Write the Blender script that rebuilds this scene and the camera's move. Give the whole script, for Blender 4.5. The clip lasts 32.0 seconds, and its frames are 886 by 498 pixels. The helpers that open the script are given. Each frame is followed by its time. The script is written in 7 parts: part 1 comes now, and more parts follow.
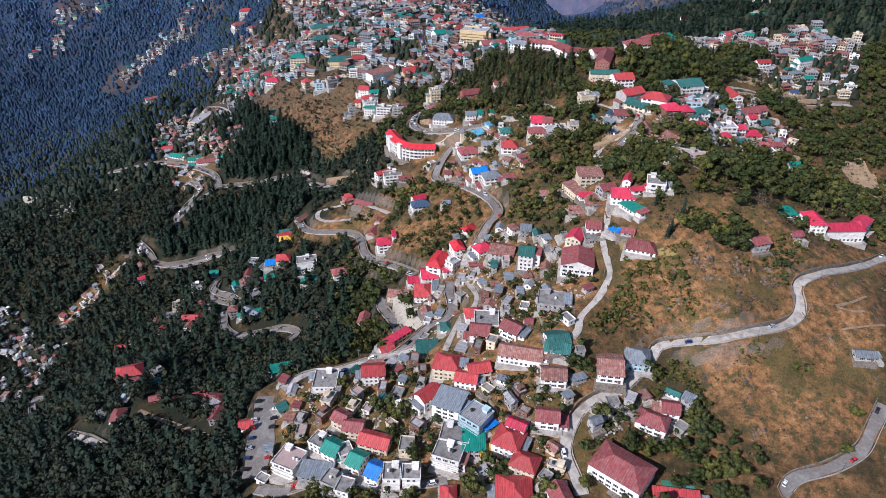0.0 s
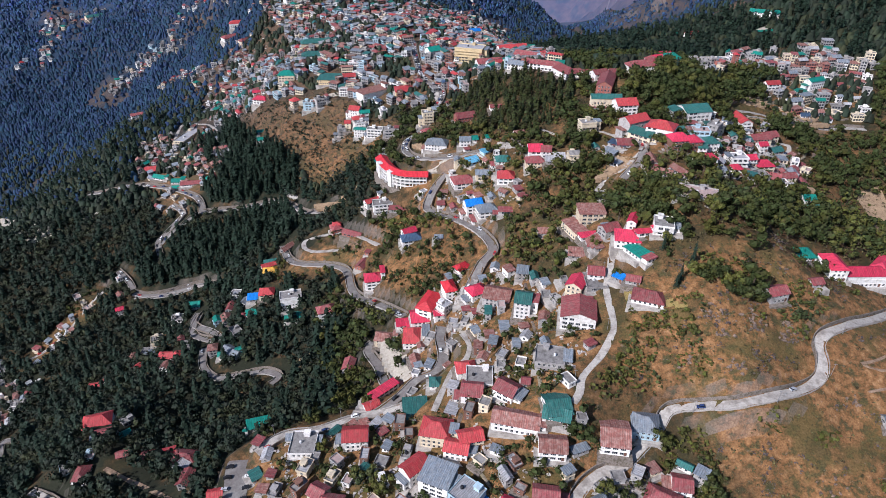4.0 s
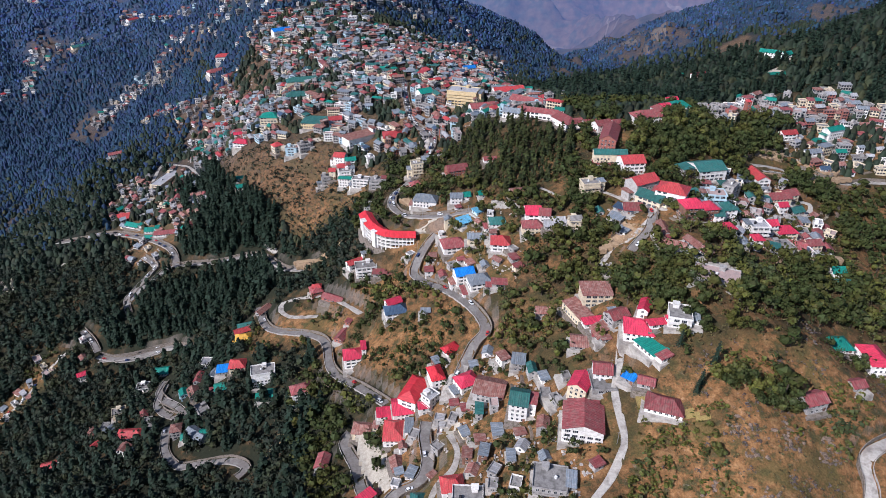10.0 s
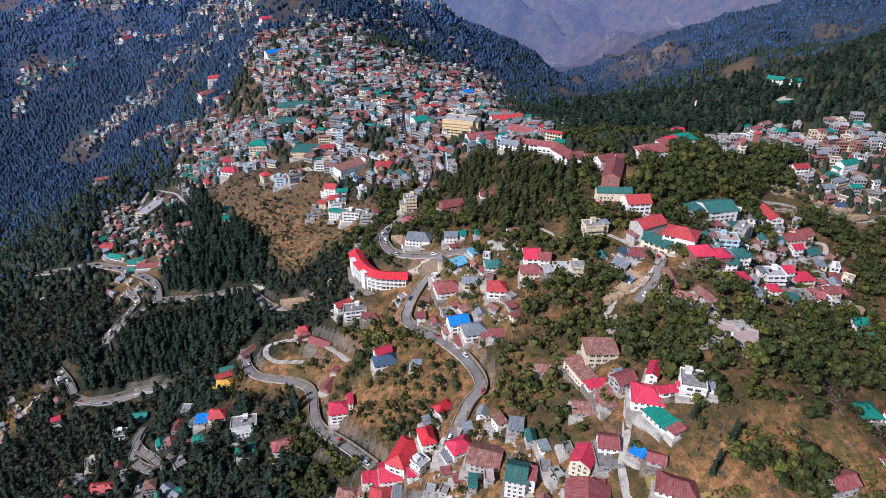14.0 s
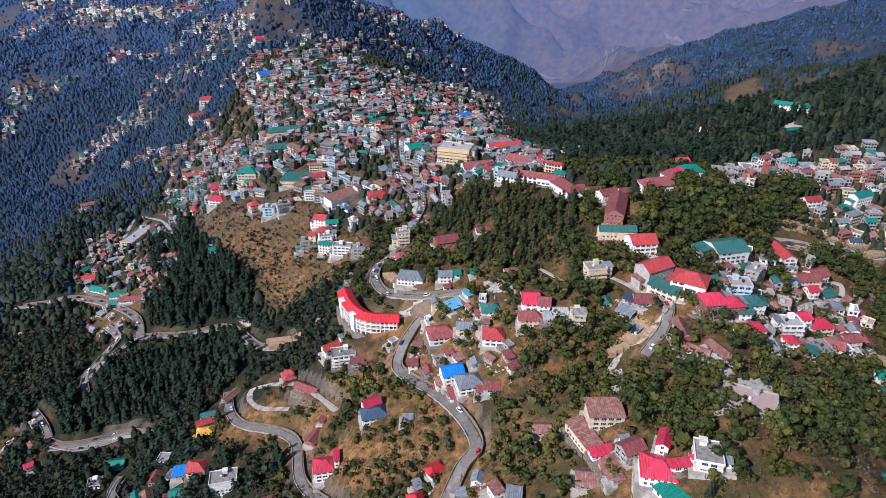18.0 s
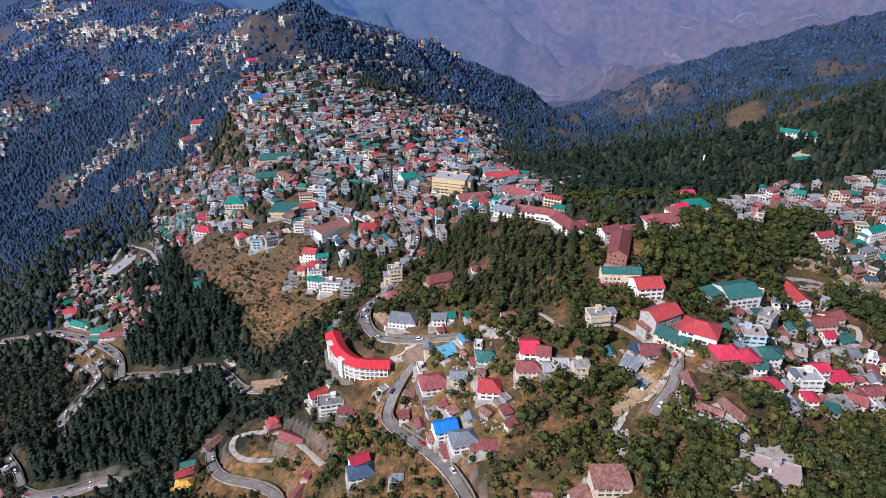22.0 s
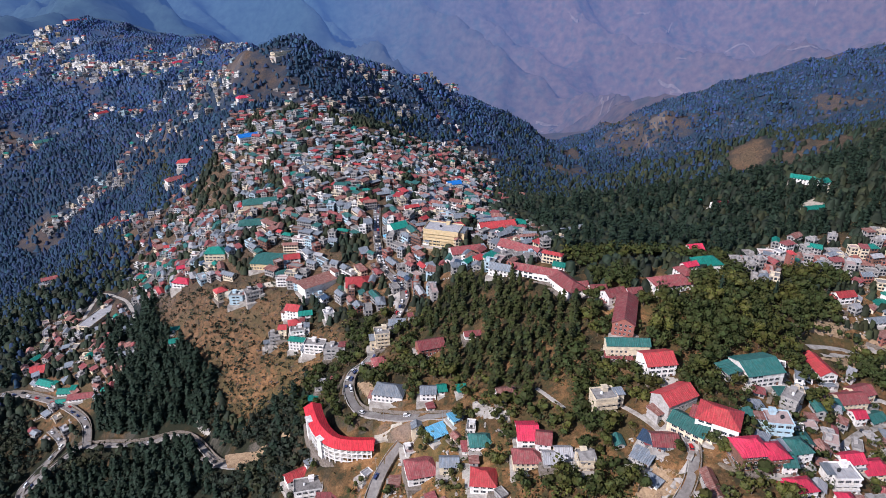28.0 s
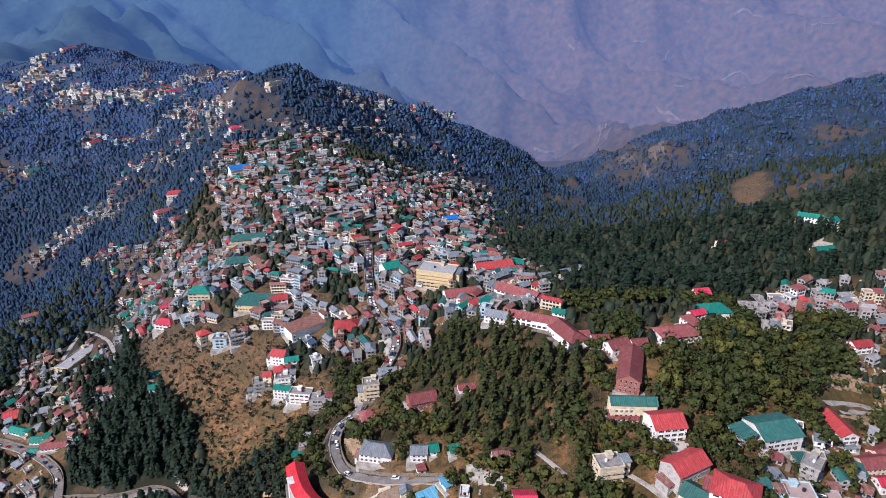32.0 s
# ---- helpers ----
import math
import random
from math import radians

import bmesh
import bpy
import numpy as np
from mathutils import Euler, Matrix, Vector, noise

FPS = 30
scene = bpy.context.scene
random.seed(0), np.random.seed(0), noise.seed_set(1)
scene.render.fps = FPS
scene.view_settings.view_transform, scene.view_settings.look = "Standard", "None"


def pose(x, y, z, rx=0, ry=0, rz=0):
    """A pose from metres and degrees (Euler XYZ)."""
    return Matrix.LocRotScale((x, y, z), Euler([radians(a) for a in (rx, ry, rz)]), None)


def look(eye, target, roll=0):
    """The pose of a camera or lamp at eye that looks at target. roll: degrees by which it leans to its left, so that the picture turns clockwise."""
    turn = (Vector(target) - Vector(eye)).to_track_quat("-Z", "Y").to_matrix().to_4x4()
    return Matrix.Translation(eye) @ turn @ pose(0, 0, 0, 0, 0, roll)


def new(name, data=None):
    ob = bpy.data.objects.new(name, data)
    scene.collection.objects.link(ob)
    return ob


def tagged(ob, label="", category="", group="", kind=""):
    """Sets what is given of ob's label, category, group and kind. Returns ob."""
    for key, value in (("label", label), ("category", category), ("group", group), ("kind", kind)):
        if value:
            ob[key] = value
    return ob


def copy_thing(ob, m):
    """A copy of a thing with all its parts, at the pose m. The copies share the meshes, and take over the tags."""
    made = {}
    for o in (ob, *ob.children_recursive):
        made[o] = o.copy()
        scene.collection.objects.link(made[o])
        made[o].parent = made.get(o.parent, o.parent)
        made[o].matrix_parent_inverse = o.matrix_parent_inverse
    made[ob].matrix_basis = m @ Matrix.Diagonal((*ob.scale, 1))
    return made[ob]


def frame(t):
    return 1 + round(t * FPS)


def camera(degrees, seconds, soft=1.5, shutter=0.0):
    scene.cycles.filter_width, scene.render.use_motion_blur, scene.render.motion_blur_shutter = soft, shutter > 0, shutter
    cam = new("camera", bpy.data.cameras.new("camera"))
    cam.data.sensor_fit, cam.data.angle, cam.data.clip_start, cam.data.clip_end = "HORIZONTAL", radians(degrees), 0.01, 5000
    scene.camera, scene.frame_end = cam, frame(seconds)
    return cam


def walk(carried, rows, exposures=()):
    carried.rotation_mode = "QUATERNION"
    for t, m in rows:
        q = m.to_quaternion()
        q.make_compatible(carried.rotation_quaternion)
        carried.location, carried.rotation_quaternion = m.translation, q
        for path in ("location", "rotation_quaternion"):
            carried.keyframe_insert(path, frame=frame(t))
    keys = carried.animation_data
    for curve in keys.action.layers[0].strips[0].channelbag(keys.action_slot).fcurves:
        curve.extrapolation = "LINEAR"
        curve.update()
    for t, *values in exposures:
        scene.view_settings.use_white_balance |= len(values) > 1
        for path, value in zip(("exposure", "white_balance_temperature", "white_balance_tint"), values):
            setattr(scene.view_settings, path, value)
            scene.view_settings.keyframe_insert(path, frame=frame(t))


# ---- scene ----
cam = camera(70.1, 32.0, soft=0.85)
METRES, EYE, TILT, LEAN, TURN = 260.0, 400.0, -33.0, 0.0, 0.0
ROWS = [
    (0.0, 0.0, 0.0, 0.0, 0.0, 0.0, -0.0),
    (0.5, 0.0023, 0.0133, 0.0109, 0.02, 0.02, 0.05),
    (1.0, 0.0051, 0.0287, 0.0242, 0.01, 0.02, 0.05),
    (1.5, 0.0075, 0.0423, 0.036, -0.01, 0.02, 0.04),
    (2.0, 0.0103, 0.0576, 0.0487, -0.02, 0.06, 0.04),
    (2.5, 0.0127, 0.0713, 0.06, -0.04, 0.09, 0.01),
    (3.0, 0.0159, 0.0873, 0.0729, -0.05, 0.15, 0.02),
    (3.5, 0.0184, 0.101, 0.0844, -0.06, 0.19, -0.0),
    (5.5, 0.0278, 0.1594, 0.1312, -0.13, 0.73, 0.08),
    (6.0, 0.031, 0.1749, 0.1446, -0.15, 0.85, 0.05),
    (6.5, 0.0335, 0.1886, 0.156, -0.16, 0.97, 0.02),
    (7.0, 0.0362, 0.2043, 0.1689, -0.15, 1.1, 0.05),
    (7.5, 0.038, 0.2181, 0.1795, -0.16, 1.24, 0.04),
    (8.0, 0.0409, 0.2329, 0.1925, -0.17, 1.36, 0.05),
    (8.5, 0.0432, 0.246, 0.2038, -0.18, 1.48, 0.02),
    (9.0, 0.0454, 0.2596, 0.2155, -0.18, 1.62, 0.01),
    (9.5, 0.0473, 0.2729, 0.227, -0.17, 1.77, 0.0),
    (10.0, 0.0496, 0.2863, 0.2376, -0.16, 1.94, -0.05),
    (10.5, 0.0518, 0.2989, 0.2488, -0.15, 2.07, -0.02),
    (11.0, 0.0538, 0.3114, 0.26, -0.15, 2.2, -0.03),
    (11.5, 0.056, 0.324, 0.271, -0.14, 2.33, -0.03),
    (12.0, 0.0582, 0.3364, 0.2819, -0.16, 2.46, -0.09),
    (12.5, 0.0602, 0.3486, 0.2923, -0.15, 2.61, -0.06),
    (13.0, 0.0623, 0.3606, 0.3029, -0.16, 2.75, -0.09),
    (13.5, 0.0644, 0.3724, 0.3136, -0.18, 2.88, -0.1),
    (14.0, 0.0666, 0.3845, 0.324, -0.17, 3.01, -0.15),
    (14.5, 0.0687, 0.396, 0.3343, -0.18, 3.13, -0.15),
    (16.5, 0.0767, 0.4425, 0.3737, -0.19, 3.69, -0.11),
    (17.0, 0.0787, 0.4532, 0.3839, -0.19, 3.81, -0.11),
    (17.5, 0.0808, 0.4641, 0.3939, -0.19, 3.93, -0.09),
    (18.0, 0.0826, 0.4748, 0.4034, -0.19, 4.07, -0.09),
    (18.5, 0.0844, 0.4854, 0.4128, -0.2, 4.21, -0.11),
    (19.0, 0.0858, 0.496, 0.4217, -0.22, 4.39, -0.1),
    (19.5, 0.0881, 0.5061, 0.4318, -0.22, 4.53, -0.07),
    (20.0, 0.0898, 0.5164, 0.4409, -0.22, 4.7, -0.03),
    (20.5, 0.0914, 0.5264, 0.4501, -0.23, 4.87, 0.0),
    (21.0, 0.0929, 0.5364, 0.4591, -0.24, 5.02, 0.0),
    (21.5, 0.0948, 0.5463, 0.4683, -0.27, 5.17, -0.05),
    (22.0, 0.0966, 0.5565, 0.4768, -0.27, 5.34, -0.01),
    (22.5, 0.0984, 0.5659, 0.4854, -0.27, 5.48, 0.02),
    (23.0, 0.1003, 0.5764, 0.495, -0.27, 5.66, 0.04),
    (23.5, 0.1018, 0.5857, 0.503, -0.29, 5.83, 0.06),
    (24.0, 0.1036, 0.5962, 0.5125, -0.28, 6.01, 0.11),
    (24.5, 0.1053, 0.6055, 0.5205, -0.3, 6.2, 0.08),
    (25.0, 0.1069, 0.616, 0.5296, -0.3, 6.39, 0.09),
    (25.5, 0.1084, 0.6252, 0.5374, -0.33, 6.58, 0.07),
    (27.5, 0.1162, 0.6644, 0.5725, -0.38, 7.39, 0.07),
    (28.0, 0.1176, 0.675, 0.581, -0.39, 7.68, 0.11),
    (28.5, 0.1192, 0.6843, 0.5885, -0.4, 7.93, 0.13),
    (29.0, 0.1212, 0.6949, 0.5977, -0.42, 8.19, 0.09),
    (29.5, 0.1228, 0.7041, 0.6053, -0.44, 8.45, 0.1),
    (30.0, 0.1242, 0.7144, 0.6136, -0.49, 8.75, 0.07),
    (30.5, 0.1259, 0.7233, 0.6215, -0.49, 8.98, 0.06),
    (31.0, 0.1279, 0.7333, 0.6304, -0.51, 9.26, 0.04),
    (31.5, 0.1295, 0.742, 0.6377, -0.53, 9.52, 0.01),
    (32.0, 0.1311, 0.7518, 0.6457, -0.55, 9.83, 0.01),
]
walk(cam, [(t, pose(0, 0, EYE, TILT, LEAN, TURN) @ pose(METRES * x, METRES * y, METRES * z, 90 + pitch, roll, yaw)) for t, x, y, z, yaw, pitch, roll in ROWS],
     [(0.0, 0.10, 5760, 17), (20.0, 0.10, 5820, 18), (32.0, 0.12, 5960, 20)])

# ---- daylight ----
SUN_FROM = Vector((-0.70, -0.60, 0.74)).normalized()
world = bpy.data.worlds.new("sky")
scene.world = world
world.use_nodes = True
nodes, links = world.node_tree.nodes, world.node_tree.links
sky = nodes.new("ShaderNodeTexSky")
sky.sky_type, sky.sun_disc = "NISHITA", False
sky.sun_elevation = math.asin(SUN_FROM.z)
sky.sun_rotation = math.atan2(SUN_FROM.x, SUN_FROM.y)
sky.altitude, sky.air_density, sky.dust_density = 2000, 1.0, 1.5
links.new(sky.outputs[0], nodes["Background"].inputs[0])
nodes["Background"].inputs[1].default_value = 0.095
sun = new("sun", bpy.data.lights.new("sun", "SUN"))
sun.data.energy, sun.data.angle, sun.data.color = 5.2, radians(0.53), (1.0, 0.95, 0.88)
sun.matrix_world = look(tuple(SUN_FROM * 500), (0, 0, 0))


# ---- materials ----
def material(name, colour, rough=0.8, vary=0.25, size=3.0, bump=0.3, metal=0.0, island=False, random_value=0.0, dirt=None, dirt_size=9.0):
    """A surface with grain at one scale, stains at another, and a colour that differs a little from piece to piece."""
    m = bpy.data.materials.new(name)
    m.use_nodes = True
    n, l = m.node_tree.nodes, m.node_tree.links
    bsdf = n["Principled BSDF"]
    bsdf.inputs["Roughness"].default_value, bsdf.inputs["Metallic"].default_value = rough, metal
    bsdf.inputs["Specular IOR Level"].default_value = 0.25
    geo = n.new("ShaderNodeNewGeometry")
    fine = n.new("ShaderNodeTexNoise")
    fine.inputs["Scale"].default_value, fine.inputs["Detail"].default_value = 1 / size * 2, 5
    l.new(geo.outputs["Position"], fine.inputs["Vector"])
    ramp = n.new("ShaderNodeMapRange")
    ramp.inputs[1].default_value, ramp.inputs[2].default_value = 0.3, 0.7
    ramp.inputs[3].default_value, ramp.inputs[4].default_value = 1 - vary, 1 + vary
    l.new(fine.outputs[0], ramp.inputs[0])
    shade = n.new("ShaderNodeHueSaturation")
    shade.inputs["Color"].default_value = (*colour, 1)
    if dirt:
        mix = n.new("ShaderNodeMix")
        mix.data_type = "RGBA"
        stain = n.new("ShaderNodeTexNoise")
        stain.inputs["Scale"].default_value, stain.inputs["Detail"].default_value = 1 / dirt_size * 2, 6
        l.new(geo.outputs["Position"], stain.inputs["Vector"])
        cut = n.new("ShaderNodeMapRange")
        cut.inputs[1].default_value, cut.inputs[2].default_value = 0.48, 0.66
        l.new(stain.outputs[0], cut.inputs[0])
        l.new(cut.outputs[0], mix.inputs[0])
        mix.inputs[6].default_value, mix.inputs[7].default_value = (*colour, 1), (*dirt, 1)
        l.new(mix.outputs[2], shade.inputs["Color"])
    if random_value:
        rnd = n.new("ShaderNodeObjectInfo") if not island else geo
        spread = n.new("ShaderNodeMapRange")
        spread.inputs[3].default_value, spread.inputs[4].default_value = 1 - random_value, 1 + random_value
        l.new(rnd.outputs["Random Per Island" if island else "Random"], spread.inputs[0])
        times = n.new("ShaderNodeMath")
        times.operation = "MULTIPLY"
        l.new(ramp.outputs[0], times.inputs[0])
        l.new(spread.outputs[0], times.inputs[1])
        l.new(times.outputs[0], shade.inputs["Value"])
        if island:
            turn = n.new("ShaderNodeMapRange")
            turn.inputs[3].default_value, turn.inputs[4].default_value = 0.475, 0.525
            l.new(geo.outputs["Random Per Island"], turn.inputs[0])
            l.new(turn.outputs[0], shade.inputs["Hue"])
    else:
        l.new(ramp.outputs[0], shade.inputs["Value"])
    l.new(shade.outputs[0], bsdf.inputs["Base Color"])
    if bump:
        relief = n.new("ShaderNodeBump")
        relief.inputs["Strength"].default_value, relief.inputs["Distance"].default_value = bump, size * 0.1
        l.new(fine.outputs[0], relief.inputs["Height"])
        l.new(relief.outputs[0], bsdf.inputs["Normal"])
    return m


def sheet_roof(name, colour, rough=0.55, dirt=(0.16, 0.09, 0.06), wear=0.5):
    """Painted corrugated sheet: faded and rusted in streaks and patches."""
    m = material(name, colour, rough, 0.16, 1.2, 0.15, 0.0, False, 0.2, dirt, 3.5)
    cut = [x for x in m.node_tree.nodes if x.type == "MAP_RANGE"]
    for node in cut:
        if abs(node.inputs[1].default_value - 0.48) < 1e-4:
            node.inputs[1].default_value, node.inputs[2].default_value, node.inputs[4].default_value = 0.42, 0.70, wear
    # sheet joints a metre apart, and weathering that runs down the slope
    n, l = m.node_tree.nodes, m.node_tree.links
    co = n.new("ShaderNodeTexCoord")
    wave = n.new("ShaderNodeTexWave")
    wave.inputs["Scale"].default_value, wave.inputs["Distortion"].default_value = 0.31, 0.4
    l.new(co.outputs["Object"], wave.inputs["Vector"])
    streak = n.new("ShaderNodeMapping")
    streak.inputs["Scale"].default_value = (1.3, 0.16, 0.16)
    l.new(co.outputs["Object"], streak.inputs["Vector"])
    run = n.new("ShaderNodeTexNoise")
    run.inputs["Scale"].default_value, run.inputs["Detail"].default_value = 1.4, 6
    l.new(streak.outputs[0], run.inputs["Vector"])
    joint = n.new("ShaderNodeMapRange")
    joint.inputs[1].default_value, joint.inputs[2].default_value, joint.inputs[3].default_value, joint.inputs[4].default_value = 0.0, 0.22, 0.72, 1.0
    l.new(wave.outputs["Fac"], joint.inputs[0])
    worn = n.new("ShaderNodeMapRange")
    worn.inputs[1].default_value, worn.inputs[2].default_value, worn.inputs[3].default_value, worn.inputs[4].default_value = 0.35, 0.68, 0.72, 1.25
    l.new(run.outputs[0], worn.inputs[0])
    both = n.new("ShaderNodeMath")
    both.operation = "MULTIPLY"
    l.new(joint.outputs[0], both.inputs[0])
    l.new(worn.outputs[0], both.inputs[1])
    shade = next(k for k in n if k.type == "HUE_SAT")
    last = shade.inputs["Value"].links[0].from_socket
    all_of = n.new("ShaderNodeMath")
    all_of.operation = "MULTIPLY"
    l.new(last, all_of.inputs[0])
    l.new(both.outputs[0], all_of.inputs[1])
    l.new(all_of.outputs[0], shade.inputs["Value"])
    return m


ROOFS = {
    "R": sheet_roof("bright red sheet roof", (0.58, 0.04, 0.085), 0.5, (0.36, 0.07, 0.08), 0.5),
    "o": sheet_roof("orange red sheet roof", (0.46, 0.055, 0.06), 0.5, (0.33, 0.10, 0.08), 0.6),
    "O": sheet_roof("fresh orange red sheet roof", (0.54, 0.032, 0.045), 0.5, (0.5, 0.07, 0.06), 0.3),
    "r": sheet_roof("faded maroon sheet roof", (0.27, 0.065, 0.068), 0.65, (0.25, 0.14, 0.12), 0.75),
    "b": sheet_roof("rusty iron sheet roof", (0.25, 0.10, 0.08), 0.8, (0.36, 0.24, 0.20), 0.8),
    "G": sheet_roof("teal green sheet roof", (0.012, 0.20, 0.15), 0.5, (0.05, 0.19, 0.15), 0.4),
    "D": sheet_roof("dark green sheet roof", (0.03, 0.13, 0.115), 0.55, (0.10, 0.17, 0.15), 0.5),
    "B": sheet_roof("bright blue sheet roof", (0.02, 0.20, 0.62), 0.5, (0.05, 0.22, 0.5), 0.3),
    "C": sheet_roof("sky blue tarpaulin roof", (0.13, 0.42, 0.62), 0.55, (0.3, 0.45, 0.55), 0.4),
    "S": sheet_roof("slate grey sheet roof", (0.19, 0.22, 0.25), 0.55, (0.30, 0.29, 0.28), 0.6),
    "N": sheet_roof("navy slate roof", (0.05, 0.085, 0.14), 0.5, (0.1, 0.13, 0.17), 0.4),
    "W": sheet_roof("pale grey sheet roof", (0.36, 0.36, 0.37), 0.6, (0.34, 0.30, 0.27), 0.6),
    "Y": sheet_roof("yellow sheet roof", (0.62, 0.34, 0.05), 0.6, (0.5, 0.3, 0.1), 0.4),
    "f": material("bare concrete roof", (0.25, 0.235, 0.22), 0.9, 0.2, 1.0, 0.3, 0, False, 0.18, (0.15, 0.14, 0.13), 4),
    "p": material("pinkish concrete roof", (0.40, 0.29, 0.26), 0.9, 0.2, 1.0, 0.3, 0, False, 0.1, (0.33, 0.26, 0.24), 4),
}
WALLS = {
    "W": material("white limewashed wall", (0.78, 0.75, 0.71), 0.85, 0.1, 1.5, 0.2, 0, False, 0.12, (0.60, 0.56, 0.50), 4),
    "k": material("cream painted wall", (0.66, 0.56, 0.40), 0.85, 0.1, 1.5, 0.2, 0, False, 0.12, (0.48, 0.40, 0.30), 4),
    "g": material("grey cement wall", (0.36, 0.34, 0.32), 0.9, 0.16, 1.5, 0.3, 0, False, 0.2, (0.24, 0.22, 0.2), 4),
    "y": material("yellow painted wall", (0.62, 0.49, 0.29), 0.85, 0.1, 1.5, 0.2, 0, False, 0.06, (0.5, 0.38, 0.2), 4),
    "e": material("red brick wall", (0.33, 0.12, 0.09), 0.9, 0.2, 1.0, 0.3, 0, False, 0.15, (0.25, 0.12, 0.1), 4),
    "c": material("pale blue painted wall", (0.42, 0.56, 0.62), 0.85, 0.1, 1.5, 0.2, 0, False, 0.15, (0.36, 0.42, 0.43), 4),
    "t": material("brown timber wall", (0.20, 0.10, 0.07), 0.85, 0.2, 1.5, 0.2, 0, False, 0.15, (0.13, 0.08, 0.06), 4),
}
GLASS = material("dark window glass", (0.03, 0.035, 0.045), 0.15, 0.1, 2, 0)
FRAME = material("white window frame", (0.6, 0.58, 0.54), 0.7, 0.1, 2, 0)
ASPHALT = material("worn asphalt", (0.185, 0.165, 0.15), 0.9, 0.18, 2.5, 0.2, 0, False, 0, (0.25, 0.235, 0.215), 14)
CONCRETE = material("pale concrete lane", (0.42, 0.385, 0.34), 0.9, 0.18, 2.0, 0.3, 0, False, 0, (0.25, 0.22, 0.19), 10)
TRAIL = material("trodden dusty earth", (0.30, 0.21, 0.14), 0.95, 0.25, 1.5, 0.3, 0, False, 0, (0.20, 0.13, 0.08), 5)
KERB = material("whitewashed parapet stone", (0.40, 0.37, 0.34), 0.9, 0.2, 1.0, 0.3, 0, False, 0, (0.3, 0.27, 0.24), 3)
RUBBLE = material("broken masonry", (0.38, 0.34, 0.31), 0.95, 0.3, 1.0, 0.4, 0, True, 0.4)
BANK = material("rough stone bank", (0.22, 0.185, 0.155), 0.95, 0.35, 0.8, 0.5, 0, False, 0, (0.12, 0.1, 0.07), 3)
BARK = material("bark", (0.10, 0.075, 0.055), 0.95, 0.3, 0.6, 0.5)
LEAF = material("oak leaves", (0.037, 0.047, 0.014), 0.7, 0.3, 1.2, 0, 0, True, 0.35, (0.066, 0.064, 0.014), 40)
# olive scrub oaks, with some sunlit brightness worked into the leaf colour
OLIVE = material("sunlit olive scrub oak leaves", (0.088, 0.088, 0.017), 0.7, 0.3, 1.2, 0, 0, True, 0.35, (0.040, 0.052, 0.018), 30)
# darker copy of the oak leaves, valley shade put into the colour
SHADE_OAK = material("oak leaves with shade painted in", (0.018, 0.027, 0.016), 0.75, 0.3, 1.2, 0, 0, True, 0.4, (0.036, 0.040, 0.016), 40)
# distance haze is painted into these three blue leaf colours
HAZE_PINE = material("pine needles tinted for haze", (0.020, 0.043, 0.078), 0.95, 0.25, 60, 0, 0, True, 0.10)
HAZE_OAK = material("oak leaves tinted for haze", (0.023, 0.048, 0.088), 0.95, 0.3, 60, 0, 0, True, 0.10)
FAR_HAZE_OAK = material("oak leaves tinted for thicker haze", (0.036, 0.074, 0.165), 0.95, 0.25, 80, 0, 0, True, 0.08, (0.054, 0.076, 0.122), 120)
CEDAR_OLIVE = material("olive cedar needles", (0.037, 0.042, 0.011), 0.75, 0.3, 1.5, 0, 0, True, 0.4, (0.020, 0.030, 0.011), 14)
LEAF.node_tree.nodes["Principled BSDF"].inputs["Specular IOR Level"].default_value = 0.15
NEEDLE = material("cedar needles", (0.013, 0.026, 0.014), 0.75, 0.3, 1.5, 0, 0, True, 0.4)
THORN = material("bare grey thorn bush", (0.105, 0.085, 0.078), 0.95, 0.3, 1.0, 0, 0, True, 0.4)
SHRUB = material("dry shrub leaves", (0.095, 0.078, 0.034), 0.85, 0.35, 1.0, 0, 0, True, 0.5)


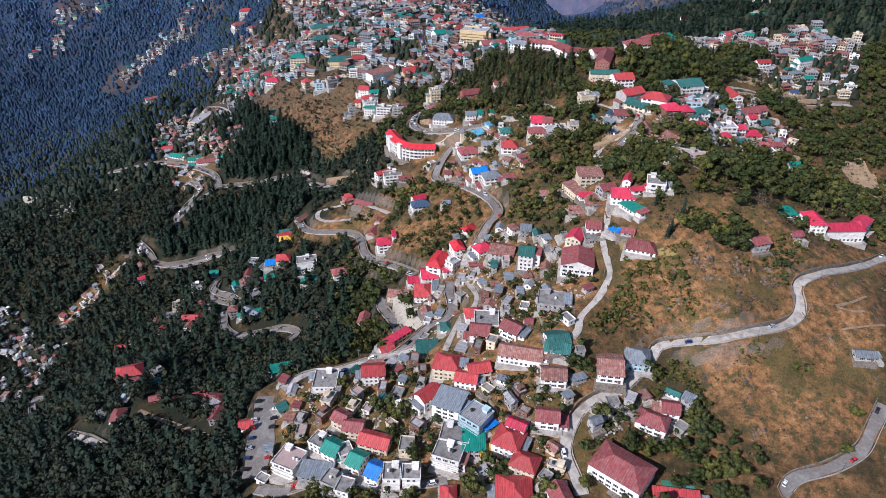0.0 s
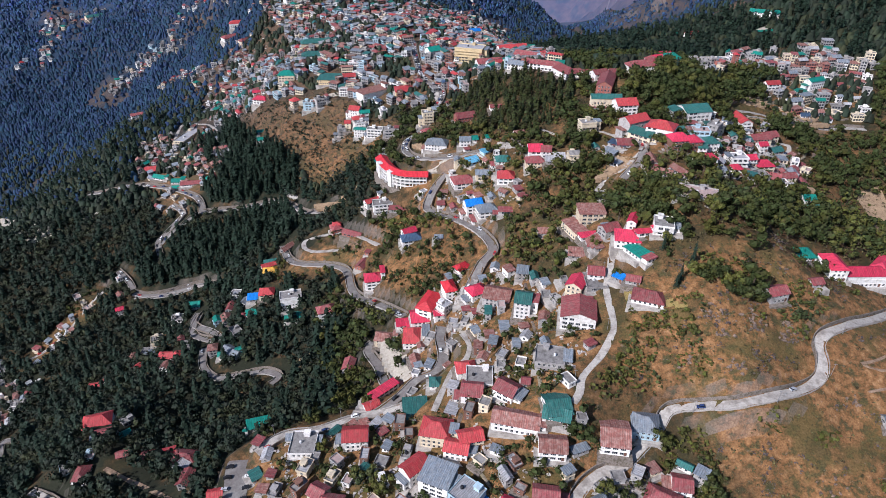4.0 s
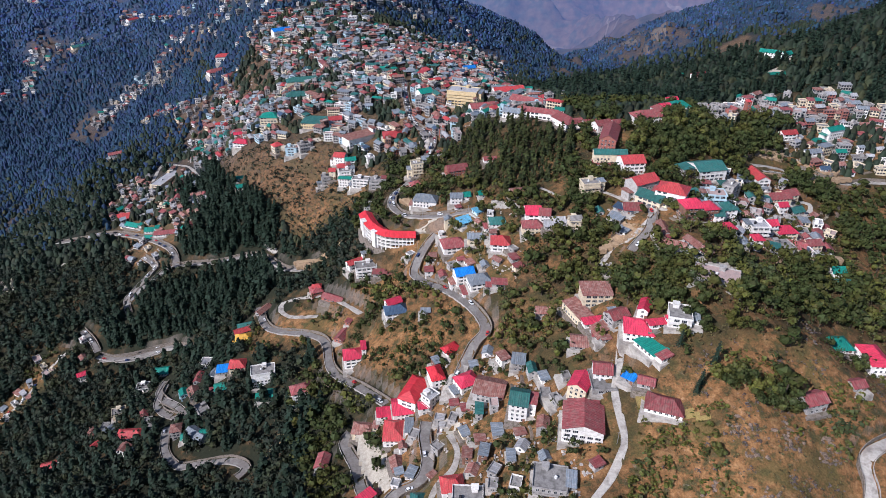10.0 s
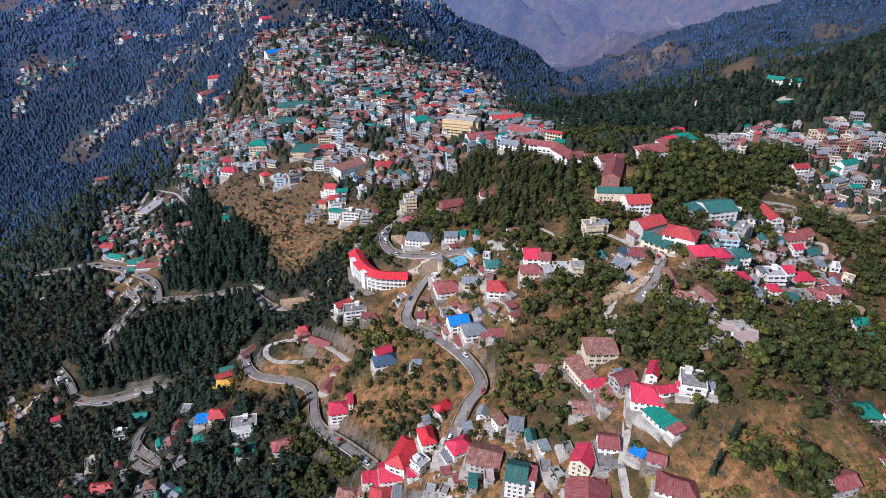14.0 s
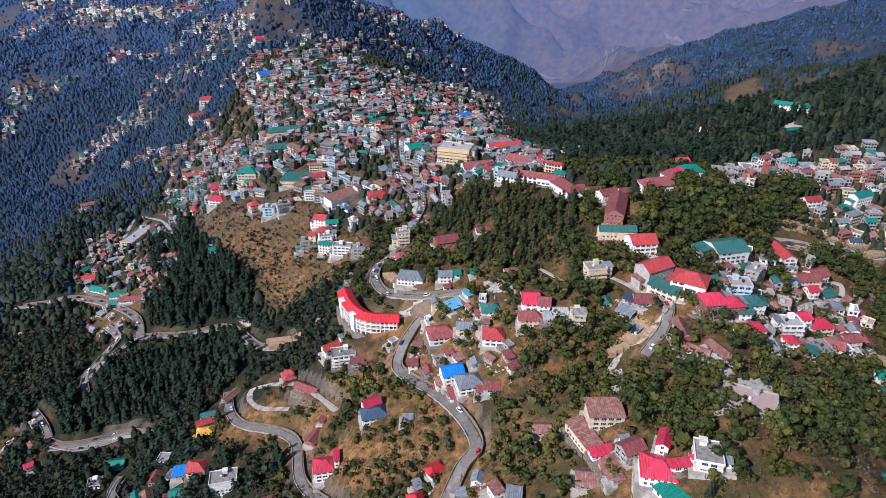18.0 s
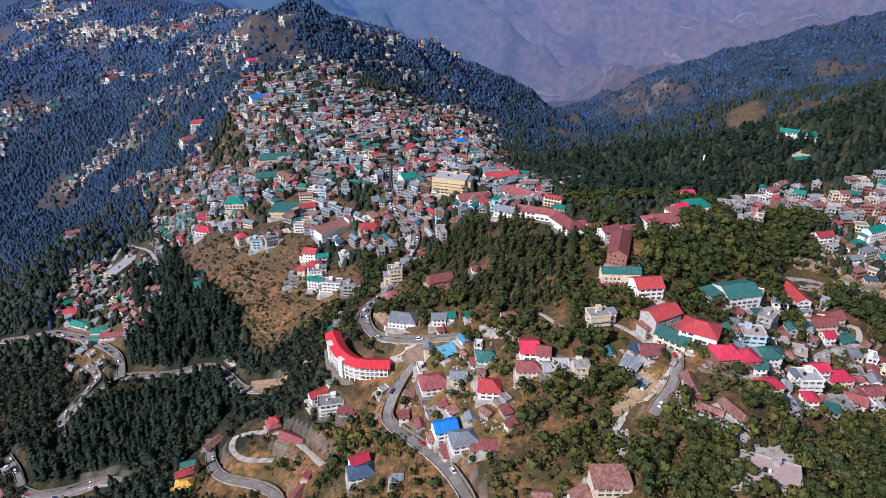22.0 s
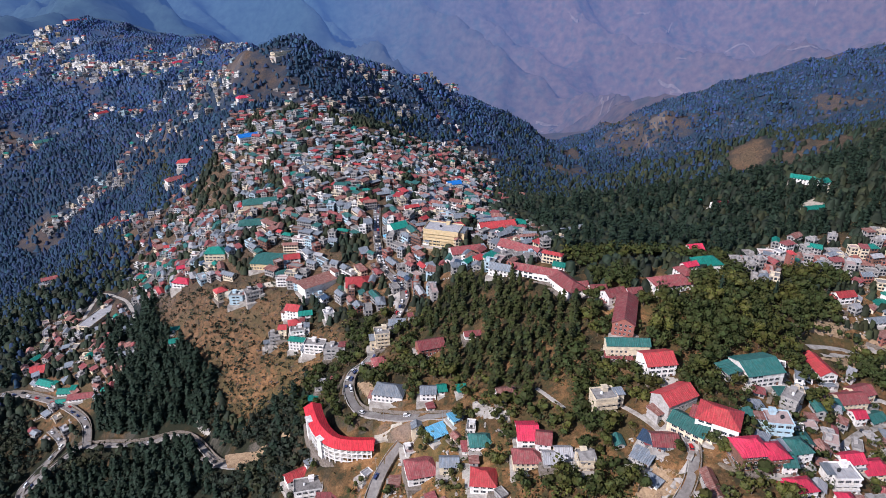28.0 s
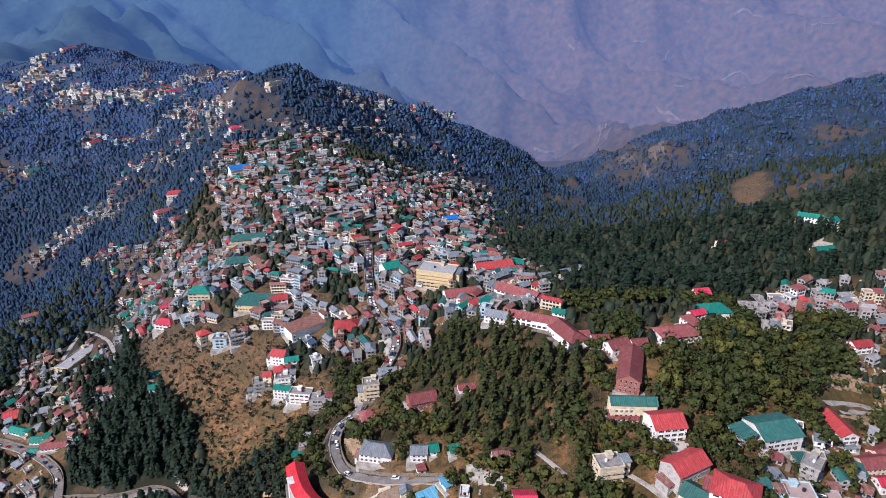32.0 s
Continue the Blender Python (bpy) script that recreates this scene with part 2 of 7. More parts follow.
# ---- the lie of the land: crest, spur, terrace and valley lines, each (x, y, height) ----
LAND = {
    "mall_crest": [(100, 165, 160), (38, 190, 160), (12, 200, 154), (-59, 207, 148), (-78, 190, 138), (101, 214, 158), (112, 225, 161), (64, 250, 184), (79, 263, 188), (102, 248, 173), (60, 318, 178), (90, 300, 194), (96, 330, 203), (112, 343, 217), (128, 352, 221), (150, 362, 236)],
    "east_shoulder": [(181, 310, 203), (150, 300, 213), (199, 325, 213), (225, 345, 193), (189, 262, 184), (225, 258, 185), (165, 215, 163), (205, 190, 160), (150, 250, 196), (300, 330, 175), (330, 440, 165), (260, 200, 150), (122, 258, 178)],
    "college_hill": [(157, 469, 230), (169, 441, 231), (206, 512, 226), (158, 463, 232), (241, 456, 203), (260, 520, 205), (300, 560, 210), (196, 575, 246), (278, 636, 226), (340, 640, 225), (420, 690, 236), (78, 472, 210), (113, 590, 232), (85, 600, 236), (66, 615, 232), (150, 545, 240), (110, 520, 222), (120, 410, 208), (330, 545, 190)],
    "temple_ridge": [(351, 744, 243), (409, 746, 266), (357, 780, 252), (300, 800, 222), (500, 800, 290), (640, 900, 300), (125, 820, 184), (186, 860, 194), (284, 900, 189), (369, 885, 199), (407, 840, 222), (210, 960, 135), (310, 1000, 128), (430, 990, 160), (283, 1180, 112), (332, 1150, 147), (414, 1120, 180), (473, 1090, 199), (543, 1090, 213), (560, 640, 235), (620, 500, 200), (591, 1060, 208), (740, 1130, 215), (700, 1260, 110), (230, 720, 212)],
    "bazaar": [(-9, 496, 163), (-19, 497, 163), (4, 497, 168), (15, 702, 213), (40, 706, 214), (-7, 714, 212), (-26, 662, 192), (-10, 630, 192), (1, 535, 190), (-29, 505, 165), (29, 495, 189), (29, 447, 178), (-17, 432, 159), (-4, 547, 184), (-27, 533, 177), (15, 600, 200), (40, 560, 200), (20, 660, 203), (60, 430, 192), (55, 390, 180)],
    "west_cliff": [(-96, 716, 183), (-78, 666, 172), (-35, 685, 184), (-108, 704, 187), (-171, 745, 182), (-203, 736, 158), (-187, 672, 135), (-120, 640, 142), (-150, 610, 108), (-232, 601, 87), (-70, 600, 150), (-90, 540, 120), (-150, 690, 165)],
    "lower_bends": [(-46, 421, 128), (-86, 420, 104), (-117, 446, 98), (-137, 461, 100), (-153, 456, 87), (-223, 433, 44), (-163, 416, 70), (-233, 510, 37), (-190, 520, 62), (-13, 355, 136), (-35, 330, 122), (20, 330, 160), (-40, 470, 138), (-70, 480, 122), (-21, 308, 134), (-17, 272, 151), (1, 283, 156), (5, 245, 162), (-50, 250, 146), (-81, 267, 139), (-97, 266, 138)],
    "west_forest": [(-225, 326, 84), (-202, 296, 93), (-160, 260, 100), (-231, 277, 72), (-171, 330, 66), (-120, 330, 85), (-128, 262, 112), (-90, 370, 92), (-300, 400, 10), (-320, 280, 20), (-420, 420, -40), (-500, 250, -70), (-250, 150, 70), (-120, 130, 110)],
    "library_spur": [(-328, 685, 86), (-303, 723, 92), (-309, 753, 92), (-325, 697, 86), (-363, 685, 80), (-388, 644, 58), (-457, 650, 45), (-462, 619, 43), (-310, 560, 50), (-380, 520, 10), (-250, 660, 95), (-560, 600, 0), (-270, 700, 105), (-250, 745, 110)],
    "town_hill": [(-75, 842, 208), (-126, 887, 203), (48, 914, 184), (-213, 1040, 209), (-329, 1095, 160), (-345, 1112, 155), (-78, 1249, 188), (-15, 1245, 158), (-219, 1329, 300), (-150, 1345, 262), (-93, 1393, 230), (14, 1503, 203), (100, 1000, 150), (-60, 960, 203), (70, 800, 200), (-60, 780, 205), (-60, 1120, 203), (-290, 1300, 275), (120, 1250, 110), (60, 1100, 150), (-180, 1200, 240), (-150, 800, 193)],
    "west_slope": [(-312, 869, 95), (-425, 874, 85), (-250, 800, 130), (-240, 900, 155), (-500, 1000, 20), (-600, 850, -50), (-778, 1327, 80), (-729, 1420, 110), (-640, 1200, 30), (-450, 1150, 80), (-741, 1667, 188), (-520, 1500, 165), (-420, 1400, 210), (-850, 1050, -40), (-1000, 1500, 120), (-890, 2000, 272), (-752, 2045, 226), (-1042, 2000, 222), (-560, 2045, 205), (-400, 1700, 235), (-1300, 1800, 150), (-250, 1800, 150), (-900, 700, -110)],
    "north_valley": [(122, 1600, 140), (189, 1640, 92), (348, 1750, -60), (385, 1700, -20), (561, 1700, 84), (732, 1690, 141), (230, 1400, 70), (300, 1200, 90), (909, 1669, 177), (1017, 1650, 188), (785, 1882, 108), (620, 1480, 0), (520, 1250, 80), (420, 1400, 20), (350, 2000, -80), (1100, 1300, 220), (1300, 1900, 210), (600, 2100, 0), (0, 2000, 60), (1000, 900, 240), (1500, 900, 230), (200, 1130, 95)],
    "rim": [(0, -300, 90), (-400, -200, 40), (500, -200, 110), (500, 100, 110), (900, 300, 150), (350, 200, 120), (0, 60, 135), (160, 100, 140), (-1500, 1200, -50), (-1500, 200, -120), (1500, 200, 150), (420, 330, 140), (700, 650, 215)],
}
SPOTS = np.array([p for line in LAND.values() for p in line], float)


def radial(a, b):
    """Kernel between two sets of plan points."""
    d = np.sqrt(((a[:, None, :] - b[None, :, :]) ** 2).sum(-1))
    return -d


SPREAD = 6.0   # how far, in metres, the surface may leave a line
mat = radial(SPOTS[:, :2], SPOTS[:, :2]) + np.eye(len(SPOTS)) * SPREAD
flat = np.c_[np.ones(len(SPOTS)), SPOTS[:, :2] / 1000]
system = np.block([[mat, flat], [flat.T, np.zeros((3, 3))]])
WEIGHTS = np.linalg.solve(system, np.r_[SPOTS[:, 2], 0, 0, 0])


def waves(x, y):
    """Gullies and spurlets from crossed sines of several lengths."""
    z = np.zeros_like(x)
    for k, (l, a, b) in enumerate(((61, 1.6, .7), (37, .9, 2.1), (23, .6, 3.9), (13, .35, 5.2))):
        u, v = x * math.cos(b) + y * math.sin(b), y * math.cos(b) - x * math.sin(b)
        z += a * np.sin(u / l * 6.283 + 1.7 * np.sin(v / l * 2.9 + k)) * np.cos(v / l * 4.1 + k)
    return z


def rough_land(x, y):
    """Height of the open hillside at plan points."""
    x, y = np.atleast_1d(np.asarray(x, float)), np.atleast_1d(np.asarray(y, float))
    q = np.c_[x.ravel(), y.ravel()]
    z = np.empty(len(q))
    for i in range(0, len(q), 20000):
        part_q = q[i:i + 20000]
        z[i:i + 20000] = radial(part_q, SPOTS[:, :2]) @ WEIGHTS[:-3] + np.c_[np.ones(len(part_q)), part_q / 1000] @ WEIGHTS[-3:]
    z = z.reshape(x.shape)
    far = np.clip((y - 700) / 900, 0, 1)
    gully = 1 - 2 * np.abs(np.sin((x + .55 * y) / 58 + 1.1 * np.sin(y / 74) + .7 * np.sin(x / 43)))
    rill = 1 - 2 * np.abs(np.sin((x - .2 * y) / 27 + 1.3 * np.sin(y / 38)))
    return z + waves(x, y) * (0.55 + 1.0 * far) + far * (7 * np.sin(x / 70 + 2 * np.sin(y / 90)) * np.sin(y / 80) + 7 * gully + 3 * rill)


# plan outlines of open ground, town and woods
AREAS = {
    "open_hill": [(105, 315), (157, 335), (204, 357), (210, 327), (285, 341), (218, 219), (200, 198), (160, 188), (147, 196), (131, 225), (112, 252), (83, 264), (101, 309)],
    "mid_slope": [(-45, 448), (-24, 445), (-3, 422), (34, 392), (15, 390), (-6, 391), (-32, 400), (-46, 418)],
    "bend_slope": [(-130, 496), (-98, 504), (-48, 473), (-41, 453), (-60, 432), (-80, 453), (-109, 464), (-136, 467)],
    "cliff": [(-253, 780), (-173, 709), (-118, 704), (-77, 678), (-91, 662), (-35, 629), (-47, 607), (-80, 591), (-107, 584), (-152, 635), (-206, 685)],
    "lower_town": [(-101, 267), (-49, 282), (-15, 302), (-18, 380), (31, 388), (64, 346), (99, 318), (89, 279), (66, 250), (79, 234), (124, 226), (119, 209), (80, 207), (98, 172), (-91, 191), (-98, 232)],
    "college": [(113, 472), (137, 446), (160, 456), (221, 523), (264, 537), (288, 518), (289, 474), (269, 444), (192, 410), (183, 436), (161, 440), (129, 426), (120, 436)],
    "bazaar": [(-29, 499), (-8, 526), (32, 521), (60, 491), (95, 464), (94, 453), (65, 466), (66, 433), (54, 418), (18, 440), (-11, 476)],
    "town": [(-258, 776), (-302, 902), (-267, 989), (-250, 1139), (-167, 1174), (-105, 1196), (-26, 1141), (86, 1240), (70, 814), (95, 741), (117, 612), (117, 592), (66, 620), (45, 642), (22, 606), (-18, 631), (-77, 678), (-118, 704), (-174, 715)],
    "spur": [(-357, 723), (-384, 800), (-321, 795), (-300, 813), (-302, 902), (-248, 797), (-258, 750), (-227, 686), (-243, 656), (-263, 614), (-294, 621)],
    "ridge_row": [(243, 640), (284, 670), (399, 677), (334, 551), (295, 549), (290, 592), (254, 600)],
    "needle_west": [(-309, 818), (-257, 787), (-211, 697), (-141, 632), (-140, 600), (-165, 602), (-233, 611), (-250, 634), (-247, 666), (-278, 726)],
    "needle_low": [(-153, 594), (-273, 582), (-303, 550), (-298, 527), (-211, 529), (-190, 539), (-173, 546), (-126, 544), (-145, 580)],
    "needle_hill": [(17, 602), (33, 610), (51, 624), (66, 620), (98, 593), (111, 578), (118, 560), (113, 550), (116, 539), (103, 527), (95, 512), (78, 515), (61, 507), (53, 527), (36, 541)],
    "thicket_meadow": [(104, 295), (131, 288), (132, 278), (114, 280)],
    "thicket_ridge": [(138, 321), (167, 317), (174, 306), (158, 301), (144, 305)],
    "flank_rock": [(73, 1273), (111, 1342), (144, 1309), (153, 1254), (123, 1239), (86, 1246)],
    "flank_foot": [(280, 1411), (307, 1385), (301, 1333), (260, 1286)],
    "hall_ground": [(118, 564), (130, 605), (161, 620), (206, 622), (199, 576), (177, 552), (159, 526), (133, 536)],
    "strip_ground": [(-325, 543), (-335, 520), (-345, 498), (-365, 488), (-390, 478), (-388, 486), (-368, 500), (-352, 530), (-335, 545)],
    "stand_path": [(109, 397), (121, 417), (135, 428), (144, 407), (147, 378), (143, 352), (123, 356), (109, 369)],
    "stand_crest": [(160, 363), (189, 391), (231, 426), (257, 430), (276, 420), (239, 365), (213, 358), (194, 358), (161, 352)],
    "stand_bazaar": [(69, 455), (99, 451), (120, 458), (119, 435), (104, 409), (86, 405), (66, 417)],
    "stand_slope": [(174, 342), (192, 360), (192, 350), (186, 327), (179, 329)],
    "stand_hill": [(148, 314), (164, 317), (174, 311), (184, 304), (164, 299)],
    "east_terraces": [(307, 602), (338, 629), (410, 634), (376, 563), (344, 560), (310, 575)],
    "park_hall": [(164, 574), (184, 579), (222, 586), (235, 569), (220, 531), (197, 523), (176, 503), (165, 487), (158, 495), (152, 518), (164, 536)],
    "park_row": [(251, 594), (274, 625), (306, 629), (312, 616), (286, 576), (246, 559)],
    "park_low": [(75, 499), (65, 478), (91, 455), (117, 462), (126, 475), (117, 501), (100, 511), (86, 503)],
    "park_chapel": [(129, 596), (153, 600), (158, 576), (136, 544), (123, 549), (120, 567)],
    "park_yard": [(150, 548), (166, 543), (162, 519), (149, 519)],
    "park_east": [(289, 548), (323, 560), (282, 493), (267, 496), (262, 519)],
    "rock_town": [(-323, 1100), (-261, 1042), (-216, 951), (-193, 866), (-253, 922), (-293, 994)],
    "rock_spur": [(-465, 1259), (-407, 1242), (-374, 1191), (-391, 1158), (-477, 1201)],
    "grove_spur": [(-453, 1203), (-387, 1160), (-340, 1076), (-358, 1056), (-449, 1166)],
    "grove_street": [(-55, 745), (-29, 733), (-27, 711), (-50, 709)],
    "grove_hill": [(-168, 936), (-141, 907), (-127, 847), (-149, 876)],
    "grove_flank": [(-106, 1140), (-78, 1249), (-27, 1151), (-83, 1088)],
    "far_west": [(-752, 1350), (-1163, 2049), (-513, 1943), (-187, 1241), (-245, 1154), (-285, 1016), (-329, 934), (-353, 868), (-470, 1081), (-459, 1231), (-614, 1395), (-768, 1502)],
    "rock_knob": [(420, 1045), (440, 1075), (470, 1082), (482, 1064), (460, 1019), (434, 1012)],
    "brown_spur": [(450, 1908), (536, 1987), (591, 1840), (631, 1656), (610, 1607), (514, 1626), (430, 1611)],
    "bare_flank": [(-245, 1283), (-195, 1251), (-158, 1228), (-183, 1178), (-255, 1197), (-308, 1266), (-461, 1697), (-499, 1972)],
    "dry_east": [(109, 415), (127, 431), (145, 428), (162, 411), (173, 364), (241, 393), (201, 335), (76, 349), (54, 367), (57, 411), (81, 417)],
    "dry_mid": [(-66, 511), (-9, 499), (54, 444), (63, 416), (53, 361), (-34, 399), (-53, 453)],
    "dry_ridge": [(289, 620), (380, 629), (308, 495), (279, 506), (259, 533), (235, 538)],
    "dry_west": [(-417, 1160), (-279, 1033), (-213, 874), (-199, 760), (-259, 792), (-393, 856), (-556, 1034), (-444, 1045)],
    "dry_bank": [(-76, 476), (1, 422), (28, 384), (-7, 391), (-32, 391), (-61, 424)],
    "thicket_road": [(97, 313), (102, 296), (110, 277), (112, 266), (103, 260), (87, 257), (74, 257), (86, 272), (94, 286)],
    "thicket_bend": [(183, 306), (200, 300), (193, 281), (182, 285)],
    "thicket_low": [(105, 242), (122, 246), (124, 237), (131, 220), (131, 210), (124, 214), (119, 227), (105, 231)],
    "west_village": [(-460, 518), (-428, 501), (-396, 472), (-362, 438), (-365, 402), (-402, 403)],
    "meadow": [(96, 306), (107, 310), (132, 298), (130, 291), (99, 297)],
}
# hamlets strung along spurs
BANDS = [
    [(-902, 1600), (-902, 1667), (-899, 1737), (-969, 1910), (-951, 1950)],
    [(-918, 1849), (-795, 1659), (-727, 1647), (-681, 1629), (-645, 1691), (-552, 1610)],
    [(-680, 1812), (-563, 1709), (-543, 1728), (-536, 1860)],
    [(-510, 1524), (-405, 1402), (-308, 1266), (-350, 1239)],
    [(-647, 1487), (-583, 1448), (-506, 1403), (-465, 1414)],
    [(-892, 1985)],
    [(-583, 1173), (-549, 1206), (-515, 1218), (-489, 1244), (-467, 1277), (-436, 1276), (-376, 1255)],
    [(-895, 1603), (-861, 1683), (-735, 1660), (-640, 1682), (-568, 1707), (-516, 1745)],
    [(-592, 1737), (-542, 1782), (-496, 1982)],
    [(-889, 1993)],
    [(-792, 1256), (-775, 1265), (-763, 1291), (-777, 1345), (-809, 1374), (-775, 1388), (-716, 1415)],
    [(-362, 492), (-346, 515), (-331, 537)],
    [(-213, 309), (-175, 281), (-151, 269), (-122, 263)],
    [(30, 1386), (60, 1330), (89, 1315)],
    [(-117, 1368), (-80, 1386), (-54, 1445)],
    [(-230, 443), (-188, 432), (-171, 451), (-149, 448)],
    [(-550, 1188), (-498, 1205), (-444, 1224), (-392, 1223), (-347, 1241)],
    [(-580, 1726), (-487, 1573), (-378, 1335), (-290, 1208)],
    [(-809, 1670), (-695, 1642), (-647, 1733)],
    [(-529, 2083), (-520, 1745), (-557, 1667)],
    [(-116, 1333), (-86, 1416), (-55, 1415)],
    [(-109, 1267), (-58, 1314), (-21, 1338)],
    [(-6, 1506), (16, 1492), (79, 2309)],
    [(-230, 965), (-225, 884), (-224, 825)],
    [(-475, 1089), (-428, 1053), (-326, 942)],
    [(179, 492), (179, 458), (178, 424)],
    [(329, 600), (343, 591), (346, 581)],
]
# the old terrace along the temple ridge
ROW = [
    [(237, 617), (284, 637), (326, 642), (384, 655)],
    [(379, 640), (397, 641), (413, 640)],
    [(244, 599), (273, 609), (307, 627), (377, 640)],
]
# pale cuts on the far mountainside: width, plan line
SCARS = [
    (10, [(828, 3210), (728, 2914), (712, 2897)]),
    (14, [(764, 2883), (743, 2860), (700, 2700)]),
    (12, [(809, 3260), (790, 3080), (770, 2884)]),
    (9, [(1256, 3802), (1292, 3759), (1349, 3691)]),
    (9, [(1301, 3728), (1360, 3680), (1417, 3627)]),
    (8, [(1578, 4045), (1746, 4119), (1881, 4046)]),
    (9, [(2072, 4111), (2168, 4034), (2248, 3952)]),
    (9, [(2129, 4050), (2122, 4035), (2117, 4025)]),
    (9, [(2167, 4028), (2156, 4015), (2146, 4002)]),
    (9, [(2195, 3995), (2190, 3985), (2186, 3974)]),
    (8, [(806, 4252), (828, 4209), (856, 4176)]),
    (11, [(1390, 4188), (1437, 4261), (1451, 4275)]),
    (7, [(1780, 3514), (1817, 3456), (1876, 3411)]),
    (7, [(1825, 4297), (1892, 4262), (1958, 4213)]),
    (9, [(1342, 3831), (1368, 3815), (1403, 3808)]),
    (10, [(1239, 4327), (1267, 4303), (1316, 4299)]),
    (12, [(536, 3469), (590, 3430), (641, 3398)]),
    (8, [(519, 3439), (560, 3420), (614, 3399)]),
]

# roads: name, width, plan line
ROADS = [
    ("east_road", 5.5, [(278, 330), (248, 310), (218, 295), (197, 283), (193, 270), (186, 260), (165, 250), (143, 246), (128, 250), (115, 252), (108, 245), (100, 237), (87, 226), (76, 222), (65, 213), (57, 197), (59, 183), (61, 173)]),
    ("hairpin_road", 6, [(217, 219), (205, 206), (194, 195), (178, 188), (161, 184), (153, 178), (154, 175)]),
    ("ridge_lane", 4, [(67, 249), (71, 255), (74, 264), (85, 276), (92, 287), (95, 295), (95, 317), (100, 332), (104, 348)]),
    ("mall_road", 6.5, [(22, 363), (25, 372), (32, 387), (40, 398), (32, 418), (20, 436), (5, 455), (-6, 473), (-4, 488), (3, 501), (9, 508)]),
    ("upper_loop", 6, [(45, 507), (21, 516), (3, 522), (-17, 533), (-27, 558), (-26, 575), (-18, 580)]),
    ("bazaar_street", 6, [(-28, 556), (-27, 573), (-14, 585), (2, 618), (5, 643), (-5, 667), (-16, 692), (-24, 740), (-29, 803)]),
    ("west_bends", 6, [(-20, 374), (-40, 396), (-61, 421), (-71, 453), (-88, 468), (-113, 481), (-129, 500), (-140, 528)]),
    ("upper_bends", 4.5, [(-45, 464), (-67, 490), (-90, 509), (-113, 516), (-116, 506), (-102, 492), (-82, 486)]),
    ("forest_road", 5.5, [(-293, 530), (-266, 523), (-231, 528), (-209, 524)]),
    ("lower_bends_road", 5.5, [(-212, 483), (-209, 457), (-190, 436), (-177, 433), (-188, 445), (-203, 457)]),
    ("valley_road", 5.5, [(-187, 424), (-179, 400), (-163, 383), (-145, 380), (-124, 377), (-111, 369), (-115, 361)]),
    ("spur_road", 5, [(-98, 553), (-119, 560), (-157, 597), (-193, 599), (-235, 606), (-250, 607), (-278, 584), (-280, 571)]),
    ("spur_street", 6, [(-400, 683), (-364, 673), (-338, 675), (-289, 656), (-254, 631), (-240, 605)]),
    ("cedar_road", 5.5, [(-203, 521), (-232, 530), (-260, 526), (-290, 525)]),
    ("parking", 13, [(-99, 256), (-97, 235), (-95, 216), (-94, 201)]),
    ("lower_mall", 5, [(-91, 194), (-77, 190), (-60, 192), (-44, 190), (-22, 185), (2, 187)]),
    ("mall_bend", 6, [(-45, 282), (-33, 280), (-20, 289), (-9, 301), (2, 306), (6, 317), (4, 336), (5, 347)]),
    ("ramp", 6.5, [(-22, 304), (-29, 316), (-35, 337), (-44, 356), (-41, 364)]),
    ("lane", 3.5, [(1, 267), (6, 283), (11, 296), (19, 306), (21, 318), (17, 328)]),
    ("promenade", 6, [(-91, 257), (-79, 268), (-61, 271), (-42, 278), (-21, 278), (-5, 282)]),
    ("college_lane", 5, [(126, 418), (133, 426), (140, 434), (146, 447), (146, 459), (145, 472)]),
    ("village_lane", 4, [(199, 415), (222, 445), (233, 460), (232, 470), (250, 484), (279, 502), (287, 516), (280, 518)]),
    ("terrace_road", 4.5, [(259, 542), (296, 550), (324, 554), (334, 555)]),
    ("far_west_road", 5, [(-500, 1092), (-384, 918), (-348, 885), (-320, 878)]),
    ("college_path", 2.8, [(123, 482), (130, 474), (135, 464), (134, 455)]),
    ("grove_path", 2.6, [(84, 509), (93, 495), (96, 490)]),
    ("yard_path", 3.0, [(146, 462), (146, 450), (142, 443)]),
    ("hill_path", 3.2, [(108, 414), (118, 426), (125, 428), (140, 440), (149, 452)]),
    ("east_terrace_road", 4.2, [(252, 546), (281, 551), (305, 547)]),
    ("open_trail", 1.6, [(213, 271), (223, 274), (236, 281)]),
    ("open_trail_fork", 1.6, [(213, 271), (221, 267), (228, 268)]),
    ("open_trail_low", 1.5, [(210, 256), (223, 259), (236, 261)]),
    ("cluster_track", 3.2, [(-196, 285), (-170, 270), (-150, 257), (-136, 247)]),
    ("west_road", 5, [(-342, 365), (-355, 387), (-343, 392), (-342, 403)]),
    ("west_road_low", 4.6, [(-252, 289), (-234, 279), (-211, 263)]),
    ("strip_lane", 3, [(-329, 541), (-340, 525), (-349, 507), (-362, 493), (-384, 481)]),
    ("wood_road", 5, [(-283, 630), (-266, 616), (-268, 607), (-279, 590), (-283, 581), (-275, 565)]),
    ("wood_bend", 5, [(-318, 557), (-304, 545), (-294, 533)]),
    ("slide_road", 5, [(-137, 574), (-126, 563), (-113, 559), (-98, 557)]),
    ("hollow_road", 5, [(-215, 489), (-214, 472), (-200, 456)]),
    ("terrace_bend_road", 4.6, [(299, 559), (331, 553), (352, 557), (373, 556)]),
    ("station_lane", 4, [(-261, 752), (-290, 794), (-336, 834), (-332, 782)]),
]


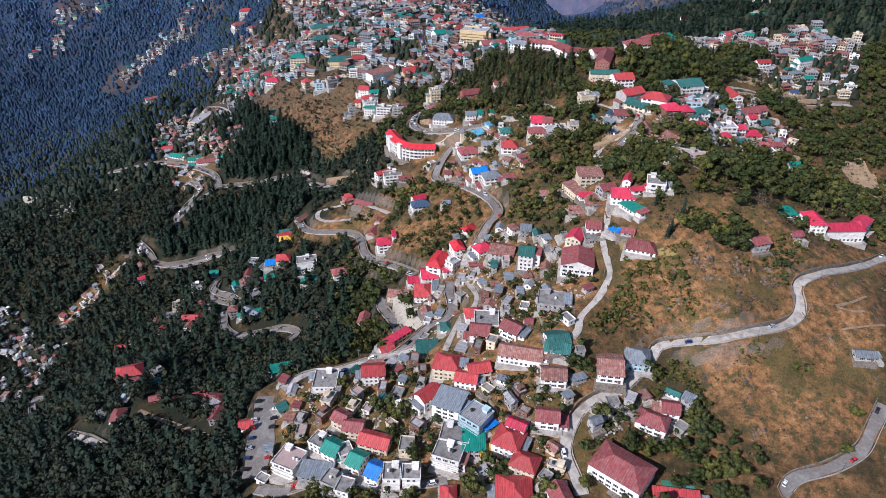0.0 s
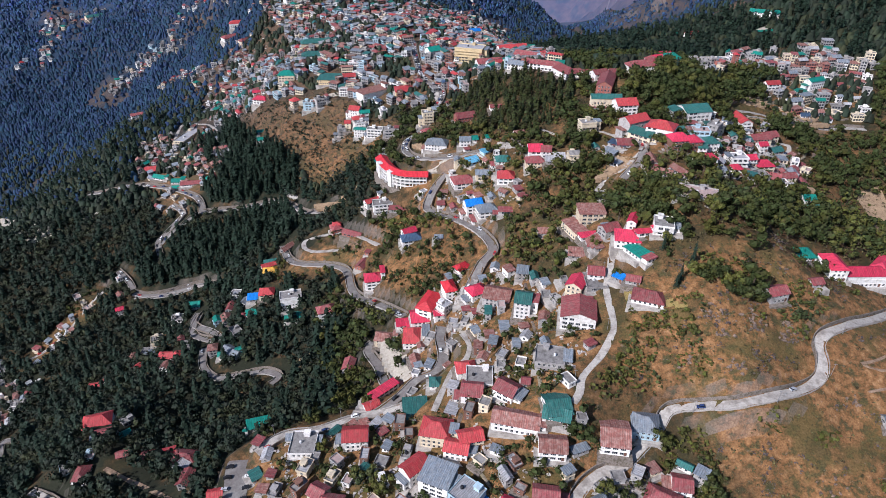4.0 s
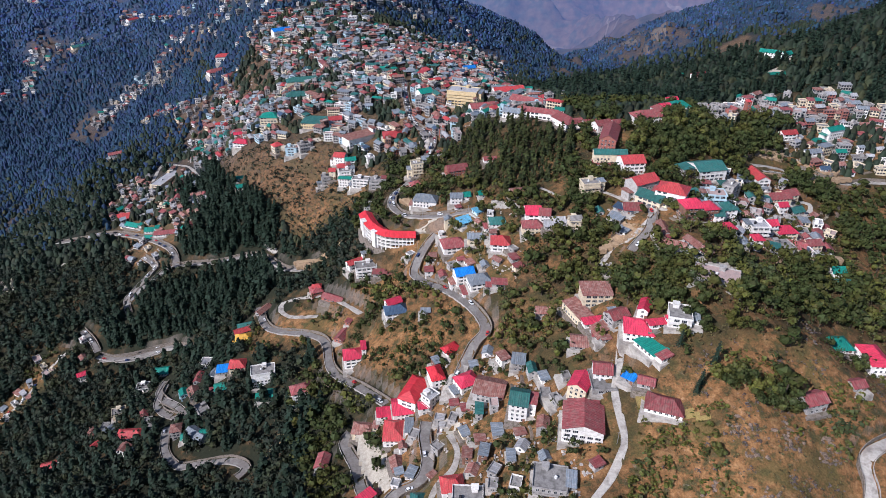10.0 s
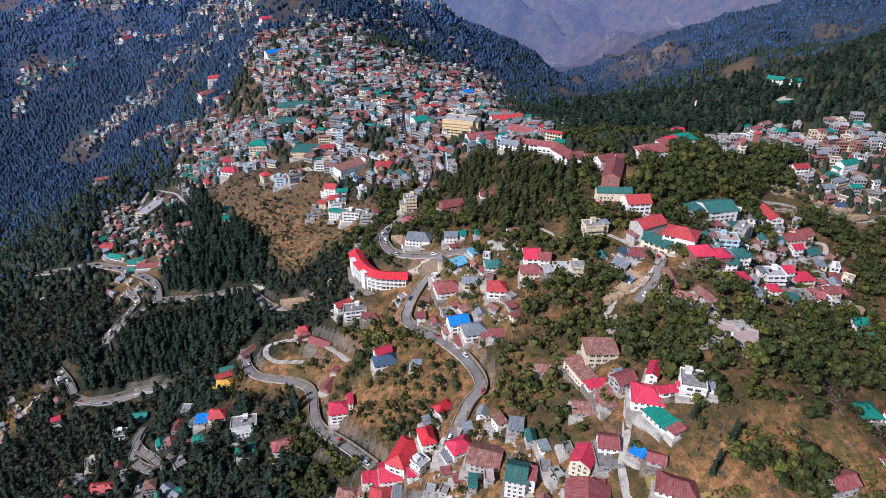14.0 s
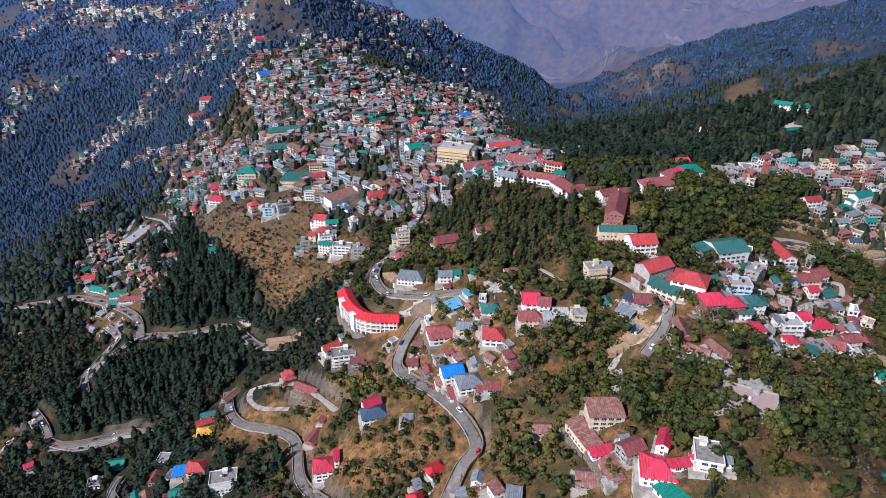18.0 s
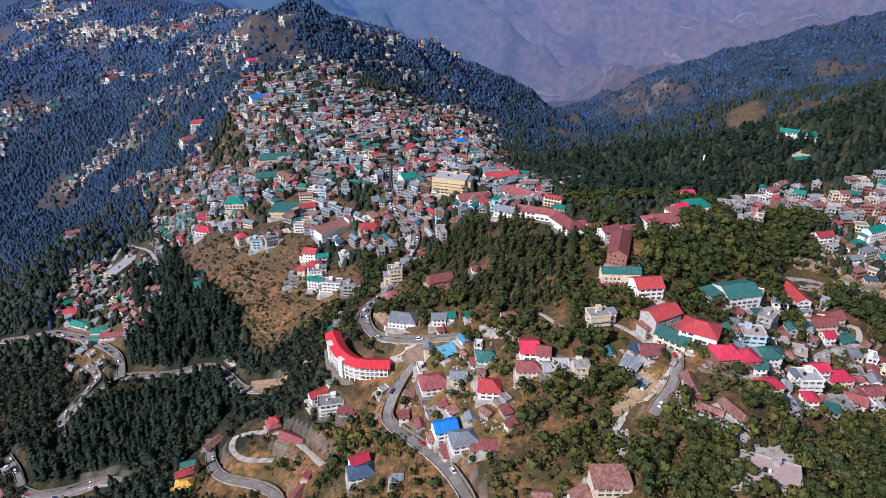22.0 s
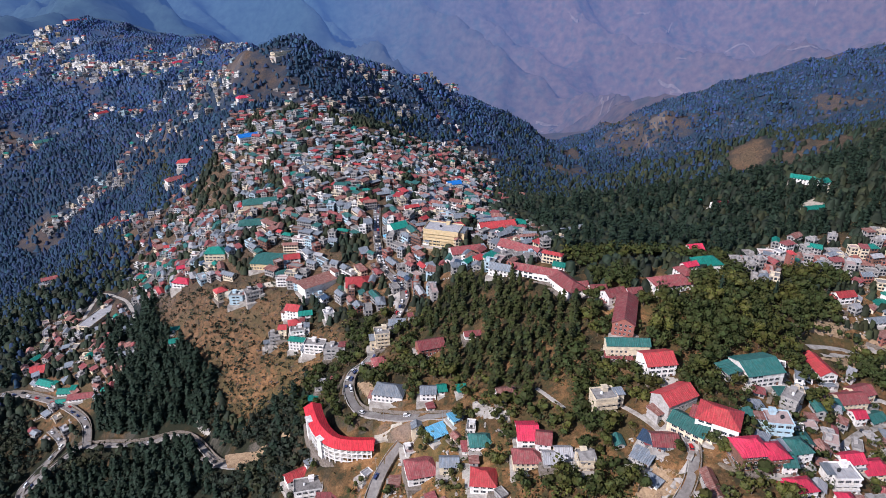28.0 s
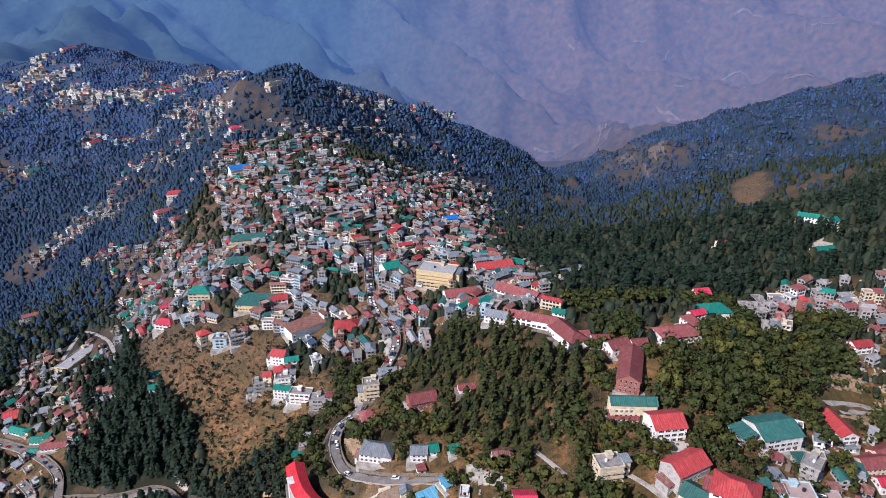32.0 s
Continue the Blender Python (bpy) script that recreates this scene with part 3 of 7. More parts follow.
# ---- ground ----
def inside(poly, x, y):
    """Which plan points lie in a polygon."""
    hit = np.zeros(np.shape(x), bool)
    for (xa, ya), (xb, yb) in zip(poly, poly[1:] + poly[:1]):
        if ya != yb:
            hit ^= ((ya > y) != (yb > y)) & (x < (xb - xa) * (y - ya) / (yb - ya) + xa)
    return hit


def even_line(points, step=3.0):
    """A smooth line through plan points, at even steps."""
    p = np.array(points, float)
    q = []
    for i in range(len(p) - 1):
        a, b, c, d = p[max(i - 1, 0)], p[i], p[i + 1], p[min(i + 2, len(p) - 1)]
        for s in np.linspace(0, 1, max(2, int(np.linalg.norm(c - b) / step)), endpoint=False):
            q.append(0.5 * (2 * b + (c - a) * s + (2 * a - 5 * b + 4 * c - d) * s * s + (3 * b - a - 3 * c + d) * s ** 3))
    return np.array(q + [p[-1]])


def blur(v, n):
    k = np.ones(2 * n + 1) / (2 * n + 1)
    return np.convolve(np.pad(v, n, mode="edge"), k, mode="valid")


LANES = []   # name, width, plan line, heights
for lane_name, lane_width, lane_points in ROADS:
    line, lane_width = even_line(lane_points), lane_width * (.88 if lane_width < 10 else 1)
    LANES.append((lane_name, lane_width, line, blur(rough_land(line[:, 0], line[:, 1]), 5)))
BED = np.array([(x, y, z, w) for _, w, line, zs in LANES for (x, y), z in zip(line, zs)])


def land(x, y):
    """Height of the ground, cut and filled along the roads."""
    x, y = np.atleast_1d(np.asarray(x, float)), np.atleast_1d(np.asarray(y, float))
    z = rough_land(x, y)
    xf, yf, zf = x.ravel(), y.ravel(), z.ravel().copy()
    near = np.where((xf > -560) & (xf < 480) & (yf > 140) & (yf < 1000))[0]
    for i in range(0, len(near), 8000):
        k = near[i:i + 8000]
        d2 = (xf[k, None] - BED[None, :, 0]) ** 2 + (yf[k, None] - BED[None, :, 1]) ** 2
        j = d2.argmin(1)
        d = np.sqrt(d2[np.arange(len(k)), j])
        half = BED[j, 3] / 2 + 1.2
        s = np.clip((d - half) / 6.0, 0, 1)
        s = s * s * (3 - 2 * s)
        zf[k] = np.where(d < half + 6, (BED[j, 2] - 0.25) * (1 - s) + zf[k] * s, zf[k])
    return zf.reshape(x.shape)


def graded(start, stop, fine_a, fine_b, step, growth):
    """Grid lines: even between fine_a and fine_b, then wider and wider."""
    out = list(np.arange(fine_a, fine_b, step))
    s, v = step, fine_b
    while v < stop:
        out.append(v)
        s *= growth
        v += s
    out.append(stop)
    s, v = step, fine_a - step
    while v > start:
        out.insert(0, v)
        s *= growth
        v -= s
    out.insert(0, start)
    return np.array(out)


def mesh_from(name, verts, faces, mats, smooth=False, slots=None):
    me = bpy.data.meshes.new(name)
    me.from_pydata([tuple(v) for v in verts], [], [tuple(f) for f in faces])
    for m in mats:
        me.materials.append(m)
    if slots is not None:
        me.polygons.foreach_set("material_index", np.asarray(slots, np.int32))
    if smooth:
        me.polygons.foreach_set("use_smooth", np.ones(len(me.polygons), bool))
    me.update()
    return me


def sheet(name, xs, ys, height, mats):
    gx, gy = np.meshgrid(xs, ys)
    gz = height(gx, gy)
    n, m = len(xs), len(ys)
    idx = np.arange(n * m).reshape(m, n)
    faces = np.stack([idx[:-1, :-1], idx[:-1, 1:], idx[1:, 1:], idx[1:, :-1]], -1).reshape(-1, 4)
    return mesh_from(name, np.stack([gx, gy, gz], -1).reshape(-1, 3), faces, mats, True), gx.ravel(), gy.ravel()


def soft_in(poly, x, y, grow=8.0):
    """1 well inside a polygon, 0 outside, ragged between."""
    acc = np.zeros(np.shape(x))
    for k in range(8):
        a = k * 0.785
        acc += inside(poly, x + grow * math.cos(a), y + grow * math.sin(a))
    return acc / 8


OPEN = ("open_hill", "mid_slope", "bend_slope", "cliff", "lower_town", "college", "bazaar", "town", "spur", "ridge_row", "rock_knob", "hall_ground", "strip_ground", "east_terraces")
PARKS = ("park_hall", "park_row", "park_low", "park_chapel", "park_yard", "park_east")
GROVES = ("grove_spur", "grove_street", "grove_hill", "grove_flank")
DRY = ("flank_rock", "flank_foot", "rock_town", "rock_spur", "dry_east", "dry_mid", "dry_ridge", "dry_west", "dry_bank", "brown_spur", "bare_flank")


def openness(x, y):
    v = np.zeros(np.shape(x))
    for k in OPEN:
        v = np.maximum(v, soft_in(AREAS[k], x, y))
    for k in ("needle_west", "needle_low", "needle_hill"):
        v = np.minimum(v, 1 - soft_in(AREAS[k], x, y))
    return v


def haze_tint(x, y):
    """How much blue haze tint the far woods and their ground take, by plan position."""
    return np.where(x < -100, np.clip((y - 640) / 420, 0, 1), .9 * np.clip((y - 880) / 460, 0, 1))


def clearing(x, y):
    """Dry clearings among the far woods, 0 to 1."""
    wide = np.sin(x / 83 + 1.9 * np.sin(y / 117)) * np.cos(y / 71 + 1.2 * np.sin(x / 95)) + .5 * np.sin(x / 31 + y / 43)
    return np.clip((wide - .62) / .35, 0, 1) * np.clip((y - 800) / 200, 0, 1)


def far_haze_tint(x, y):
    """How much of the paler haze tint the outermost ridges take."""
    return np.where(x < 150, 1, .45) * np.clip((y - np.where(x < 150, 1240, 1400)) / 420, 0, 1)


def ground_material():
    m = material("hillside", (0.17, 0.115, 0.07), 0.95, 0.3, 1.6, 0.5)
    n, l = m.node_tree.nodes, m.node_tree.links
    shade = next(k for k in n if k.type == "HUE_SAT")
    geo = next(k for k in n if k.type == "NEW_GEOMETRY")
    cover = n.new("ShaderNodeAttribute")
    cover.attribute_name = "cover"
    blotch, tuft = n.new("ShaderNodeTexNoise"), n.new("ShaderNodeTexNoise")
    for node, size, detail in ((blotch, 0.045, 6), (tuft, 0.22, 8)):
        node.inputs["Scale"].default_value, node.inputs["Detail"].default_value, node.inputs["Roughness"].default_value = size, detail, 0.65
        l.new(geo.outputs["Position"], node.inputs["Vector"])
    dry = n.new("ShaderNodeValToRGB")          # bare earth, dry grass, scrub
    e = dry.color_ramp.elements
    e[0].position, e[0].color = 0.30, (0.05, 0.05, 0.02, 1)
    e[1].position, e[1].color = 0.72, (0.38, 0.218, 0.105, 1)
    for p, c in ((0.42, (0.085, 0.064, 0.026, 1)), (0.50, (0.192, 0.093, 0.035, 1)), (0.60, (0.275, 0.143, 0.060, 1))):
        k = e.new(p)
        k.color = c
    l.new(tuft.outputs[0], dry.inputs[0])
    floor_mix = n.new("ShaderNodeMix")
    floor_mix.data_type = "RGBA"
    under = n.new("ShaderNodeMix")              # forest floor: oak litter, darkened for tree shade, tinted blue for far haze
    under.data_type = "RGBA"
    haze_mix = n.new("ShaderNodeAttribute")
    haze_mix.attribute_name = "haze_mix"
    l.new(haze_mix.outputs["Fac"], under.inputs[0])
    # the near-black first colour includes the shade under the trees
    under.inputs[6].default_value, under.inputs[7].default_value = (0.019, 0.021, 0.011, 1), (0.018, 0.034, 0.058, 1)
    outer_haze = n.new("ShaderNodeMix")       # paler haze tint on the outermost ridges
    outer_haze.data_type = "RGBA"
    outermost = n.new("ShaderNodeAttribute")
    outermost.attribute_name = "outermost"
    l.new(outermost.outputs["Fac"], outer_haze.inputs[0])
    l.new(under.outputs[2], outer_haze.inputs[6])
    outer_haze.inputs[7].default_value = (0.034, 0.066, 0.132, 1)
    l.new(outer_haze.outputs[2], floor_mix.inputs[6])
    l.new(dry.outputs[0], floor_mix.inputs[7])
    # pale stones and worn ground in thin veins
    vein = n.new("ShaderNodeTexNoise")
    vein.inputs["Scale"].default_value, vein.inputs["Detail"].default_value, vein.inputs["Roughness"].default_value = 0.5, 10, 0.75
    l.new(geo.outputs["Position"], vein.inputs["Vector"])
    pale = n.new("ShaderNodeMapRange")
    pale.inputs[1].default_value, pale.inputs[2].default_value, pale.inputs[4].default_value = 0.58, 0.72, 0.6
    l.new(vein.outputs[0], pale.inputs[0])
    stony = n.new("ShaderNodeMix")
    stony.data_type = "RGBA"
    l.new(pale.outputs[0], stony.inputs[0])
    l.new(dry.outputs[0], stony.inputs[6])
    stony.inputs[7].default_value = (0.34, 0.28, 0.23, 1)
    # swathes of low green and grey growth, tens of metres wide
    swathe, growth = n.new("ShaderNodeTexNoise"), n.new("ShaderNodeMix")
    swathe.inputs["Scale"].default_value, swathe.inputs["Detail"].default_value, swathe.inputs["Roughness"].default_value = 0.028, 9, 0.68
    l.new(geo.outputs["Position"], swathe.inputs["Vector"])
    band = n.new("ShaderNodeMapRange")
    band.inputs[1].default_value, band.inputs[2].default_value, band.inputs[4].default_value = 0.50, 0.60, 0.75
    l.new(swathe.outputs[0], band.inputs[0])
    growth.data_type = "RGBA"
    l.new(band.outputs[0], growth.inputs[0])
    l.new(stony.outputs[2], growth.inputs[6])
    growth.inputs[7].default_value = (0.092, 0.074, 0.025, 1)
    stone_mix, rock_haze = n.new("ShaderNodeMix"), n.new("ShaderNodeAttribute")     # grey-brown rock and scree, plus a painted distance tint from 560 m on
    rock_haze.attribute_name, stone_mix.data_type = "rock_haze", "RGBA"
    l.new(rock_haze.outputs["Fac"], stone_mix.inputs[0])
    l.new(growth.outputs[2], stone_mix.inputs[6])
    crag = n.new("ShaderNodeValToRGB")
    crag.color_ramp.elements[0].position, crag.color_ramp.elements[0].color = 0.38, (0.036, 0.027, 0.018, 1)
    crag.color_ramp.elements[1].position, crag.color_ramp.elements[1].color = 0.72, (0.185, 0.125, 0.088, 1)
    l.new(vein.outputs[0], crag.inputs[0])
    l.new(crag.outputs[0], stone_mix.inputs[7])
    l.new(stone_mix.outputs[2], floor_mix.inputs[7])
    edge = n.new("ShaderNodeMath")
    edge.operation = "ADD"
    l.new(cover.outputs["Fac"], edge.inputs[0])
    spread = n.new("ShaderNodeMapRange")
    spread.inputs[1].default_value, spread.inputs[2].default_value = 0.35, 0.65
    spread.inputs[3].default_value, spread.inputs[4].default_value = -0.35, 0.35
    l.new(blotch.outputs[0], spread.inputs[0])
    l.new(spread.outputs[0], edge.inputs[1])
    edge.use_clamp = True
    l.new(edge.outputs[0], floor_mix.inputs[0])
    # steep faces show grey rock
    up = n.new("ShaderNodeSeparateXYZ")
    l.new(geo.outputs["True Normal"], up.inputs[0])
    steep = n.new("ShaderNodeMapRange")
    steep.inputs[1].default_value, steep.inputs[2].default_value = 0.74, 0.6
    l.new(up.outputs[2], steep.inputs[0])
    rock = n.new("ShaderNodeMix")
    rock.data_type = "RGBA"
    rock.inputs[7].default_value = (0.19, 0.16, 0.14, 1)
    some = n.new("ShaderNodeMath")
    some.operation = "MULTIPLY"
    l.new(steep.outputs[0], some.inputs[0])
    l.new(blotch.outputs[0], some.inputs[1])
    l.new(some.outputs[0], rock.inputs[0])
    l.new(floor_mix.outputs[2], rock.inputs[6])
    l.new(rock.outputs[2], shade.inputs["Color"])
    return m


xs = graded(-1900, 2000, -480, 480, 4.0, 1.06)
ys = graded(-400, 2050, 130, 820, 4.0, 1.05)
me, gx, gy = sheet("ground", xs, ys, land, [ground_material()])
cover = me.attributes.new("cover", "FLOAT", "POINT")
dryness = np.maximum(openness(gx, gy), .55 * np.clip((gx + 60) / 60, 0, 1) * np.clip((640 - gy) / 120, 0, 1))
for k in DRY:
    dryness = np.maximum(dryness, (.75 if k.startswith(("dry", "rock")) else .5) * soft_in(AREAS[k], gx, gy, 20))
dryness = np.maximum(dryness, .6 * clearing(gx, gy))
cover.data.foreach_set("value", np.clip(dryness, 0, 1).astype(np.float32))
haze_mix = me.attributes.new("haze_mix", "FLOAT", "POINT")
haze_mix.data.foreach_set("value", haze_tint(gx, gy).astype(np.float32))
rock_haze = me.attributes.new("rock_haze", "FLOAT", "POINT")
rock_haze.data.foreach_set("value", (.8 * np.clip((gy - 560) / 180, 0, 1)).astype(np.float32))
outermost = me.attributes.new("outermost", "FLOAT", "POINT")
outermost.data.foreach_set("value", far_haze_tint(gx, gy).astype(np.float32))
ground = tagged(new("ground", me), "steep hillside of dry brown grass, scrub and forest floor", "ground", kind="structure")

# ---- far ranges beyond the valley ----
FAR = np.array([(-2600, 2050, 200), (-1900, 2050, 180), (-1200, 2050, 190), (-890, 2050, 270), (-752, 2100, 222), (-640, 2180, 205), (-689, 2283, 248), (-552, 2290, 214), (-300, 2050, 120), (0, 2050, 50), (350, 2050, -85), (785, 2050, 60), (1300, 2050, 190), (2000, 2050, 200), (2800, 2050, 220),
                (989, 3718, -327), (600, 3000, -240), (200, 2700, -190), (-300, 2700, -40), (-700, 2700, 60), (-2100, 2950, 370), (-1747, 3000, 300), (-1432, 3100, 268), (-1246, 3150, 238), (-1094, 3300, 160), (-700, 3400, 60), (1500, 3000, -150), (2200, 2800, 40),
                (1090, 4100, -60), (1900, 3900, 60), (2600, 3800, 200), (-200, 4000, 60), (300, 4300, 120), (900, 4600, 300), (1700, 4700, 430), (2600, 4600, 520), (3600, 4300, 560), (-800, 4500, 320), (-1800, 4400, 420), (-3000, 4000, 520), (0, 4700, 250), (500, 4800, 300)], float)
far_k = -np.sqrt(((FAR[:, None, :2] - FAR[None, :, :2]) ** 2).sum(-1)) + np.eye(len(FAR)) * 15
far_w = np.linalg.solve(np.block([[far_k, np.ones((len(FAR), 1))], [np.ones((1, len(FAR))), np.zeros((1, 1))]]), np.r_[FAR[:, 2], 0])


def far_land(x, y):
    q = np.c_[x.ravel(), y.ravel()]
    z = -np.sqrt(((q[:, None, :] - FAR[None, :, :2]) ** 2).sum(-1)) @ far_w[:-1] + far_w[-1]
    rough = np.clip((q[:, 1] - 2080) / 500, 0, 1)
    fold = np.zeros(len(q))
    for size, high in ((1100, 120), (520, 65), (240, 26), (120, 11), (66, 5)):
        u, v = q[:, 0] / size * 6.28, q[:, 1] / size * 6.28
        warp = u * 0.5 + 0.9 * np.sin(v * 0.55 + size) + .25 * v
        fold += high * (1 - 2 * np.abs(np.sin(warp)) * (.45 + .55 * np.abs(np.cos(v * 0.31 + 0.9 * np.sin(u * 0.4)))) - 0.4)
    return (z + rough * fold + 480 * np.clip((q[:, 1] - 4250) / 650, 0, 1)).reshape(x.shape)


def distant(name, colour, dirt, dirt_size):
    """Far mountainside: brown and green patches, with haze painted on as a blue glow of the surface."""
    m = material(name, colour, 1.0, 0.30, 60, 0, 0, False, 0, dirt, dirt_size)
    n, l = m.node_tree.nodes, m.node_tree.links
    bsdf = n["Principled BSDF"]
    geo = next(k for k in n if k.type == "NEW_GEOMETRY")
    axes, haze_glow, tint = n.new("ShaderNodeSeparateXYZ"), n.new("ShaderNodeMapRange"), n.new("ShaderNodeMix")
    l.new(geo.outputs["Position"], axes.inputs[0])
    l.new(axes.outputs[1], haze_glow.inputs[0])
    # emission imitates haze, stronger with distance
    haze_glow.inputs[1].default_value, haze_glow.inputs[2].default_value = 2000, 4300
    haze_glow.inputs[3].default_value, haze_glow.inputs[4].default_value = 0.15, 0.37
    l.new(haze_glow.outputs[0], bsdf.inputs["Emission Strength"])
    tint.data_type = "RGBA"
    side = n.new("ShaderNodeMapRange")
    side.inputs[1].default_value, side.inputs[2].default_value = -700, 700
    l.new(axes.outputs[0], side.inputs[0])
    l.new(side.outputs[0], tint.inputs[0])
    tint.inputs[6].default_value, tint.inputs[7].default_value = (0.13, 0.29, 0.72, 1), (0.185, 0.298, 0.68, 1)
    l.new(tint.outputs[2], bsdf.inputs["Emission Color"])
    wood, shade = n.new("ShaderNodeMix"), next(k for k in n if k.type == "HUE_SAT")     # the western range is wooded
    wood.data_type = "RGBA"
    l.new(side.outputs[0], wood.inputs[0])
    wood.inputs[6].default_value = (0.022, 0.040, 0.036, 1)
    l.new(shade.inputs["Color"].links[0].from_socket, wood.inputs[7])
    l.new(wood.outputs[2], shade.inputs["Color"])
    return m


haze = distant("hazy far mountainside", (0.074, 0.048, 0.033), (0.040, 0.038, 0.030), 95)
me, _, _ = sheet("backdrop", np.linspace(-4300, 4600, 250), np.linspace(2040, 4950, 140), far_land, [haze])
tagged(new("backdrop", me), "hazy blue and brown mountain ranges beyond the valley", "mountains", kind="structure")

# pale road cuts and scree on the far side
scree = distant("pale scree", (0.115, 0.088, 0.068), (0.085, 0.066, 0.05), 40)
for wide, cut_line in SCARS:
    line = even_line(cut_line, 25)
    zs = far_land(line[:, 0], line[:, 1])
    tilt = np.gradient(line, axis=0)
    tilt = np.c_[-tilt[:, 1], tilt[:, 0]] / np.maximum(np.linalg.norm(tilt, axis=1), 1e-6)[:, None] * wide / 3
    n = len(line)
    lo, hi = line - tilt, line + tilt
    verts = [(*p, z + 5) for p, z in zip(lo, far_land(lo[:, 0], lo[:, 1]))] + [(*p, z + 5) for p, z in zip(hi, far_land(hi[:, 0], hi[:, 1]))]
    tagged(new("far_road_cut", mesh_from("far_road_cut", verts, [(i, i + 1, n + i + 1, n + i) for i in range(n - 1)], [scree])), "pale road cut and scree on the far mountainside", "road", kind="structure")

# ---- roads ----
for lane_name, lane_width, line, zs in LANES:
    side = np.gradient(line, axis=0)
    side = np.c_[-side[:, 1], side[:, 0]] / np.maximum(np.linalg.norm(side, axis=1), 1e-6)[:, None]
    edge = lane_width / 2 * (1 + 0.12 * np.sin(np.arange(len(line)) * 0.7))[:, None]
    verts, faces = [], []
    for k, (s, dz) in enumerate(((1.0, -0.9), (1.0, 0.06), (0.0, 0.12), (-1.0, 0.06), (-1.0, -0.9))):
        verts += [(*p, z + dz) for p, z in zip(line + side * edge * s, zs)]
    n = len(line)
    for k in range(4):
        faces += [(k * n + i, k * n + i + 1, (k + 1) * n + i + 1, (k + 1) * n + i) for i in range(n - 1)]
    pale = lane_width < 4.2 or lane_name in ("east_road", "promenade")
    tagged(new("road", mesh_from("road", verts, faces, [TRAIL if "trail" in lane_name or "track" in lane_name else (CONCRETE if pale else ASPHALT)])), "narrow winding hill road, grey and worn" if not pale else "pale concrete hill lane, dusty at the edges", "road", kind="structure")


# ---- houses ----
def boxes(bm, list_of_boxes, slot=0):
    """Adds axis-aligned boxes (x0, y0, z0, x1, y1, z1) to a bmesh."""
    for x0, y0, z0, x1, y1, z1 in list_of_boxes:
        v = [bm.verts.new(p) for p in ((x0, y0, z0), (x1, y0, z0), (x1, y1, z0), (x0, y1, z0), (x0, y0, z1), (x1, y0, z1), (x1, y1, z1), (x0, y1, z1))]
        for f in ((0, 3, 2, 1), (4, 5, 6, 7), (0, 1, 5, 4), (1, 2, 6, 5), (2, 3, 7, 6), (3, 0, 4, 7)):
            bm.faces.new([v[i] for i in f]).material_index = slot


def finish(bm, name, mats):
    bmesh.ops.recalc_face_normals(bm, faces=bm.faces[:])
    me = bpy.data.meshes.new(name)
    bm.to_mesh(me)
    bm.free()
    for m in mats:
        me.materials.append(m)
    return me


def part(name, bm, mat, parent, label=""):
    """Links a bmesh as one mesh object under a thing or a part."""
    ob = new(name, finish(bm, name, mat if isinstance(mat, (list, tuple)) else [mat]))
    ob.parent = parent
    return tagged(ob, label)


def loft(bm, rings, slots=None, cap=True):
    """One closed piece from rectangles (x, y half sizes, z), stacked."""
    loops = [[bm.verts.new((u * X, v * Y, z)) for u, v in ((-1, -1), (1, -1), (1, 1), (-1, 1))] for X, Y, z in rings]
    for k in range(len(loops) - 1):
        for i in range(4):
            f = bm.faces.new((loops[k][i], loops[k][(i + 1) % 4], loops[k + 1][(i + 1) % 4], loops[k + 1][i]))
            if slots:
                f.material_index = slots[k]
    bm.faces.new(loops[0][::-1])
    if cap:
        bm.faces.new(loops[-1])
    return loops


def slab(bm, corners, thick, lift=0.0):
    """A sloping plate with thickness, from its upper corners."""
    top = [bm.verts.new((x, y, z + lift)) for x, y, z in corners]
    low = [bm.verts.new((x, y, z + lift - thick)) for x, y, z in corners]
    n = len(corners)
    bm.faces.new(top)
    bm.faces.new(low[::-1])
    for i in range(n):
        bm.faces.new((top[i], low[i], low[(i + 1) % n], top[(i + 1) % n]))


def window_mesh(half, high, lights):
    """A window in one piece: a frame whose front is let in, pane by pane."""
    bm = bmesh.new()
    boxes(bm, [(-half, -.09, 0, half, .06, high)])
    front = min(bm.faces, key=lambda f: f.calc_center_median().y)
    cuts = [e for e in front.edges if abs(e.verts[0].co.x - e.verts[1].co.x) > .1]
    bmesh.ops.subdivide_edges(bm, edges=cuts, cuts=lights - 1, use_grid_fill=True)
    panes = [f for f in bm.faces if f.calc_center_median().y < -.085]
    bmesh.ops.inset_individual(bm, faces=panes, thickness=.07, depth=-.05)
    for f in panes:
        f.material_index = 1
    return finish(bm, "window", [FRAME, GLASS])


WINDOW, WIDE = window_mesh(.6, 1.4, 2), window_mesh(1.2, 1.45, 3)
bm = bmesh.new()
boxes(bm, [(-.55, -.06, 0, .55, .05, 2.05), (-.62, -.1, 0, -.55, .06, 2.15), (.55, -.1, 0, .62, .06, 2.15), (-.55, -.1, 2.05, .55, .06, 2.15)])
DOOR = finish(bm, "door", [WALLS["t"]])

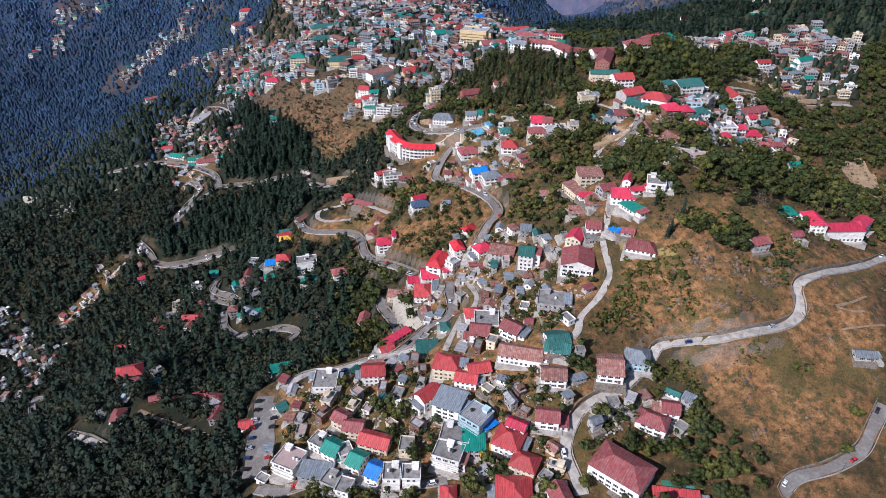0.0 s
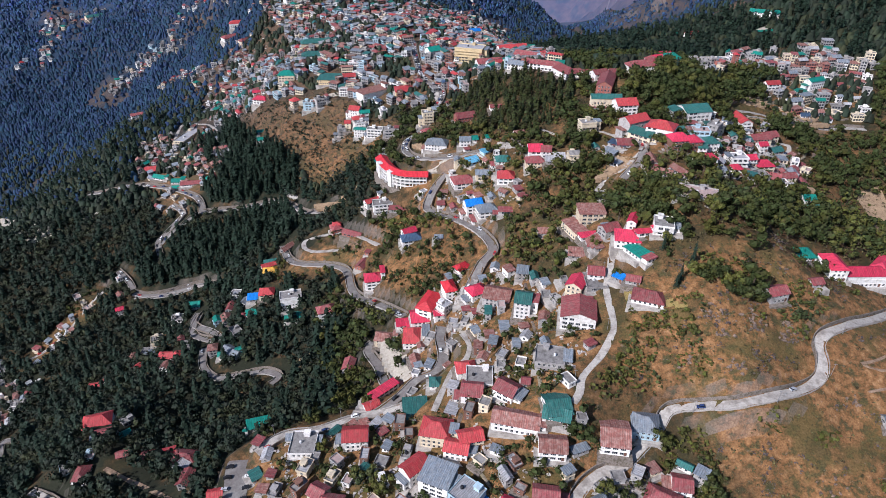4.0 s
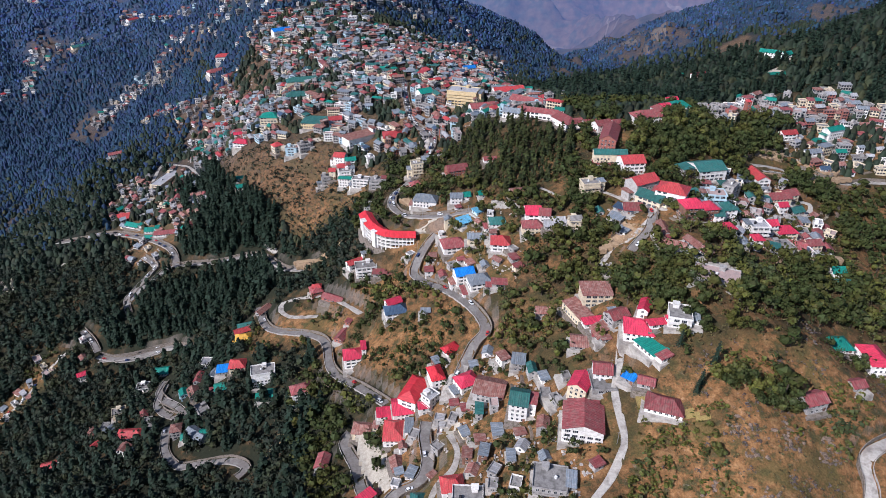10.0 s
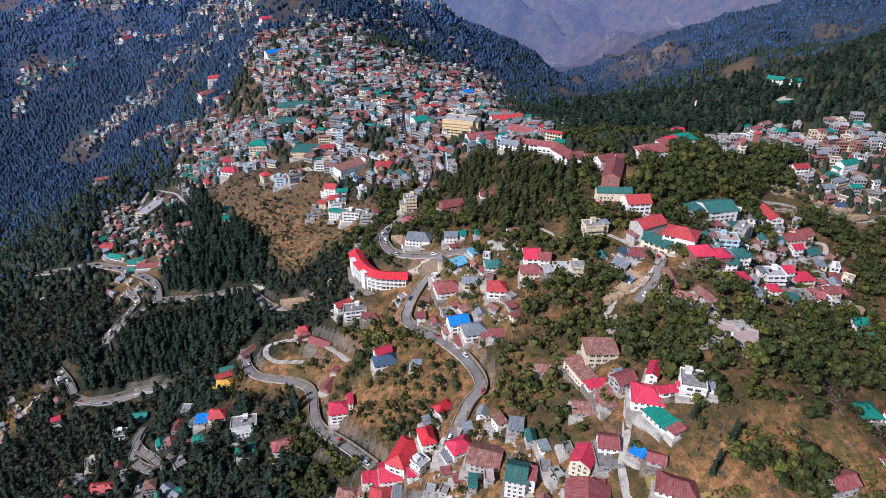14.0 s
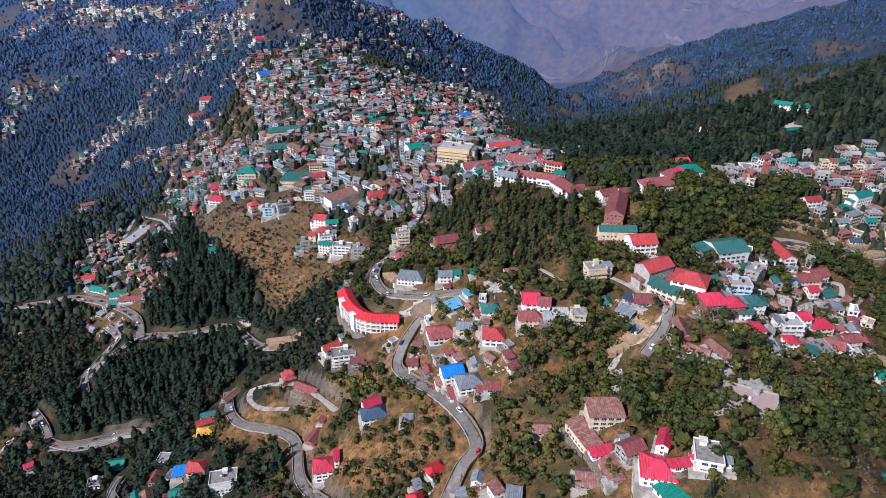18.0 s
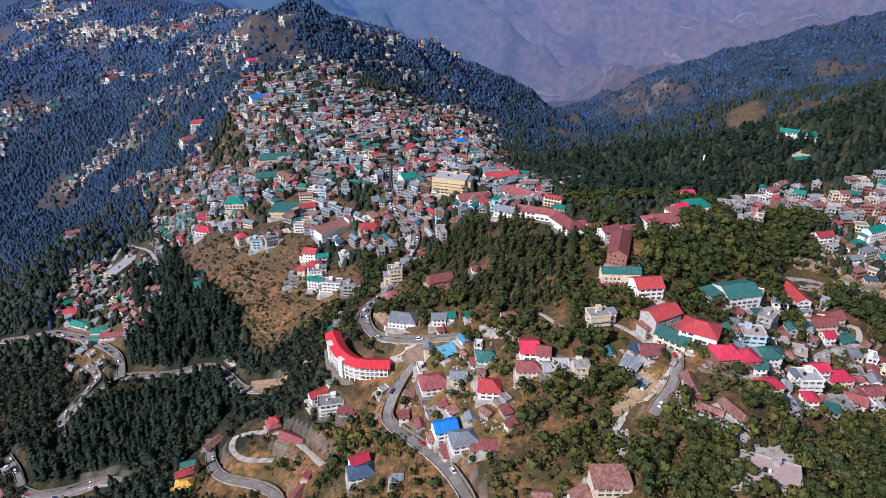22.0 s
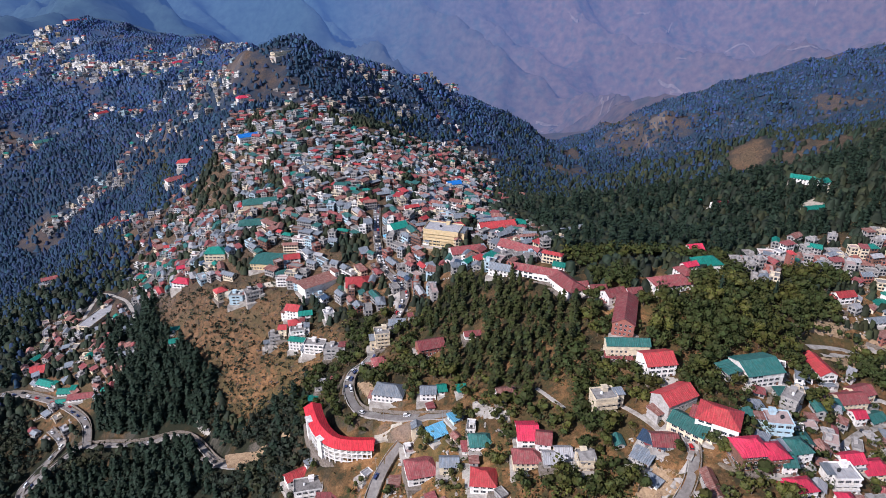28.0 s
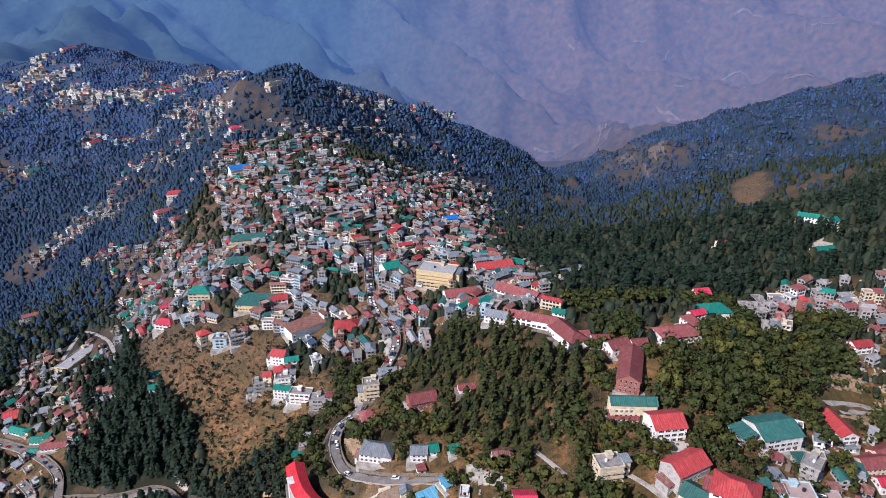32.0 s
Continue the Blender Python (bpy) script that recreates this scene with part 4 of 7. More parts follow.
ROOF_WORDS = {"R": "bright red", "o": "orange-red", "O": "fresh red", "r": "faded maroon", "b": "rusty brown", "G": "teal green", "D": "dark green", "B": "bright blue", "C": "sky-blue", "S": "slate grey", "N": "navy blue", "W": "pale grey", "Y": "yellow", "f": "bare concrete", "p": "pinkish concrete"}
WALL_WORDS = {"W": "white", "k": "cream", "g": "grey cement", "y": "yellow", "e": "red brick", "c": "pale blue", "t": "brown timber"}
KIND_WORDS = {"g": "gabled sheet roof", "h": "hipped sheet roof", "s": "lean-to sheet roof", "f": "flat roof"}
COUNT_WORDS = {1: "one-storey", 2: "two-storey", 3: "three-storey", 4: "four-storey", 5: "five-storey", 6: "tall"}
FOOTPRINTS = []   # plan centre and reach of every building, kept clear of trees
TANK_SPOTS = []


def block(thing, x, y, long, deep, yaw, storeys, code, ox, oy, oz, spare, most):
    """One wing of a house: wall, roof, windows, in the thing's own frame."""
    kind, roof, wall = code
    rng = random.Random(int(x * 31 + y * 17))
    a = radians(yaw)
    c, s = math.cos(a), math.sin(a)
    px = [x + u * long / 2 * c - v * deep / 2 * s for u, v in ((-1, -1), (1, -1), (1, 1), (-1, 1), (0, 0))]
    py = [y + u * long / 2 * s + v * deep / 2 * c for u, v in ((-1, -1), (1, -1), (1, 1), (-1, 1), (0, 0))]
    zs = land(np.array(px), np.array(py))
    FOOTPRINTS.append((x, y, math.hypot(long, deep) / 2))
    floor_z = float(.5 * zs[4] + .3 * zs.min() + .2 * zs.mean())
    low = min(float(zs.min()) - 1.0, floor_z - 1.0) - floor_z
    h = 2.75 * storeys
    m = Matrix.Translation((x - ox, y - oy, floor_z - oz)) @ Matrix.Rotation(a, 4, "Z")
    L, D = long / 2, deep / 2
    bm = bmesh.new()
    rings = [(L + .1, D + .1, low), (L + .1, D + .1, .3), (L, D, .4)]
    for k in range(1, storeys + (kind == "f")):
        z = 2.75 * k
        rings += [(L, D, z - .16), (L + .13, D + .13, z - .14), (L + .13, D + .13, z + .05), (L, D, z + .07)]
    top = loft(bm, rings + [(L, D, h)], cap=kind != "g")[-1]
    rise = min(D * .55, 3.2)
    if kind == "g":
        peak = [bm.verts.new((-L, 0, h + rise)), bm.verts.new((L, 0, h + rise))]
        bm.faces.new((top[3], top[0], peak[0]))
        bm.faces.new((top[1], top[2], peak[1]))
        bm.faces.new((top[0], top[1], peak[1], peak[0]))
        bm.faces.new((top[2], top[3], peak[0], peak[1]))
    if not spare or rng.random() < .6:       # the levelled terrace that the house stands on
        bt = bmesh.new()
        fx, fy = rng.uniform(.8, 2.2), rng.uniform(1.2, 2.6)
        loft(bt, [(L + fx + .3, D + fy + .3, low - .8), (L + fx, D + fy, .0), (L + fx, D + fy, .12)])
        yard = part("terrace", bt, rng.choice((CONCRETE, BANK, CONCRETE)), thing, "stone terrace with a paved top")
        yard.matrix_local = m @ Matrix.Translation((rng.uniform(-.4, .4), -fy * .4 * (1 if math.cos(a) > 0 else -1), 0))
    wall_ob = part("wall", bm, WALLS[wall], thing)
    wall_ob.matrix_local = m
    e = 0.55
    bm = bmesh.new()
    if kind == "g":
        drop = rise / D * e
        line = [(-D - e, h - drop), (-.3, h + rise - .3 * rise / D + .1), (-.22, h + rise + .16), (.22, h + rise + .16), (.3, h + rise - .3 * rise / D + .1), (D + e, h - drop)]
        line = [(v, z + .16) for v, z in line] + [(D + e, h - drop + .02), (0, h + rise + .02), (-D - e, h - drop + .02)]
        ends = [[bm.verts.new((u, v, z)) for v, z in line] for u in (-L - e, L + e)]
        n = len(line)
        for i in range(n):
            bm.faces.new((ends[0][i], ends[0][(i + 1) % n], ends[1][(i + 1) % n], ends[1][i]))
        bm.faces.new(ends[0][::-1])
        bm.faces.new(ends[1])
    elif kind == "h":
        rise = min(min(L, D) * .6, 3.6)
        cut = min(L, D) * .85
        k = rise / cut * e
        r, q = (L - cut, .12) if L >= D else (.12, D - cut)
        loft(bm, [(L + e, D + e, h - k), (L + e, D + e, h - k + .16), (r + .25, q + .25, h + rise), (r + .25, q + .25, h + rise + .14), (r, q, h + rise + .16)])
    elif kind == "s":
        tilt = min(1.2, D * .18)
        v = [bm.verts.new(p) for p in ((-L - e, -D - e, h + .05), (L + e, -D - e, h + .05), (L + e, D + e, h - .05), (-L - e, D + e, h - .05), (-L - e, -D - e, h + .2), (L + e, -D - e, h + .2), (L + e, D + e, h + tilt + .2), (-L - e, D + e, h + tilt + .2))]
        for f in ((0, 3, 2, 1), (4, 5, 6, 7), (0, 1, 5, 4), (1, 2, 6, 5), (2, 3, 7, 6), (3, 0, 4, 7)):
            bm.faces.new([v[i] for i in f])
    else:
        loft(bm, [(L + .3, D + .3, h + .01), (L + .3, D + .3, h + .95), (L + .08, D + .08, h + .95), (L + .08, D + .08, h + .2)], [1, 1, 1])
        if long > 7:
            u = rng.uniform(-L * .5, L * .5)
            bs = bmesh.new()
            loft(bs, [(1.4, 1.4, h + .1), (1.4, 1.4, h + 2.4), (1.7, 1.7, h + 2.42), (1.7, 1.7, h + 2.6)])
            head = part("stair_head", bs, WALLS[wall], thing, "stair head on the flat roof")
            head.matrix_local = m @ Matrix.Translation((u, D - 1.9, 0))
            TANK_SPOTS.append((x - u * c, y - u * s, floor_z + h + .2, yaw))
    roof_ob = part("roof", bm, [ROOFS[roof], WALLS[wall]], thing, ROOF_WORDS[roof] + (" sheet roof" if kind != "f" else " roof slab with a parapet"))
    roof_ob.matrix_local = m
    # windows only on the sides turned to the camera, storey by storey
    made = 0
    sides = [(long, 0, -D, 0), (deep, L, 0, 90), (long, 0, D, 180), (deep, -L, 0, 270)]
    order = sorted(sides, key=lambda q: math.sin(radians(yaw + q[3] - 90)))
    wide = rng.random() < 0.5 and long > 9
    for run, cx, cy, turn in order[:2 if spare else 3]:
        facing = math.sin(radians(yaw + turn - 90))
        if facing > 0.35:
            continue
        gap = 3.4 if wide else 2.5
        n = max(1, int((run - 1.0) / gap))
        for k in range(storeys):
            for i in range(n):
                if made >= most:
                    break
                off = (i - (n - 1) / 2) * gap
                t = radians(turn)
                w = new("window", WIDE if wide else WINDOW)
                w.parent = thing
                w.matrix_local = m @ Matrix.Translation((cx, cy, 2.75 * k + 0.95)) @ Matrix.Rotation(t, 4, "Z") @ Matrix.Translation((off, 0, 0))
                made += 1
    if not spare:
        d = new("door", DOOR)
        d.parent = thing
        run, cx, cy, turn = order[0]
        d.matrix_local = m @ Matrix.Translation((cx, cy, 0.35)) @ Matrix.Rotation(radians(turn), 4, "Z") @ Matrix.Translation((run * .36, -.03, 0))
        if kind == "f" and storeys > 1 and rng.random() < 0.8:      # balconies
            for k in range(1, storeys):
                bm = bmesh.new()
                z = 2.75 * k
                loft(bm, [(run / 2, .5, z - .12), (run / 2, .5, z + .8), (run / 2 - .1, .4, z + .8), (run / 2 - .1, .4, z + .06)])
                b = part("balcony", bm, WALLS[wall], thing)
                b.matrix_local = m @ Matrix.Translation((cx, cy, 0)) @ Matrix.Rotation(radians(turn), 4, "Z") @ Matrix.Translation((0, -.64, 0))


def house(x, y, long, deep, yaw, storeys, code, *wings, spare=False, most=12, group=""):
    """A house with one wing or more, each (x, y, long, deep, yaw, storeys, kind+roof+wall)."""
    z = float(land(x, y)[0])
    thing = new("house")
    thing.empty_display_size = 1
    thing.location = (x, y, z)
    block(thing, x, y, long, deep, yaw, storeys, code, x, y, z, spare, most)
    for w in wings:
        block(thing, *w, x, y, z, spare, most)
    rng = random.Random(int(x * 13 + y * 7))
    if not wings and not spare and long > 8 and rng.random() < .6:      # a lean-to or porch built against one end
        a, s = radians(yaw), rng.choice((-1, 1))
        w, d = rng.uniform(2.5, 4.5), deep * rng.uniform(.45, .8)
        off = s * (long / 2 + w / 2 - .1)
        block(thing, x + off * math.cos(a), y + off * math.sin(a), w, d, yaw, max(1, storeys - 1), "s" + rng.choice((code[1] if code[0] != "f" else "S", "b", "S", "r")) + code[2], x, y, z, True, 2)
    kind, roof, wall = code
    return tagged(thing, "%s %s house with a %s %s" % (COUNT_WORDS[storeys], WALL_WORDS[wall], ROOF_WORDS[roof], KIND_WORDS[kind]), "house", group)



def swept(bm, line, profile, closed=True):
    """Sweeps a profile of (offset to the outer side, height) along a plan line."""
    side = np.gradient(line, axis=0)
    side = np.c_[side[:, 1], -side[:, 0]] / np.linalg.norm(side, axis=1)[:, None]
    rings = [[bm.verts.new((p[0] + s[0] * o, p[1] + s[1] * o, z)) for o, z in profile] for p, s in zip(line, side)]
    n = len(profile)
    for a, b in zip(rings, rings[1:]):
        for i in range(n):
            bm.faces.new((a[i], a[(i + 1) % n], b[(i + 1) % n], b[i]))
    bm.faces.new(rings[0])
    bm.faces.new(rings[-1][::-1])


def curved_hotel():
    """The long bent hotel: red hipped roof, open galleries on columns, on a stone plinth."""
    line = even_line([(-47.5, 543), (-44, 533), (-38, 521), (-30, 512.5), (-21, 509.8), (-6, 509.2)], 2.4)
    base = 166.0
    thing = new("hotel")
    thing.location = (-30, 512, base)
    line = line - np.array((-30, 512))
    bm = bmesh.new()
    swept(bm, line, [(-5, -12), (7.6, -12), (7.0, -3.2), (-5, -3.2)])
    part("plinth", bm, BANK, thing, "stone plinth with a terrace")
    bm = bmesh.new()
    swept(bm, line[1:-1], [(-4.4, -3.15), (3.0, -3.15), (3.0, 9.2), (-4.4, 9.2)])
    # grey instead of white, to imitate the shade behind the galleries
    part("wall", bm, WALLS["g"], thing)
    for k in range(0, 4):
        bm = bmesh.new()
        swept(bm, line[1:-1], [(3.02, k * 3 - .25), (5.3, k * 3 - .25), (5.3, k * 3 + .6 * (k < 3)), (5.15, k * 3 + .6 * (k < 3)), (5.15, k * 3 + .02), (3.02, k * 3 + .02)])
        part("gallery", bm, WALLS["W"], thing, "open gallery with a low white parapet")
    bm = bmesh.new()
    swept(bm, line, [(-5.0, 9.25), (5.9, 9.25), (5.9, 9.5), (.4, 12.2), (-5.0, 9.5)])
    part("roof", bm, ROOFS["O"], thing, "bright orange-red sheet roof, hipped along the bend")
    side = np.gradient(line, axis=0)
    side = np.c_[side[:, 1], -side[:, 0]] / np.linalg.norm(side, axis=1)[:, None]
    for i in range(1, len(line) - 1):
        u, v = line[i] + side[i] * 4.95
        bm = bmesh.new()
        loft(bm, [(.32, .32, -3.2), (.32, .32, 8.6), (.42, .42, 8.75)])
        col = part("column", bm, WALLS["W"], thing)
        col.location = (u, v, 0)
        col.rotation_euler = (0, 0, math.atan2(side[i][1], side[i][0]))
        for k in range(-1, 3):
            w = new("window", WIDE)
            w.parent = thing
            q = line[i] + side[i] * 3.05 + (line[i + 1] - line[i]) * .5
            w.location, w.rotation_euler = (q[0], q[1], 3 * k + .5), (0, 0, math.atan2(side[i][1], side[i][0]) + math.pi / 2)
    for k, (o, wide, high) in enumerate(((.22, 2.6, 10.6), (.48, 2.2, 10.2))):      # stair towers on the front
        i = int(o * len(line))
        bm = bmesh.new()
        loft(bm, [(1.5, wide, -4), (1.5, wide, high), (1.8, wide + .3, high + .05), (1.8, wide + .3, high + .4)])
        t = part("stair_tower", bm, WALLS["W"], thing, "white stair tower on the front")
        q = line[i] + side[i] * 4.8
        t.location, t.rotation_euler = (q[0], q[1], 0), (0, 0, math.atan2(side[i][1], side[i][0]))
    for p in line + np.array((-30, 512)):
        FOOTPRINTS.append((p[0], p[1], 10.5))
    return tagged(thing, "long bent white hotel with a bright red roof and open galleries", "hotel")


curved_hotel()

house(-74.6, 201.9, 12.1, 12, -24, 3, "fpW")
house(-60.5, 194.7, 15.4, 9, -10, 2, "sSg")
house(-60.4, 209.5, 8.9, 8, -30, 2, "ffW")
house(-53.3, 205, 8.1, 10, -29, 2, "gGW")
house(-40.7, 197.8, 7.3, 10, -27, 2, "gGW")
house(-31.5, 191.2, 6.7, 10, -26, 2, "gBW")
house(-47.5, 203.2, 6.6, 7, 26, 2, "ffW")
house(-23.4, 186.9, 7.6, 9, 0, 3, "ffW")
house(-14.4, 186.2, 8.1, 8, 0, 3, "ffW")
house(-51.9, 188.5, 7.3, 8, -26, 2, "ffg")
house(-45.2, 184.3, 6.6, 8, -17, 2, "ffW")
house(-51.7, 222.9, 7.5, 8, -29, 2, "grk")
house(-44.6, 217, 9.8, 8, -9, 2, "grk")
house(-32.9, 206.8, 14.9, 9, -17, 2, "gok")
house(-17.4, 202.5, 6.3, 8, -6, 2, "ffk")
house(3.5, 223, 14.1, 13, -23, 3, "sSW")
house(-7.5, 229.2, 12.1, 8, 43, 3, "goW")
house(16.2, 212.6, 11.9, 12, -39, 3, "fWc")
house(22.4, 209.7, 7.5, 4, 36, 1, "sBg")
house(6.2, 206.6, 14, 11, -12, 2, "ffW")
house(14.6, 201.9, 10.2, 12, 0, 2, "sGg")
house(2.7, 196, 12.9, 10, -19, 3, "ffW")
house(31.1, 200.3, 13, 13, -26, 2, "hoW")
house(35.1, 205.8, 9.1, 6, -29, 2, "gRW")
house(37.3, 188, 11.9, 10, -26, 2, "hok")
house(31.1, 174.3, 15.5, 16, -4, 2, "hok")
house(21.5, 197.4, 9, 6, 18, 1, "sYg")
house(2.4, 178, 6.9, 8, 0, 1, "hoW")
house(-38.2, 254.7, 12.3, 10, 4, 3, "goW")
house(2.5, 248.6, 14.1, 12, -11, 3, "hok")
house(18.5, 241.3, 11.5, 8, 13, 2, "gok")
house(12.2, 236.9, 11.2, 8, -13, 2, "goW")
# raised to two storeys so that its roof shows from the camera
house(-100.8, 294.4, 15.6, 7, 16, 2, "sGg")
# no building: keeps trees out of the camera's view of that roof
FOOTPRINTS.append((-102, 283, 10))
house(-65.2, 255.4, 12.6, 14, 0, 2, "ffW")
house(40.3, 245.7, 22, 10, -14, 2, "gbW")
house(79.6, 182.6, 24.2, 17, -40, 3, "hrW")
house(59.2, 245.6, 12.5, 10, -15, 1, "gDW")
house(84.6, 236.6, 12.8, 16, -9, 2, "gbW")
house(100.7, 243.7, 12.3, 12, -10, 2, "hSc")
house(55.4, 231, 12.1, 10, -5, 2, "gbW")
house(49.8, 209.1, 10.9, 9, -9, 2, "grW")
house(101.3, 210.6, 14.3, 10, -29, 2, "hrW")
house(111.8, 218.1, 8.3, 9, -12, 2, "grW")
house(50.2, 171.6, 8.5, 9, -75, 2, "grW")
house(101.4, 171.5, 19.4, 6, -8, 1, "soW")
house(215.3, 241.7, 9.2, 6, -6, 1, "gSg")
house(247.4, 339.8, 31.2, 10, 1, 3, "hRW", (231.7, 341.1, 16.8, 10, -93, 3, "hRW"), (273.9, 356.5, 18.1, 9, -138, 3, "hRW"))
house(216.8, 350, 13.5, 11, 0, 1, "hGW")
house(179.2, 303.4, 10.8, 8, 15, 2, "grg")
house(207.9, 317.1, 6.8, 6, 12, 1, "grg")
house(229.9, 344.8, 5.3, 5, 0, 1, "soW")
house(113.7, 303.8, 16.1, 11, -20, 1, "hrW")
house(98.6, 383.6, 16, 12, 0, 3, "sbk", (88.1, 375.1, 20, 8, -69, 2, "sbk"))
house(94.8, 363.4, 13.7, 5, 12, 1, "sRW")
house(103.7, 357.9, 10.3, 8, 25, 2, "grg")
house(110.9, 344.4, 13.9, 13, -12, 2, "hRW", (115.9, 354.9, 9.8, 5, 64, 2, "gRW"))
house(119, 342.9, 9.2, 4, 8, 1, "sRW")
house(113.9, 332.2, 13.1, 9, -62, 1, "sGW")
house(129.5, 343.6, 10.5, 12, -15, 2, "ffW")
house(85.8, 353.6, 10.7, 10, -8, 1, "gbg")
house(94.9, 352.5, 10, 7, -78, 1, "gbg")
house(91.2, 328.8, 8.7, 9, -8, 2, "grW")
house(80.3, 324.4, 11, 9, 61, 3, "gRk")
house(90.3, 324, 10.9, 14, 0, 1, "ffg")
house(78, 303.6, 17.3, 18, -101, 3, "grW")
house(102.3, 321.4, 5.7, 5, -39, 1, "sBg")
house(108.4, 316, 7.3, 6, -19, 1, "grg")
house(154.9, 367.4, 21.8, 15, -24, 1, "fpg")
house(258.4, 424.6, 7.9, 8, 0, 2, "gGW")
house(254.3, 411.7, 9.5, 8, 4, 1, "gDW")
house(1, 537.9, 18.5, 12, -11, 2, "hSW")
house(24.4, 529.9, 9, 8, 0, 2, "gSW", (32.3, 530.8, 4.7, 7, 12, 1, "gGW"))
house(31.6, 501.3, 13, 9, 30, 1, "sCc")
house(52.8, 484.3, 12.5, 10, 4, 1, "hDW")
house(52.5, 460.8, 12.4, 12, -5, 2, "hoW")
house(22, 482.3, 17.6, 14, 13, 2, "hrW")
house(35.9, 477.8, 9.6, 8, 0, 2, "gSk")
house(75, 477.5, 10.3, 14, 0, 2, "gRW", (82.2, 470.2, 7.3, 10, -10, 2, "grW"), (73.5, 463.8, 13.7, 10, 0, 2, "hrk"))
house(88.6, 459.7, 16.2, 9, 0, 1, "gWg")
house(27.8, 445.4, 12.4, 10, 16, 3, "gBW")
house(37.7, 436, 14.8, 12, 13, 2, "hSW")
house(50.2, 426.8, 10.4, 6, -5, 1, "srg")
house(-44.2, 498.8, 15.5, 10, 12, 3, "ffW")
house(-28.6, 489.2, 18.3, 6, 0, 1, "srg")
house(-54.2, 511.9, 13, 7, 33, 2, "goW")
house(-17.4, 437.5, 15, 10, 15, 2, "hNW", (-19.6, 443.8, 10.3, 7, 29, 3, "gRW"))
house(2.8, 425.9, 5.7, 4, 0, 1, "sSg")
house(-86.9, 511.1, 9, 10, 26, 2, "hre")
house(-70, 493.1, 17.5, 7, -26, 1, "gre", (-86.4, 512.2, 7.1, 5, 6, 3, "hoe"))
house(-45.9, 420.2, 12.2, 11, 11, 3, "hRW")
house(-56.9, 451, 14, 7, 68, 1, "gre")
house(39.3, 346.9, 15.9, 14, -17, 2, "gbg")
house(51.9, 326.6, 9, 12, -13, 4, "gDW")
house(54.9, 358.5, 6.7, 8, -10, 2, "sSg")
house(71.7, 390.8, 7.9, 7, -4, 1, "gbg")
house(98.7, 453.8, 7.1, 8, 0, 2, "ffk")
house(18.1, 291.4, 10.3, 9, 8, 2, "hoW")
house(24.7, 279, 13.3, 13, -3, 2, "ffW")
house(20.6, 270.3, 10.5, 11, -7, 2, "grW")
house(37.7, 264.1, 10.8, 10, -37, 2, "grW")
house(60, 278.4, 14.3, 13, -11, 2, "ffg")
house(59.4, 249.2, 11.4, 14, 8, 1, "gDW")
house(1.8, 289.4, 6.2, 7, 0, 1, "hDW")
house(-8.8, 272.4, 12.4, 14, 6, 1, "sDg")
house(-28.5, 302.4, 18.3, 5, 44, 2, "sRW")
house(-34, 287.9, 8.3, 6, 28, 1, "goW")
house(-55.7, 345.5, 10.4, 7, 84, 2, "grg")
house(47.1, 268.1, 4, 5, -9, 1, "grg")
house(-10.6, 323.9, 9.8, 6, -76, 1, "gbg")
house(-219, 429, 18.2, 9, 5, 2, "hoW")
house(-156.1, 404.5, 15.1, 8, -32, 2, "gSW", (-149.9, 405.7, 7.4, 7, 25, 1, "gGW"))
house(-164.8, 407.2, 7.3, 6, 5, 1, "gGg")
house(-223.8, 501.3, 11.7, 9, 10, 2, "gGW")
house(-234.9, 487.4, 9.6, 8, 12, 2, "ffW")
house(-244.2, 461.3, 9.8, 8, 22, 2, "ffk")
house(-137.4, 452.2, 11.7, 10, 7, 2, "hok")
house(-149.7, 455.2, 9.9, 8, 11, 1, "sBg")
house(-113.8, 436.5, 16.1, 10, 13, 4, "ffW")
house(-108.2, 422.1, 10.4, 8, 9, 1, "gGW")
house(-148.8, 441, 8.2, 8, 13, 1, "gGW")
house(-81.6, 411.5, 13.1, 9, 22, 3, "hrW")
house(-142.1, 484.2, 11.3, 8, 13, 2, "hYW")
house(-146.4, 496.8, 13.2, 6, 28, 2, "goW")
house(-146.7, 508.6, 14.5, 6, 18, 1, "gDW")
house(-134.9, 520.3, 13.8, 6, 60, 1, "gbg")
house(-285.4, 425.3, 12.7, 6, 15, 1, "goW")
house(-224.5, 331.2, 17.6, 12, 19, 2, "hoW")
house(-211, 314, 10, 7, 20, 2, "grW")
house(-200, 318, 6.5, 5, 40, 1, "gGW")
house(-161, 292, 11, 8, 20, 2, "goW")
house(-145, 284, 14, 10, -5, 2, "hrW")
house(-173, 294, 7, 6, 10, 1, "gre")
house(-189, 295, 7.5, 5, 20, 1, "gre")
house(-107, 236, 7, 6, 10, 1, "goW")
house(150, 567, 9, 7, 10, 1, "grW")
house(131, 579, 10, 8, 5, 1, "grW")
house(193, 594, 10, 6, 20, 2, "gRW")
house(113, 614, 8, 6, -20, 1, "gGW")
house(122, 586, 8, 6, 10, 1, "grg")
house(-300.2, 511.3, 6.6, 6, 32, 2, "gRW")
house(25.1, 569.4, 16.7, 11, 18, 2, "gre")
house(-7.7, 575, 10.6, 10, 19, 1, "hrW")
house(43.9, 525.7, 5.2, 6, 10, 1, "sGg")
house(67.4, 511, 9.8, 10, 8, 1, "gbW")
house(51.8, 567.9, 10.1, 6, 10, 1, "grW")
house(-84, 661.2, 10.7, 10, -12, 3, "goW")
house(-73.8, 655.7, 9.9, 7, 13, 2, "gGW")
house(-81.1, 648.2, 9.2, 8, 16, 3, "hoW")
